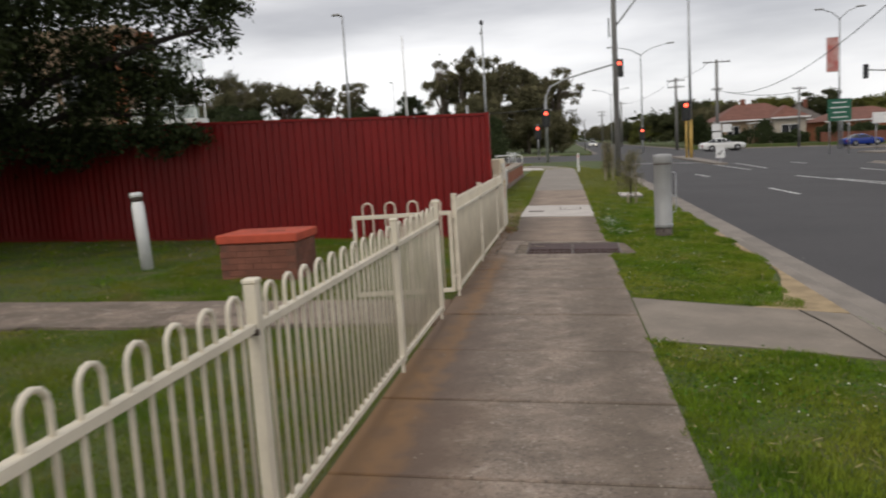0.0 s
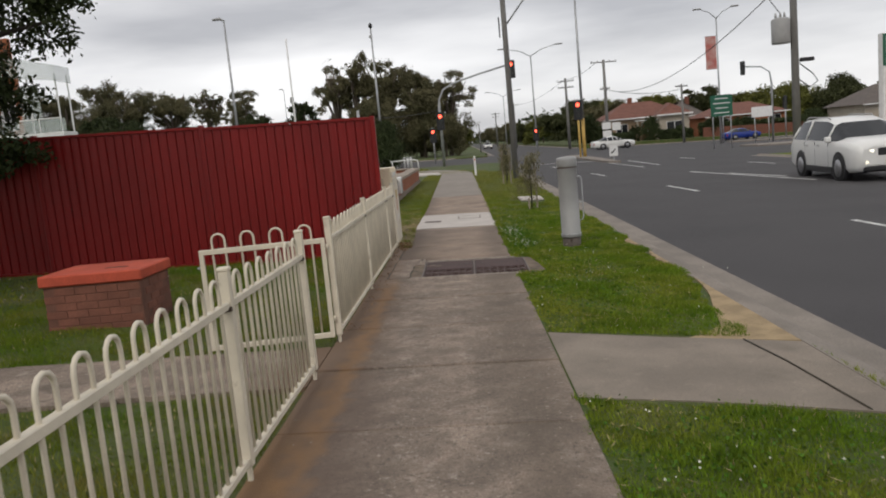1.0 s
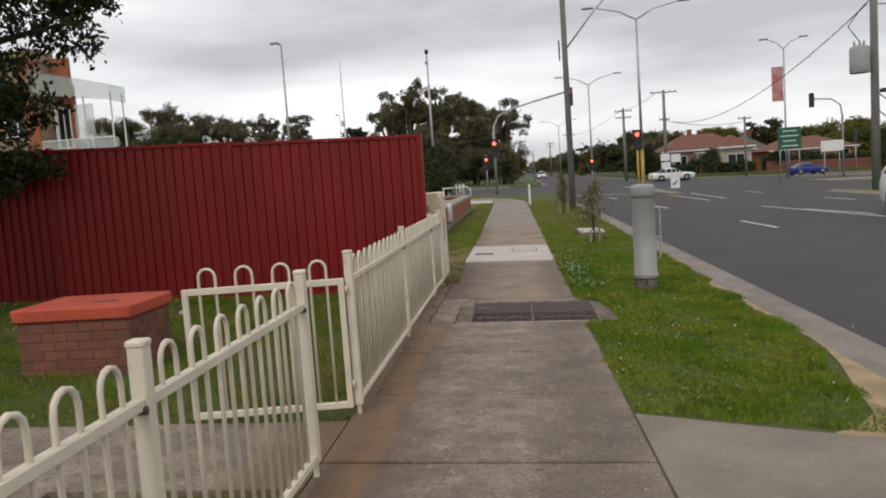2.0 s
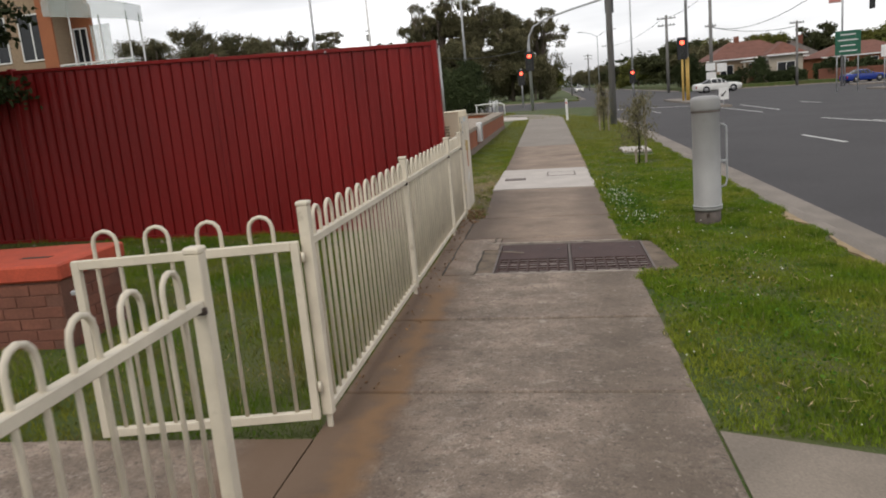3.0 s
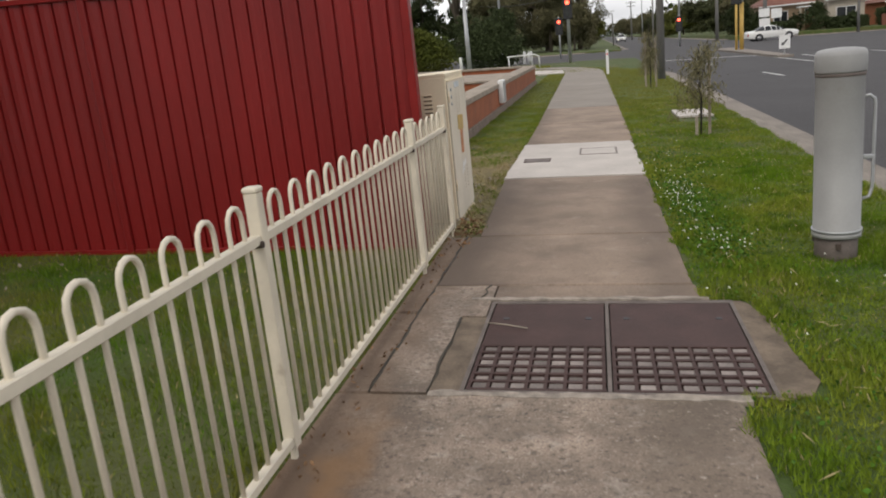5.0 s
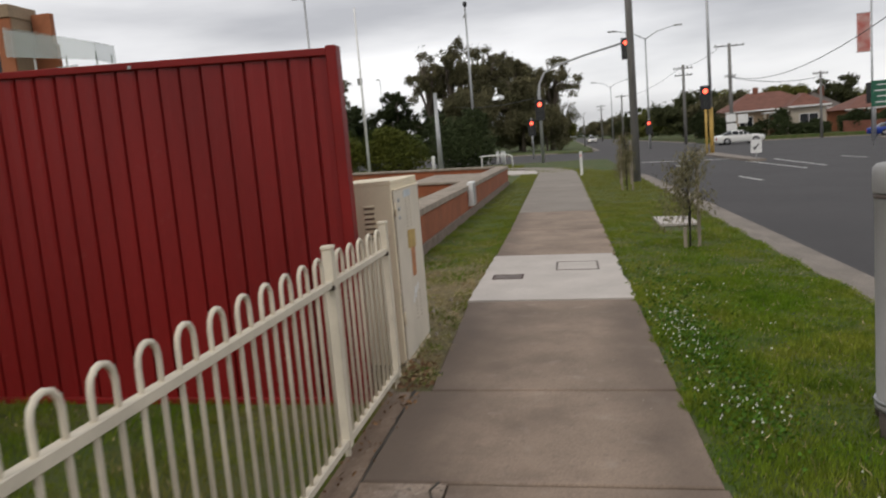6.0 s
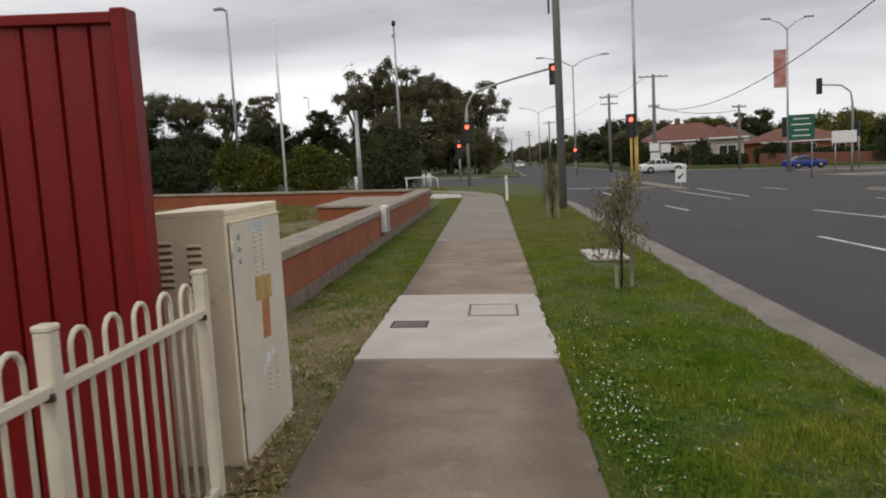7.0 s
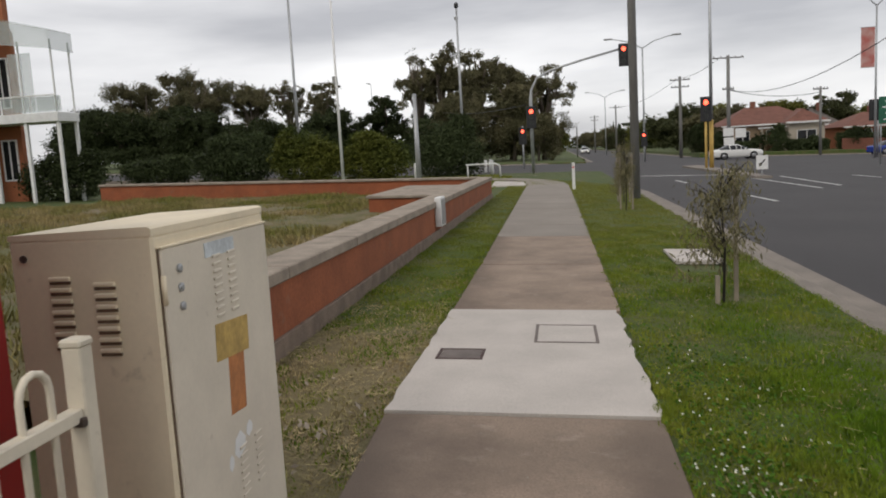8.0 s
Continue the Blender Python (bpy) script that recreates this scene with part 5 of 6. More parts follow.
cable((18.2, 42.8, 8.9), (18.2, 95.4, 6.9), 2.2, 0.026)
cable((18.5, 42.8, 8.9), (48.0, 40.0, 9.6), 0.5, 0.026)
cable((18.4, 95.4, 6.8), (28.4, 99.4, 6.5), 0.5, 0.03)
cable((17.4, 95.5, 10.0), (14.4, 104.2, 8.8), 0.4)
cable((2.9, 34.1, 11.4), (18.4, 42.9, 12.3), 0.5, 0.02)
cable((14.4, 104.2, 8.7), (11.5, 160, 8.5), 0.8)
cable((-13.0, 103, 6.0), (-0.66, 57.8, 4.0), 0.4)


def steel_pole(name, x, y, h, r, label, z=-0.2, tip=None, category="pole", material=None):
    t = empty(name, x, y, z, label=label, category=category)
    part("shaft", tube([(0, 0, -0.2), (0, 0, h)], [r, r * 0.6], 12), material or M_GALV, t)
    part("flange", lathe([(r * 2.2, 0), (r * 2.2, 0.03), (r * 1.1, 0.08)], 12), M_GALV, t)
    if tip == "lamp":
        part("lamp_head", tube([(0, 0, h - 0.1), (-0.35, 0, h + 0.12), (-0.95, 0, h + 0.08)], [0.06, 0.13, 0.10], 8), M_GREY, t)
    if tip == "camera":
        part("camera_housing", lathe([(0.10, h - 0.1), (0.17, h), (0.17, h + 0.22), (0.06, h + 0.34)], 12), M_BLACK, t)
        part("bracket", box(-0.2, -0.06, h - 1.0, 0.08, 0.06, h - 0.75, 0.02), M_GREY, t)
    return t


steel_pole("street_lamp", -18.42, 67.8, 13.1, 0.13, "tall grey steel lamp pole behind the fence", 0, "lamp", "street lamp")
flag = steel_pole("flagpole", -7.86, 42.3, 7.5, 0.065, "slim white steel flagpole in the lawn", 0, None, "flagpole", M_WHITE)
part("cleat", box(-0.16, -0.04, 4.2, 0.05, 0.04, 4.5, 0.01), M_GREY, flag)
steel_pole("camera_pole", -6.72, 73.6, 12.8, 0.12, "tall pale steel pole with a camera housing", -0.2, "camera")
steel_pole("steel_post", -3.92, 38.3, 3.45, 0.105, "short grey steel post beside the garden wall", -0.05)
steel_pole("floodlight_pole", -36, 165, 15.0, 0.12, "distant floodlight pole over the trees", 0, "lamp", "street lamp")


def double_lamp(x, y, h, span, label, yellow=False, z=-0.15):
    t = empty("street_lamp", x, y, z, label=label, category="street lamp")
    if yellow:
        part("sleeve", tube([(0, 0, -0.2), (0, 0, 3.0)], 0.13, 12), M_YELLOW, t, "yellow-painted lower pole")
    part("shaft", tube([(0, 0, 2.9 if yellow else -0.2), (0, 0, h)], [0.11, 0.07], 12), M_GALV, t)
    for s in (-1, 1):
        part("arm", tube([(0, 0, h - 0.1), (s * span * 0.35, 0, h + 0.55), (s * span * 0.8, 0, h + 0.9), (s * span, 0, h + 0.95)], [0.05, 0.045, 0.04, 0.04], 8), M_GALV, t)
        part("lamp_head", box(s * span - 0.42, -0.14, h + 0.90, s * span + 0.42, 0.14, h + 1.04, 0.05), M_GREY, t)
    return t


double_lamp(9.95, 60.4, 12.3, 3.4, "tall double-armed street lamp on the median", True)
double_lamp(9.1, 89.4, 10.9, 3.2, "double-armed street lamp farther along the median")
double_lamp(9.0, 150.0, 10.0, 3.0, "distant double-armed street lamp on the median")
bp = double_lamp(27.4, 82.4, 12.7, 1.9, "street lamp pole carrying a long red banner")
part("banner", box(-1.2, -0.012, 7.6, -0.12, 0.012, 10.9, 0.004), M_BANNER, bp, "faded red vertical banner")
for z in (7.6, 10.9):
    part("banner_arm", tube([(0, 0, z), (-1.25, 0, z)], 0.025, 6), M_GALV, bp)


# ---- traffic signals ----
def signal_head(parent, x, y, z, lit, turn=0.0, scale=1.0):
    """Three round lenses with visors on a black board; z is the top lens."""
    b = bmesh.new()
    add_box(b, -0.28 * scale, 0.0, -0.98 * scale, 0.28 * scale, 0.05, 0.30 * scale, 0.03)
    head = part("signal_head", b, M_BLACK, parent, "black three-lens signal head")
    head.matrix_basis = pose(x, y, z, 0, 0, turn)
    part("housing", box(-0.16 * scale, 0.05, -0.86 * scale, 0.16 * scale, 0.22, 0.18 * scale, 0.03), M_BLACK, head)
    for k in range(3):
        lens = part("lens", lathe([(0.125 * scale, 0.0), (0.11 * scale, 0.03)], 16), M_REDLAMP if lit and k == 0 else M_LENS_OFF, head)
        lens.matrix_basis = pose(0, 0.0, -0.34 * scale * k, 90, 0, 0)
        v = part("visor", tube([(0.15 * scale * math.cos(a), -0.12, 0.15 * scale * math.sin(a)) for a in [math.pi * q / 8 for q in range(9)]], 0.02, 5), M_BLACK, head)
        v.matrix_basis = pose(0, 0, -0.34 * scale * k)
    return head


def mast_signal(x, y, pts, tip, lamps, label, z=-0.2):
    t = empty("traffic_light", x, y, z, label=label, category="traffic light")
    part("mast", tube(pts, [0.10] * 2 + [0.065] * (len(pts) - 2), 10), M_GALV, t)
    for lx, lz, lit, turn in lamps:
        signal_head(t, lx, -0.13, lz, lit, turn)
    return t


mast_signal(-0.66, 57.8, [(0, 0, -0.2), (0, 0, 4.4), (0.06, 0, 5.0), (0.4, 0, 5.65), (1.2, 0, 6.05), (3.0, 0, 6.5), (5.35, 0, 7.0)], None,
            [(0.0, 3.76, True, 0), (5.37, 6.95, True, 0)], "traffic light with a long curved mast arm showing red")
tl2 = empty("traffic_light", -1.75, 71.0, -0.2, label="kerbside traffic light pole showing red", category="traffic light")
part("post", tube([(0, 0, -0.2), (0, 0, 3.3)], 0.06, 10), M_GALV, tl2)
signal_head(tl2, 0, -0.1, 2.9, True)
tl3 = empty("traffic_light", 9.62, 60.0, -0.15, label="median traffic light on a yellow pole showing red", category="traffic light")
part("post", tube([(0, 0, -0.2), (0, 0, 3.2)], 0.075, 10), M_YELLOW, tl3)
signal_head(tl3, 0, -0.12, 4.0, True, 0, 1.15)
part("board_clamp", box(-0.06, -0.1, 2.9, 0.06, 0.0, 4.2, 0.01), M_BLACK, tl3)
tl4 = empty("traffic_light", 9.05, 88.6, -0.4, label="far median traffic light showing red", category="traffic light")
part("post", tube([(0, 0, -0.2), (0, 0, 3.2)], 0.07, 10), M_GALV, tl4)
signal_head(tl4, 0, -0.12, 2.79, True, 0, 1.1)
mast_signal(30.2, 76.0, [(0, 0, -0.2), (0, 0, 5.4), (-0.15, 0, 6.4), (-0.9, 0, 6.95), (-2.6, 0, 7.1)], None, [(-2.7, 7.3, False, -60)], "curved mast-arm traffic light with its heads turned away", 0.0)
tl5 = empty("traffic_light", 27.9, 83.0, 0, label="black traffic light heads seen from behind", category="traffic light")
part("post", tube([(0, 0, -0.2), (0, 0, 4.6)], 0.07, 10), M_GALV, tl5)
signal_head(tl5, -0.3, 0.1, 4.4, False, 150, 1.4)
tl6 = empty("traffic_light", 38.0, 92.0, 0.1, label="far black traffic light on a slim pole", category="traffic light")
part("post", tube([(0, 0, -0.2), (0, 0, 4.0)], 0.07, 10), M_GALV, tl6)
signal_head(tl6, 0, -0.1, 4.2, False, 40, 1.2)


# ---- signs ----
gs = empty("road_sign", 21.4, 63.5, -0.15, label="green direction sign with white stripes on steel posts", category="road sign")
for dx in (-0.7, 0.7):
    part("post", tube([(dx, 0.06, -0.2), (dx, 0.06, 4.1)], 0.045, 8), M_GALV, gs)
part("panel", box(-0.85, -0.02, 2.55, 0.85, 0.02, 4.2, 0.01), M_SIGN_GREEN, gs)
for k, w in enumerate((0.6, 0.48, 0.66, 0.5)):
    part("stripe", box(-w, -0.026, 2.78 + 0.37 * k, w, -0.021, 2.85 + 0.37 * k), M_WHITE, gs)
ws = empty("shop_sign", 27.0, 70.0, -0.1, label="white rectangular sign board on two posts", category="sign")
part("panel", box(-0.9, -0.04, 2.3, 0.9, 0.04, 3.2, 0.02), M_WHITE, ws)
for dx in (-0.6, 0.6):
    part("post", tube([(dx, 0.08, -0.2), (dx, 0.08, 3.0)], 0.04, 8), M_GALV, ws)


def keep_left(x, y, z, size, label):
    t = empty("traffic_sign", x, y, z, label=label, category="traffic sign")
    part("post", tube([(0, 0.03, -0.2), (0, 0.03, 0.75)], 0.03, 8), M_GALV, t)
    part("panel", box(-size / 2, -0.015, 0.35, size / 2, 0.015, 0.35 + size * 1.25, 0.008), M_WHITE, t)
    part("arrow", prism([(-0.14, 0.0), (-0.02, 0.0), (-0.02, 0.05), (0.14, 0.24), (0.10, 0.28), (-0.07, 0.10), (-0.14, 0.13)], -0.003, 0.0), M_BLACK, t).matrix_basis = pose(0, -0.0165, 0.52, 90, 0, 0)


keep_left(9.75, 47.4, -0.1, 0.5, "small white arrow sign on the median nose")
kl = empty("traffic_sign", 17.6, 92.0, 0.0, label="cluster of white street signs on a pole", category="traffic sign")
part("post", tube([(0, 0.03, -0.2), (0, 0.03, 3.0)], 0.04, 8), M_GALV, kl)
for a, (x0, z0, x1, z1) in enumerate(((-0.55, 2.1, 0.45, 2.9), (-0.5, 1.2, 0.5, 1.95), (0.6, 1.9, 1.6, 2.8))):
    part("panel", box(x0, -0.02, z0, x1, 0.02, z1, 0.008), M_WHITE, kl)

fs = empty("service_station_sign", 24.9, 45.0, -0.13, 8, label="tall service station sign with green and orange bands, lit red", category="sign")
part("cabinet", box(-1.05, -0.2, 1.0, 1.05, 0.2, 6.2, 0.03), M_WHITE, fs)
part("white_panel", box(-0.85, -0.215, 4.65, 0.95, -0.201, 6.0), M_WHITE, fs)
part("green_band", box(-1.04, -0.212, 4.45, 1.04, -0.202, 6.15), M_SIGN_GREEN, fs)
part("orange_band", box(-0.55, -0.226, 5.45, 0.55, -0.217, 5.72), M_SIGN_ORANGE, fs)
part("red_band", box(-0.1, -0.226, 4.75, 0.22, -0.217, 5.44), M_REFL, fs)
part("dark_panel", box(-0.85, -0.212, 2.1, 0.95, -0.202, 3.7), M_BLACK, fs)
for z in (2.3, 3.05):
    for k in range(3):
        part("light_segment", box(-0.6 + 0.45 * k, -0.222, z, -0.3 + 0.45 * k, -0.214, z + 0.5), M_LED, fs)
for dx in (-0.8, 0.8):
    part("leg", box(dx - 0.1, -0.1, -0.2, dx + 0.1, 0.1, 1.0, 0.01), M_GREY, fs)

gpost = empty("guide_post", 1.44, 38.5, -0.03, label="white roadside guide post with a red reflector", category="guide post")
part("post", box(-0.05, -0.02, -0.1, 0.05, 0.02, 0.95, 0.012), M_WHITE, gpost)
part("reflector", lathe([(0.035, 0), (0.035, 0.008)], 12), M_REFL, gpost).matrix_basis = pose(0, -0.021, 0.78, 90, 0, 0)

rail = empty("handrail", -2.4, 53.0, -0.05, 0, label="low white tubular handrail at the corner", category="handrail")
part("rail_tube", tube([(-1.6, 0, 0.72), (0.0, 0, 0.72), (0.22, 0, 0.62), (0.25, 0, -0.1)], 0.04, 8), M_WHITE, rail)
part("rail_post", tube([(-1.5, 0, -0.1), (-1.5, 0, 0.7)], 0.035, 8), M_WHITE, rail)
post0 = None
for bx, by in ((-6.45, 51.5), (-2.9, 56.6), (-4.6, 63.9), (-4.0, 64.4), (-3.75, 65.0)):
    m = pose(bx, by, -0.05 if by < 60 else -0.13)
    if post0 is None:
        post0 = empty("corner_bollard", label="short white timber bollard at the street corner", category="bollard", group="corner bollards")
        part("shaft", lathe([(0.09, -0.2), (0.09, 0.8), (0.06, 0.86)], 10), M_WHITE, post0)
        post0.matrix_basis = m
    else:
        copy_thing(post0, m)


# ---- brick building with a balcony ----
def window(parent, x0, x1, y, z0, z1):
    f = bmesh.new()
    w = 0.07
    add_box(f, x0, y - 0.06, z0, x1, y, z0 + w)
    add_box(f, x0, y - 0.06, z1 - w, x1, y, z1)
    add_box(f, x0, y - 0.06, z0 + w, x0 + w, y, z1 - w)
    add_box(f, x1 - w, y - 0.06, z0 + w, x1, y, z1 - w)
    add_box(f, (x0 + x1) / 2 - w / 2, y - 0.06, z0 + w, (x0 + x1) / 2 + w / 2, y, z1 - w)
    win = part("window", f, M_WHITE, parent)
    part("pane", box(x0 + w, y - 0.03, z0 + w, x1 - w, y - 0.01, z1 - w), M_GLASS, win)


def flats():
    t = empty("apartment_building", -0.7, 0, 0, label="two-storey tan and orange brick building with a glazed balcony", category="building")
    part("main_wall", box(-44, 42.9, -0.6, -24.0, 44.6, 8.6), M_TAN_WALL, t)
    part("parapet", box(-44.2, 42.7, 8.6, -23.9, 44.7, 9.2, 0.03), M_TAN_WALL, t)
    part("bay_wall", box(-24.0, 44.3, -0.6, -22.75, 44.55, 7.4), M_ORANGE_WALL, t)
    part("bay_parapet", box(-23.9, 44.25, 7.4, -22.9, 44.6, 8.9, 0.02), M_ORANGE_WALL, t)
    part("brick_pier", box(-24.75, 42.78, -0.6, -23.98, 42.899, 8.59, 0.01), M_ORANGE_WALL, t)
    for x in (-31.5, -28.2, -26.0):
        window(t, x, x + 1.5, 42.9, 4.6, 7.0)
        window(t, x, x + 1.5, 42.9, 0.9, 3.0)
    window(t, -23.8, -23.0, 44.3, 3.9, 6.2)
    window(t, -23.8, -23.0, 44.3, 0.6, 2.5)
    part("white_panel", box(-35, 42.6, -0.6, -28.6, 42.9, 6.2, 0.03), M_WHITE, t)
    part("balcony_floor", box(-24.3, 42.75, 3.1, -19.72, 44.28, 3.5, 0.02), M_WHITE, t)
    for x, y in ((-19.85, 42.92), (-21.4, 42.92), (-23.05, 42.92), (-19.85, 44.18)):
        part("balcony_post", box(x - 0.07, y - 0.07, -0.6, x + 0.07, y + 0.07, 3.1, 0.01), M_WHITE, t)
        part("upper_post", box(x - 0.035, y - 0.035, 3.5, x + 0.035, y + 0.035, 6.6, 0.008), M_WHITE, t)
    roof = bmesh.new()
    add_box(roof, -24.3, 42.65, 8.1, -19.7, 44.28, 8.15, 0.0)
    for v in roof.verts:
        v.co.z -= 1.2 * (v.co.x + 24.3) / 4.8
    part("canopy", roof, M_PANE, t, "milky translucent sloped canopy")
    skirt = bmesh.new()
    add_box(skirt, -24.3, 42.62, 6.75, -19.7, 42.645, 8.05, 0.0)
    for v in skirt.verts:
        if v.co.z > 7.2:
            v.co.z -= 1.15 * (v.co.x + 24.3) / 4.8
        else:
            v.co.z -= 0.6 * (v.co.x + 24.3) / 4.8
    part("canopy_skirt", skirt, M_PANE, t)
    part("canopy_skirt", box(-19.72, 42.65, 6.15, -19.7, 44.28, 6.95), M_PANE, t)
    railing = part("railing", box(-24.2, 42.86, 4.22, -19.8, 42.92, 4.28), M_WHITE, t)
    for k in range(3):
        part("glass_panel", box(-23.9 + 1.45 * k, 42.88, 3.52, -22.5 + 1.45 * k, 42.9, 4.2), M_PANE, railing)
        part("baluster", box(-23.97 + 1.45 * k, 42.87, 3.5, -23.93 + 1.45 * k, 42.91, 4.22), M_WHITE, railing)
    part("glass_screen", box(-22.0, 42.97, 3.6, -20.9, 43.0, 6.1), M_PANE, t)
    part("glass_screen", box(-20.8, 42.97, 3.6, -19.75, 43.0, 4.2), M_PANE, t)


flats()
bush(-21.6, 44.3, -0.42, 2.5, 1.0, 2.5, 150, M_LEAF_DARK, "dark clipped shrub under the balcony", 0.15, 150, "building shrubs")
bush(-27.0, 41.6, -0.42, 1.9, 0.8, 2.0, 151, M_LEAF_DARK, "dark clipped shrub under the balcony", 0.16, 90, "building shrubs")


# ---- houses across the junction ----
def house(x0, x1, y0, y1, base, eave, ridge, wall, roof, label, porch=True, wins=2):
    t = empty("house", label=label, category="house")
    part("wall", box(x0, y0, base - 0.5, x1, y1, eave), wall, t)
    o = 0.5
    bm = bmesh.new()
    a = [bm.verts.new(p) for p in ((x0 - o, y0 - o, eave), (x1 + o, y0 - o, eave), (x1 + o, y1 + o, eave), (x0 - o, y1 + o, eave))]
    dy = (y1 - y0) / 2
    r = [bm.verts.new((x0 + dy * 0.75, (y0 + y1) / 2, ridge)), bm.verts.new((x1 - dy * 0.75, (y0 + y1) / 2, ridge))]
    for q in ((a[0], a[1], r[1], r[0]), (a[1], a[2], r[1]), (a[2], a[3], r[0], r[1]), (a[3], a[0], r[0]), (a[3], a[2], a[1], a[0])):
        bm.faces.new(q)
    rf = part("roof", bm, roof, t)
    part("chimney", box(x0 + dy * 0.9, (y0 + y1) / 2 - 0.3, ridge - 0.8, x0 + dy * 0.9 + 0.6, (y0 + y1) / 2 + 0.3, ridge + 0.7, 0.03), M_BRICK_D, rf)
    part("gutter", box(x0 - o, y0 - o - 0.1, eave - 0.12, x1 + o, y0 - o, eave + 0.03), M_WHITE, t)
    for k in range(wins):
        xa = x0 + (x1 - x0) * (k + 0.35) / wins
        window(t, xa, xa + 1.7, y0, base + 1.0, base + 2.4)
    part("door", box(x0 + (x1 - x0) * 0.5 - 0.5, y0 - 0.05, base, x0 + (x1 - x0) * 0.5 + 0.5, y0, base + 2.1), M_BRICK_D, t)
    if porch:
        part("porch_roof", box(x0 + (x1 - x0) * 0.35, y0 - 2.2, eave - 0.55, x0 + (x1 - x0) * 0.72, y0 - 0.5, eave - 0.4, 0.02), M_WHITE, t)
        for k in (0.36, 0.71):
            xx = x0 + (x1 - x0) * k
            part("porch_post", box(xx - 0.12, y0 - 2.1, base - 0.3, xx + 0.12, y0 - 1.86, eave - 0.55, 0.01), M_CREAM_WALL, t)


house(21.2, 32.0, 112, 121, 0.5, 3.6, 5.9, M_TAN_WALL, M_ROOF, "single-storey brick house with a terracotta tiled roof", True, 3)
def front_wing(x0, x1, y0, y1, base, eave, ridge):
    """A projecting front room with its own hipped roof, white eaves and a wide window."""
    t = empty("house_wing", label="cream front room of a brick house under a terracotta hip", category="house")
    part("wall", box(x0, y0, base - 0.5, x1, y1 - 0.02, eave), M_CREAM_WALL, t)
    bm = bmesh.new()
    o = 0.45
    a = [bm.verts.new(p) for p in ((x0 - o, y0 - o, eave), (x1 + o, y0 - o, eave), (x1 + o, y1 - 0.6, eave), (x0 - o, y1 - 0.6, eave))]
    r = [bm.verts.new(((x0 + x1) / 2, y0 + 1.6, ridge)), bm.verts.new(((x0 + x1) / 2, y1 + 1.0, ridge + 0.1))]
    for q in ((a[0], a[1], r[0]), (a[1], a[2], r[1], r[0]), (a[3], a[0], r[0], r[1]), (a[3], a[2], a[1], a[0])):
        bm.faces.new(q)
    part("roof", bm, M_ROOF, t)
    part("gutter", box(x0 - o, y0 - o - 0.1, eave - 0.16, x1 + o, y0 - o, eave + 0.04), M_WHITE, t)
    window(t, x0 + 0.9, x1 - 0.9, y0, base + 0.9, base + 2.3)


front_wing(27.9, 31.9, 109.0, 112.0, 0.5, 3.75, 5.3)
house(36.0, 47.0, 114, 123, 0.4, 3.2, 5.0, M_ORANGE_WALL, M_ROOF, "orange brick house with a terracotta roof", False, 3)
house(33.2, 38.5, 124, 132, 0.4, 3.6, 6.0, M_CREAM_WALL, M_ROOF_GREY, "cream house with a grey tiled roof", False, 2)
house(51.0, 62.0, 100, 110, 0.3, 3.4, 5.9, M_CREAM_WALL, M_ROOF_GREY, "cream house with a brown-grey hipped roof", True, 2)
house(70.0, 82.0, 100, 110, 0.3, 3.4, 5.6, M_CREAM_WALL, M_ROOF_GREY, "low cream house with a grey roof", False, 2)
fw = empty("front_wall", label="long dark brick front garden wall", category="wall", kind="structure")
part("brickwork", box(33, 106.2, 0.0, 64, 106.5, 1.6, 0.02), M_BRICK_D, fw)


for i, (x, y, rx, h) in enumerate(((26.2, 107.6, 1.5, 3.3), (24.2, 108.4, 1.0, 2.2), (30.4, 108.3, 1.1, 2.0), (34.6, 107.4, 1.8, 2.8), (38.0, 107.8, 2.2, 2.4), (20.0, 107.5, 1.4, 2.6), (47.5, 106.9, 2.2, 3.0), (18.4, 110.5, 2.2, 4.2))):
    bush(x, y, 0.3, rx, rx * 0.8, h, 170 + i, M_LEAF_DARK if i % 2 else M_LEAF_BUSH2, "dark leafy front garden shrub", 0.22, 60, "front garden shrubs")


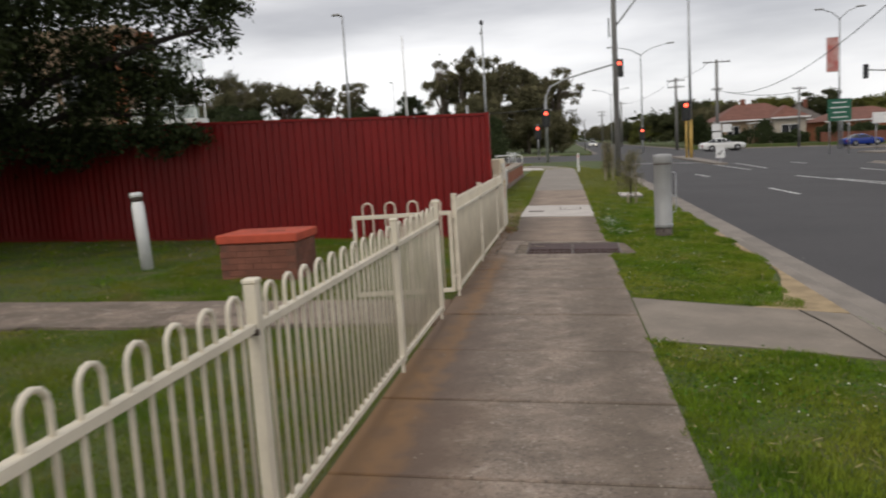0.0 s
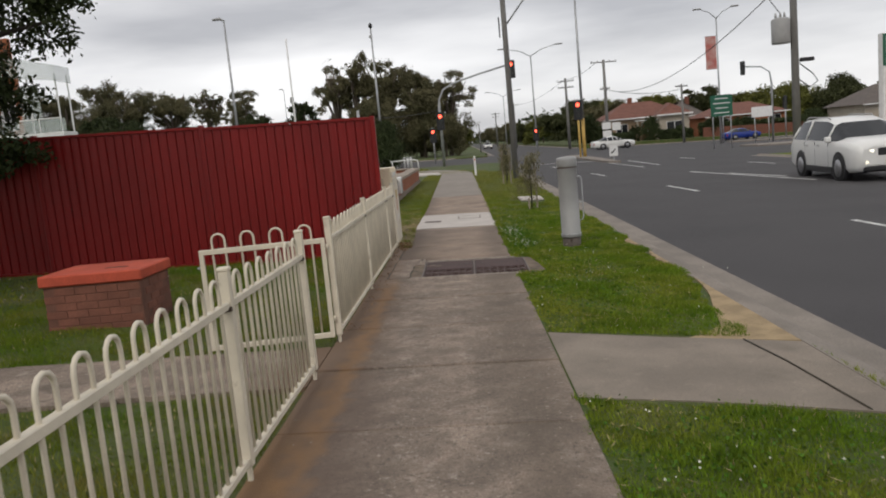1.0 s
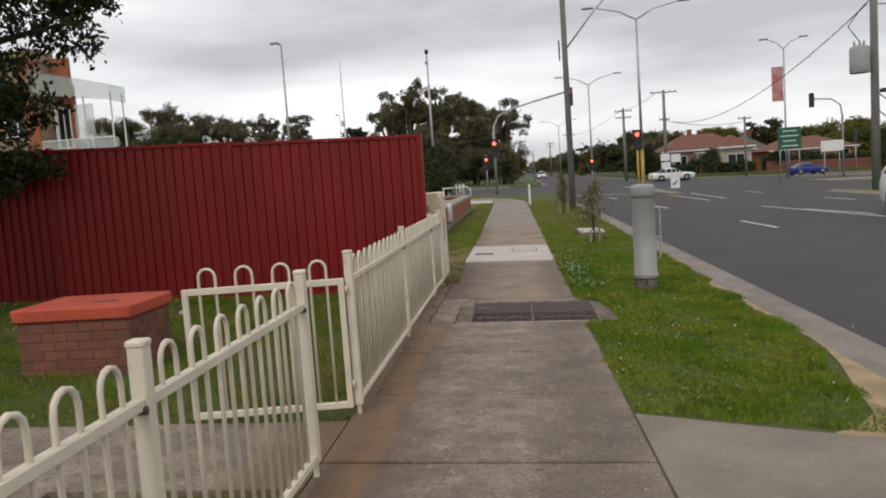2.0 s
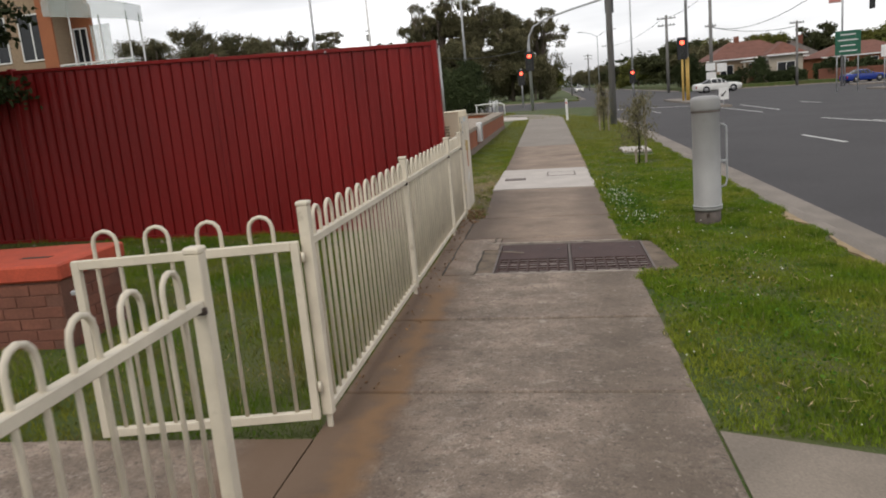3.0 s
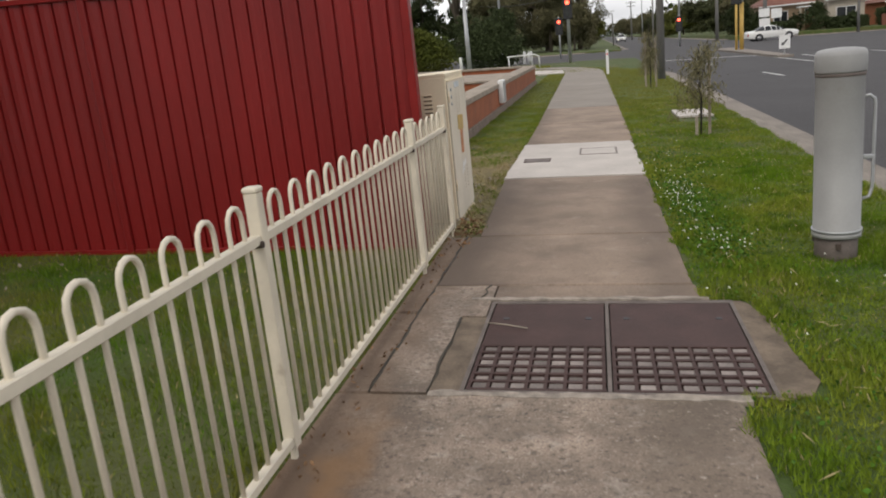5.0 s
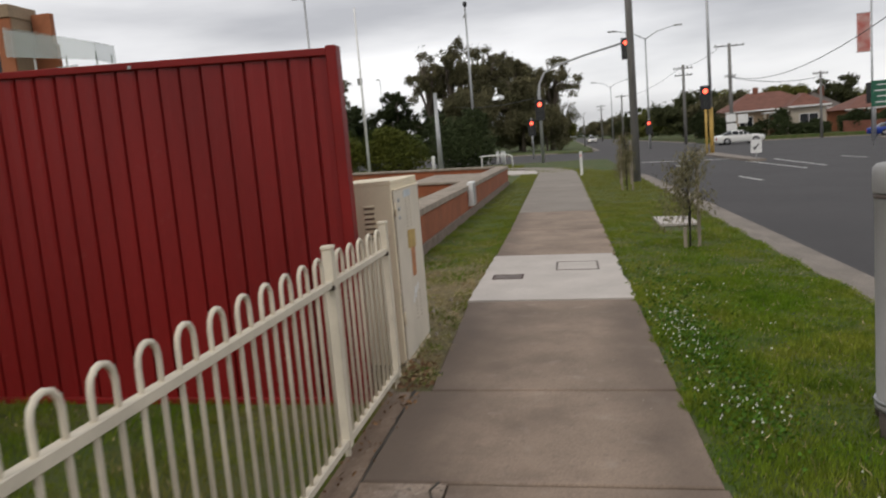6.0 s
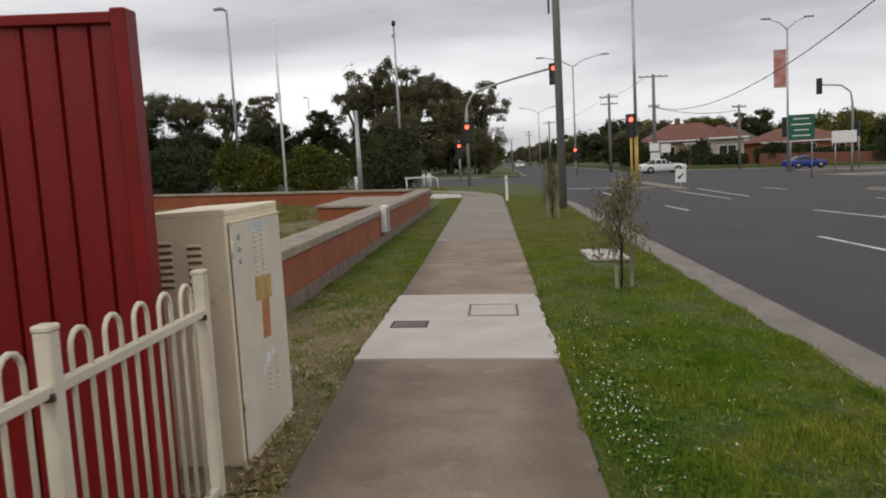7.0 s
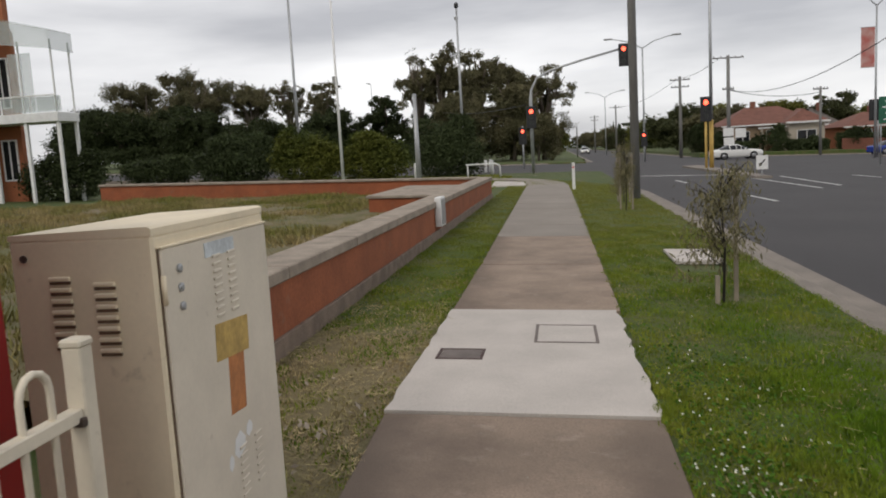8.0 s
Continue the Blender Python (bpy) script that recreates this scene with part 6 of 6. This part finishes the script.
# ---- vehicles ----
def car(name, x, y, z, rz, stations, paint, wheel_r, axles, label, lamps=False):
    """A body lofted through stations (y, half width, sill, belt, top, half width at top), front at +y; glass fills the cabin above the belt."""
    t = empty(name, x, y, z, rz, label=label, category="car")

    def ring(st):
        yy, w, zb, belt, top, rw = st
        half = [(w * 0.9, zb), (w, zb + 0.13), (w * 1.005, belt - 0.16), (w * 0.97, belt), (rw + (w - rw) * 0.12, top - 0.07), (rw * 0.78, top)]
        return [(hx, yy, hz) for hx, hz in half] + [(-hx, yy, hz) for hx, hz in half[::-1]]

    rings = [ring(st) for st in stations]
    cabin = [st[4] - st[3] > 0.25 for st in stations]
    body = bmesh.new()
    panes = {k: bmesh.new() for k in ("windscreen", "rear_window", "side_window", "side_window.001")}
    vb = [[body.verts.new(p) for p in r] for r in rings]
    vg = {q: [[g.verts.new((p[0] * 0.995, p[1], p[2])) for p in r] for r in rings] for q, g in panes.items()}
    n = 12
    for i in range(len(rings) - 1):
        both, one = cabin[i] and cabin[i + 1], cabin[i] != cabin[i + 1]
        for k in range(n):
            j = (k + 1) % n
            is_glass = (both and k in (3, 7)) or (one and k in (3, 4, 5, 6, 7))
            which = ("windscreen" if i < 5 else "rear_window") if one else ("side_window" if k == 3 else "side_window.001")
            bm, v = (panes[which], vg[which]) if is_glass else (body, vb)
            f = bm.faces.new((v[i][k], v[i + 1][k], v[i + 1][j], v[i][j]))
            f.smooth = True
    body.faces.new(vb[0])
    body.faces.new(vb[-1][::-1])
    for bm in (body, *panes.values()):
        bmesh.ops.delete(bm, geom=[q for q in bm.verts if not q.link_faces], context="VERTS")
        bmesh.ops.recalc_face_normals(bm, faces=bm.faces)
    part("body", body, paint, t)
    for q, g in panes.items():
        part(q.split(".")[0], g, M_GLASS, t, "dark tinted glass")
    cab = [r for r, c in zip(rings, cabin) if c]
    cst = [q for q, c in zip(stations, cabin) if c]
    for r in (cab[0], cab[len(cab) // 2], cab[-1]):
        for k in (3, 8):
            m = 4 if k == 3 else 7
            part("pillar", tube([r[k], r[m]], 0.035, 6), paint, t)
    front, hw, zb, belt = stations[0][0], stations[1][1], stations[1][2], stations[1][3]
    rear = stations[-1][0]
    for s in (-1, 1):
        mx = s * (cst[0][1] + 0.09)
        part("mirror", box(mx - 0.09, cst[0][0] + 0.28, cst[0][3] - 0.02, mx + 0.09, cst[0][0] + 0.40, cst[0][3] + 0.14, 0.03), paint, t)
        for a in axles:
            side = s * (stations[4][1] - 0.1)
            part("wheel_arch", tube([(side - s * 0.1, a, wheel_r + 0.02), (s * (stations[4][1] + 0.004), a, wheel_r + 0.02)], wheel_r * 1.16, 24), M_BLACK, t)
            w = part("wheel", lathe([(wheel_r * 0.62, -0.12), (wheel_r * 0.97, -0.12), (wheel_r, -0.08), (wheel_r, 0.08), (wheel_r * 0.97, 0.12), (wheel_r * 0.62, 0.12)], 24), M_TYRE, t)
            w.matrix_basis = pose(side, a, wheel_r, 0, 90, 0)
            rim = part("rim", lathe([(wheel_r * 0.66, -0.122), (wheel_r * 0.66, 0.122), (wheel_r * 0.2, 0.135)], 16), M_RIM, w)
        part("headlight", tube([(s * hw * 0.52, front - 0.03, belt - 0.16), (s * hw * 0.80, front - 0.10, belt - 0.14), (s * hw * 0.97, front - 0.26, belt - 0.11)], [0.05, 0.085, 0.04], 8), M_HEADLAMP if lamps else M_GLASS, t, "clear headlight")
        part("fog_lamp", lathe([(0.06, 0), (0.05, 0.03)], 10), M_HEADLAMP if lamps else M_GLASS, t).matrix_basis = pose(s * hw * 0.72, front - 0.03, zb + 0.24, -90, 0, 0)
        part("tail_light", box(s * hw * 0.86 - 0.09, rear - 0.02, belt - 0.22, s * hw * 0.86 + 0.09, rear + 0.16, belt + 0.05, 0.03), M_TAIL, t, "red tail light")
    if name == "suv":
        for s in (-1, 1):
            part("roof_rail", tube([(s * 0.60, 0.05, 1.72), (s * 0.61, -0.1, 1.79), (s * 0.61, -1.6, 1.82), (s * 0.60, -1.85, 1.75)], 0.022, 6), M_GREY, t)
            part("sill_cladding", box(s * 0.945 - 0.03, -0.98, 0.22, s * 0.945 + 0.03, 1.0, 0.40, 0.015), M_BLACK, t, "black lower door cladding")
            for yy in (0.72, -0.28, -1.12):
                part("door_seam", box(s * 0.958 - 0.006, yy - 0.006, 0.42, s * 0.958 + 0.006, yy + 0.006, 1.10), M_BLACK, t)
            for yy in (-0.12, -0.98):
                part("door_handle", box(s * 0.965 - 0.018, yy, 0.98, s * 0.965 + 0.018, yy + 0.17, 1.01, 0.006), M_RIM, t)
    part("grille", box(-hw * 0.42, front - 0.12, belt - 0.30, hw * 0.42, front + 0.02, belt - 0.08, 0.03), M_BLACK, t)
    part("badge", lathe([(0.07, 0), (0.06, 0.015)], 12), M_RIM, t).matrix_basis = pose(0, front + 0.02, belt - 0.19, -90, 0, 0)
    part("lower_bumper", box(-hw * 0.8, front - 0.25, zb - 0.02, hw * 0.8, front - 0.005, zb + 0.16, 0.05), M_BLACK, t)
    part("bumper_panel", box(-0.19, front - 0.01, zb + 0.2, 0.19, front + 0.02, zb + 0.32, 0.005), M_PLATE, t)


SUV = [(2.50, 0.74, 0.48, 0.90, 0.96, 0.62), (2.38, 0.88, 0.30, 1.00, 1.07, 0.74), (2.0, 0.94, 0.26, 1.08, 1.15, 0.80), (1.25, 0.96, 0.25, 1.12, 1.20, 0.80), (0.62, 0.96, 0.25, 1.12, 1.62, 0.66),
       (0.2, 0.96, 0.25, 1.13, 1.74, 0.66), (-1.0, 0.96, 0.25, 1.15, 1.78, 0.66), (-1.95, 0.95, 0.26, 1.17, 1.74, 0.64), (-2.2, 0.94, 0.28, 1.17, 1.60, 0.64), (-2.42, 0.91, 0.32, 1.06, 1.14, 0.72), (-2.5, 0.84, 0.45, 0.95, 1.0, 0.70)]
SEDAN = [(2.35, 0.66, 0.40, 0.66, 0.70, 0.55), (2.22, 0.82, 0.26, 0.74, 0.80, 0.70), (1.8, 0.88, 0.22, 0.82, 0.88, 0.74), (1.05, 0.90, 0.21, 0.90, 0.96, 0.74), (0.25, 0.90, 0.21, 0.92, 1.36, 0.60),
         (-0.2, 0.90, 0.21, 0.93, 1.42, 0.60), (-0.8, 0.90, 0.21, 0.94, 1.38, 0.60), (-1.65, 0.89, 0.22, 0.95, 1.02, 0.70), (-2.2, 0.85, 0.26, 0.92, 0.97, 0.68), (-2.35, 0.76, 0.38, 0.80, 0.84, 0.62)]
car("suv", 12.45, 24.75, -0.13, 176, SUV, M_CARWHITE, 0.38, (1.45, -1.42), "white large family four-wheel drive on the road", True)
car("sedan", 17.6, 89.0, -0.13, -84, SEDAN, M_CARWHITE, 0.32, (1.4, -1.35), "white sedan crossing the junction")
car("sedan", 6.3, 178.0, -0.13, 180, SEDAN, M_CARWHITE, 0.32, (1.4, -1.35), "pale sedan far down the road with its headlights on", True)
car("sedan", 35.0, 98.0, -0.13, -75, SEDAN, M_CARBLUE, 0.32, (1.4, -1.35), "dark blue sedan by the far kerb")


# ---- grass, last ----
def blades(name, regions, height, width, material, seed, label, skip=None, lift=None):
    """Short grass: one leaning triangle a blade. Regions are (x0, x1, y0, y1, blades per square metre)."""
    rng = np.random.default_rng(seed)
    out = []
    for x0, x1, y0, y1, dens in regions:
        n = int((x1 - x0) * (y1 - y0) * dens)
        p = np.stack([rng.uniform(x0, x1, n), rng.uniform(y0, y1, n), np.zeros(n)], 1)
        if skip is not None:
            p = p[~skip(p[:, 0], p[:, 1])]
        p[:, 2] = lift(p[:, 0], p[:, 1]) - 0.004
        n = len(p)
        a = rng.uniform(0, 2 * np.pi, n)
        tuft = 0.75 + 0.5 * np.sin(p[:, 0] * 5.1 + np.sin(p[:, 1] * 3.7)) * np.sin(p[:, 1] * 4.3 + p[:, 0])
        h = height * rng.uniform(0.5, 1.3, n) * np.clip(tuft, 0.45, 1.2)
        far = np.sqrt(max(1.0, 3000.0 / dens)) ** 0.9
        s = np.stack([np.cos(a), np.sin(a), np.zeros(n)], 1) * (width * far * rng.uniform(0.6, 1.3, n))[:, None] / 2
        b = rng.uniform(0, 2 * np.pi, n)
        lean = np.stack([np.cos(b), np.sin(b), np.zeros(n)], 1) * (h * rng.uniform(0.1, 0.8, n))[:, None]
        tip = p + lean
        tip[:, 2] += h
        out.append(np.stack([p - s, p + s, tip], 1))
    ob = tri_mesh(name, np.concatenate(out), material)
    return tagged(ob, label, "grass", kind="stuff")


def verge_lift(x, y):
    return -0.012 - 0.04 * np.clip((x - 1.52) / 1.9, 0, 1)


def verge_skip(x, y):
    right = 1.61 - 0.11 * np.clip((y - 4) / 12, 0, 1) - 0.16 * np.clip((y - 18) / 22, 0, 1) + 0.03 * np.sin(y * 9) + 0.02 * np.sin(y * 23)
    slant = 0.25 * (x - 1.57)
    ramp = (y > 6.0 - slant - 0.02) & (y < 7.64 - slant + 0.02) & (x < 3.44)
    corner = (y > 7.0) & (y < 8.9) & (x > 3.2 - 0.02 * np.sin(y * 13))
    drain = (x < 1.90 - 0.10 * (y - 10.7)) & (y > 10.61) & (y < 11.79)
    pit = (x > 2.36) & (x < 2.99) & (y > 20.98) & (y < 22.74)
    worn = ((x > 3.13 + 0.17 * np.clip(y - 8.2, 0, 1.6) + 0.03 * np.sin(y * 11)) & (y < 10.0) & (y > 7)) | ((x > 3.37 + 0.04 * np.sin(y * 9)) & (((y > 10.7) & (y < 11.9)) | ((y > 12.5) & (y < 13.3))))
    return (x < right) | ramp | corner | drain | pit | worn


blades("verge_grass", [(1.35, 3.42, -8, 2.5, 1200), (1.35, 3.46, 2.5, 17, 9000), (1.35, 3.45, 17, 26, 3600), (1.2, 3.45, 26, 42, 900)],
       0.045, 0.008, M_BLADE, 1, "short bright green grass of the verge", verge_skip, verge_lift)


def yard_lift(x, y):
    return -0.03 - 0.07 * np.clip((y - 4) / 9, 0, 1)


def yard_skip(x, y):
    k = (-0.19 - x) / 1.3
    on_path = (y > 6.5 - 0.10 * k - 0.02) & (y < 7.54 - 0.04 * k + 0.02)
    plinth = (x > -3.39) & (x < -2.32) & (y > 8.97) & (y < 9.77)
    return on_path | plinth


blades("lawn_grass", [(-4.5, -0.2, 1.5, 13.36, 4000), (-13, -4.5, 3, 13.36, 700), (-8, -0.2, -6, 1.5, 500)], 0.055, 0.006, M_BLADE_DK, 2, "green lawn behind the hoop-top fence", yard_skip, yard_lift)


def strip_skip(x, y):
    left = -0.015 + 0.09 * np.clip((15.89 - y) / 2.5, 0, 1) - 0.27 * np.clip((y - 20) / 21, 0, 1) + 0.03 * np.sin(y * 8) + 0.02 * np.sin(y * 19)
    cab = (x < -0.17) & (y < 14.85)
    return (x > left) | cab


def dry_skip(x, y):
    bare = np.sin(x * 7.3 + 2.0 * np.sin(y * 2.1)) * np.sin(y * 4.7 + x * 2.0) > 0.55
    return strip_skip(x, y) | bare


def tuft_skip(x, y):
    thin = (np.sin(x * 9.1 + 1.7 * np.sin(y * 3.3)) * np.sin(y * 5.9 + 2.1 * np.sin(x * 4.0)) > -0.05) & (y < 18.0 + np.sin(x * 6))
    return strip_skip(x, y) | thin


blades("strip_grass", [(-1.02, 0.12, 13.5, 18.0, 1500), (-1.02, 0.0, 18.0, 26, 3000), (-1.02, 0.0, 26, 42, 800)], 0.036, 0.009, M_BLADE, 3, "green grass strip beside the brick wall", tuft_skip, lambda x, y: -0.02 + 0 * x)
blades("dry_grass", [(-1.02, 0.12, 13.5, 17.8, 2600), (-1.02, 0.0, 17.8, 21.0, 900)], 0.026, 0.009, M_BLADE_DRY, 4, "dry yellowing grass beside the cabinet", dry_skip, lambda x, y: -0.02 + 0 * x)
blades("straw_grass", [(1.5, 3.42, 2.5, 17, 150), (1.4, 3.42, 17, 26, 110), (-4.5, -0.2, 1.5, 13.36, 90)], 0.035, 0.0022, M_BLADE_DRY, 7, "dead straw stalks lying in the turf", lambda x, y: np.where(x > 1, verge_skip(x, y), yard_skip(x, y)), lambda x, y: np.where(x > 1, verge_lift(x, y), yard_lift(x, y)) + 0.012)
blades("bed_grass", [(-13.4, -1.45, 15.5, 34.4, 420)], 0.12, 0.010, M_BLADE_BED, 5, "tufted dry grass in the raised bed", None, lambda x, y: 0.16 + 0.07 * np.sin(x * 1.3) * np.sin(y * 0.9) + 0.004 * x)
blades("far_grass", [(-1.0, 3.0, 42, 47, 260), (-13, -1.5, 35.2, 56, 90)], 0.08, 0.012, M_BLADE, 6, "rough grass near the street corner", lambda x, y: x > 3.0 - 0.4 * (y - 42), lambda x, y: -0.05 + 0 * x)


def lying_straw():
    """Pale mown stalks lying flat on the grass."""
    rng = np.random.default_rng(31)
    n = 900
    p = np.stack([rng.uniform(1.6, 3.4, n), rng.uniform(3.0, 24.0, n), np.zeros(n)], 1)
    p = p[~verge_skip(p[:, 0], p[:, 1])]
    p[:, 2] = verge_lift(p[:, 0], p[:, 1]) + rng.uniform(0.03, 0.05, len(p))
    n = 5200
    q = np.stack([rng.uniform(-1.02, 0.12, n), 13.5 + 5.5 * rng.uniform(size=n) ** 1.3, rng.uniform(-0.012, 0.018, n)], 1)
    clump = np.sin(q[:, 0] * 6.3 + 2.0 * np.sin(q[:, 1] * 2.7)) * np.sin(q[:, 1] * 4.1 + np.sin(q[:, 0] * 5.0)) > -0.35
    q = q[clump & ~strip_skip(q[:, 0], q[:, 1])]
    p = np.concatenate([p, q])
    a = rng.uniform(0, 2 * np.pi, len(p))
    ln = rng.uniform(0.02, 0.065, len(p))
    d = np.stack([np.cos(a) * ln, np.sin(a) * ln, rng.uniform(-0.008, 0.008, len(p))], 1)
    w = np.stack([-np.sin(a), np.cos(a), np.zeros(len(p))], 1) * rng.uniform(0.002, 0.0045, len(p))[:, None]
    tagged(tri_mesh("lying_straw", np.concatenate([np.stack([p - d, p + w, p + d], 1), np.stack([p - d, p + d, p - w], 1)]), M_BLADE_DRY), "pale dead stalks lying on the mown grass", "grass", kind="stuff")


lying_straw()


def path_litter():
    """Small pale chips and leaf bits on the slabs."""
    rng = np.random.default_rng(33)
    n = 130
    p = np.stack([np.where(rng.uniform(size=n) < 0.5, rng.uniform(-0.12, 0.35, n), rng.uniform(0.35, 1.5, n)), rng.uniform(1.0, 15.5, n), np.full(n, 0.008)], 1)
    p = p[(p[:, 1] < 10.4) | (p[:, 1] > 12.2)]
    tagged(tri_mesh("path_litter", quad_leaves(p, 0.022, rng, 0.0, 0.5) * np.array([1, 1, 0.25]) + np.array([0, 0, 0.006]), M_STAKE), "scattered dry leaf bits on the footpath", "leaves", kind="stuff")


path_litter()


def clover():
    rng = np.random.default_rng(9)
    out = []
    for cx, cy, sx, sy, n in ((1.76, 14.6, 0.14, 0.6, 1500), (1.86, 13.1, 0.14, 0.35, 800), (2.2, 4.9, 0.4, 0.5, 500), (2.1, 9.6, 0.4, 1.2, 900), (1.9, 16.6, 0.3, 0.9, 900)):
        p = np.stack([rng.normal(cx, sx, n), rng.normal(cy, sy, n), np.zeros(n)], 1)
        p = p[~verge_skip(p[:, 0], p[:, 1])]
        p[:, 2] = verge_lift(p[:, 0], p[:, 1]) + rng.uniform(0.025, 0.05, len(p))
        out.append((quad_leaves(p, 0.024, rng, 0.0, 0.8) - p.mean(0)) * np.array([1, 1, 0.9]) + p.mean(0))
    tagged(tri_mesh("clover_leaves", np.concatenate(out), M_CLOVER_LEAF), "low patches of dark green clover leaves", "clover", kind="stuff")
    out = []
    for cx, cy, sx, sy, n in ((1.72, 14.7, 0.10, 0.5, 110), (1.80, 13.1, 0.10, 0.22, 45), (2.2, 4.9, 0.35, 0.4, 24), (2.1, 9.6, 0.5, 1.6, 26), (1.9, 16.3, 0.3, 0.9, 30), (2.3, 11.8, 0.4, 1.2, 22)):
        p = np.stack([rng.normal(cx, sx, n), rng.normal(cy, sy, n), np.zeros(n)], 1)
        p = p[~verge_skip(p[:, 0], p[:, 1])]
        p[:, 2] = verge_lift(p[:, 0], p[:, 1]) + rng.uniform(0.035, 0.06, len(p))
        r = rng.uniform(0.006, 0.010, len(p))[:, None]
        a, b, c, d = (p + r * np.array(v) for v in ((1, 0, -0.4), (-0.5, 0.87, -0.4), (-0.5, -0.87, -0.4), (0, 0, 0.9)))
        out += [np.stack(q, 1) for q in ((a, b, d), (b, c, d), (c, a, d))]
    tagged(tri_mesh("clover_flowers", np.concatenate(out), M_CLOVER), "scattered white clover flowers in the verge", "flowers", kind="stuff")
    out = []
    for x0, x1, y0, y1, n in ((-1.0, -0.05, 13.6, 16.5, 90), (-0.5, -0.1, 13.2, 14.0, 60), (-9, -3, 10, 13, 120)):
        p = np.stack([rng.uniform(x0, x1, n), rng.uniform(y0, y1, n), rng.uniform(0.0, 0.03, n)], 1)
        if x0 < -2:
            p[:, 2] -= 0.08
        out.append(quad_leaves(p, 0.05, rng, 0, 0.5))
    tagged(tri_mesh("fallen_leaves", np.concatenate(out), M_STAKE), "scattered dry brown fallen leaves", "leaves", kind="stuff")
    n = 120
    p = np.stack([rng.normal(-0.06, 0.07, n), rng.normal(13.55, 0.28, n), rng.uniform(-0.01, 0.02, n)], 1)
    q = np.stack([rng.uniform(-0.16, 0.02, 160), rng.uniform(8.0, 13.3, 160), rng.uniform(0.006, 0.012, 160)], 1)
    tagged(tri_mesh("leaf_litter", np.concatenate([quad_leaves(p, 0.045, rng, 0, 0.55), quad_leaves(q, 0.026, rng, 0, 0.5)]), M_LEAF_DEAD), "drift of brown dead leaves at the fence end", "leaves", kind="stuff")


clover()


# ---- the fall of the site ----
# All heights above are given from the plane of the footpath, which falls about three in a hundred towards the road.
# What lies on the ground follows that fall; what stands on it stays plumb.
FALL = math.tan(radians(1.75))
LIES = {"ground", "road", "forecourt", "kerb", "lane_line", "traffic_island", "grass_island", "crossover", "worn_edge", "footpath", "yard_path",
        "slab_crack", "garden_wall", "garden_bed", "brick_planter", "steel_fence", "overhead_cable", "distant_trees", "hedge", "front_wall", "verge_grass",
        "lawn_grass", "strip_grass", "dry_grass", "straw_grass", "bed_grass", "far_grass", "lying_straw", "path_litter", "clover_leaves", "clover_flowers", "fallen_leaves", "leaf_litter"}
PLUMB_AT = {"apartment_building": -22.0, "fence": 0.0, "gate": -0.15}


def sink(me, at_x):
    """Lowers a mesh towards the road by the fall; at_x is where its own zero lies."""
    co = np.empty(3 * len(me.vertices), np.float32)
    me.vertices.foreach_get("co", co)
    co = co.reshape(-1, 3)
    co[:, 2] -= FALL * np.clip(co[:, 0] + at_x, -170, 170)
    me.vertices.foreach_set("co", co.reshape(-1))
    me.update()


def lay_out_on_the_fall():
    bpy.context.view_layer.update()
    done = set()
    for top in [o for o in scene.objects if o.parent is None and o.type in {"MESH", "EMPTY"}]:
        kind = top.name.split(".")[0]
        meshes = [o for o in (top, *top.children_recursive) if o.type == "MESH"]
        if kind in {"drain_cover", "pit_lid"}:
            top.matrix_basis = pose(0, 0, 0, 0, 1.75, 0) @ top.matrix_basis
        elif kind in LIES:
            for o in meshes:
                turned = abs(o.matrix_world[0][0] - 1) > 0.01
                if turned:
                    o.matrix_basis = Matrix.Translation((0, 0, -FALL * o.matrix_world.translation.x)) @ o.matrix_basis
                elif o.data.name not in done:
                    done.add(o.data.name)
                    sink(o.data, o.matrix_world.translation.x)
        else:
            corners = [o.matrix_world @ Vector(b) for o in meshes for b in o.bound_box]
            low, high = min(p.z for p in corners), max(p.z for p in corners)
            at_x = PLUMB_AT.get(kind, top.location.x or sum(p.x for p in corners) / len(corners))
            aside = 0.0 if kind in PLUMB_AT else FALL * min((high - low) / 2, 4.0)
            top.matrix_basis = Matrix.Translation((aside, 0, -FALL * at_x)) @ top.matrix_basis


lay_out_on_the_fall()
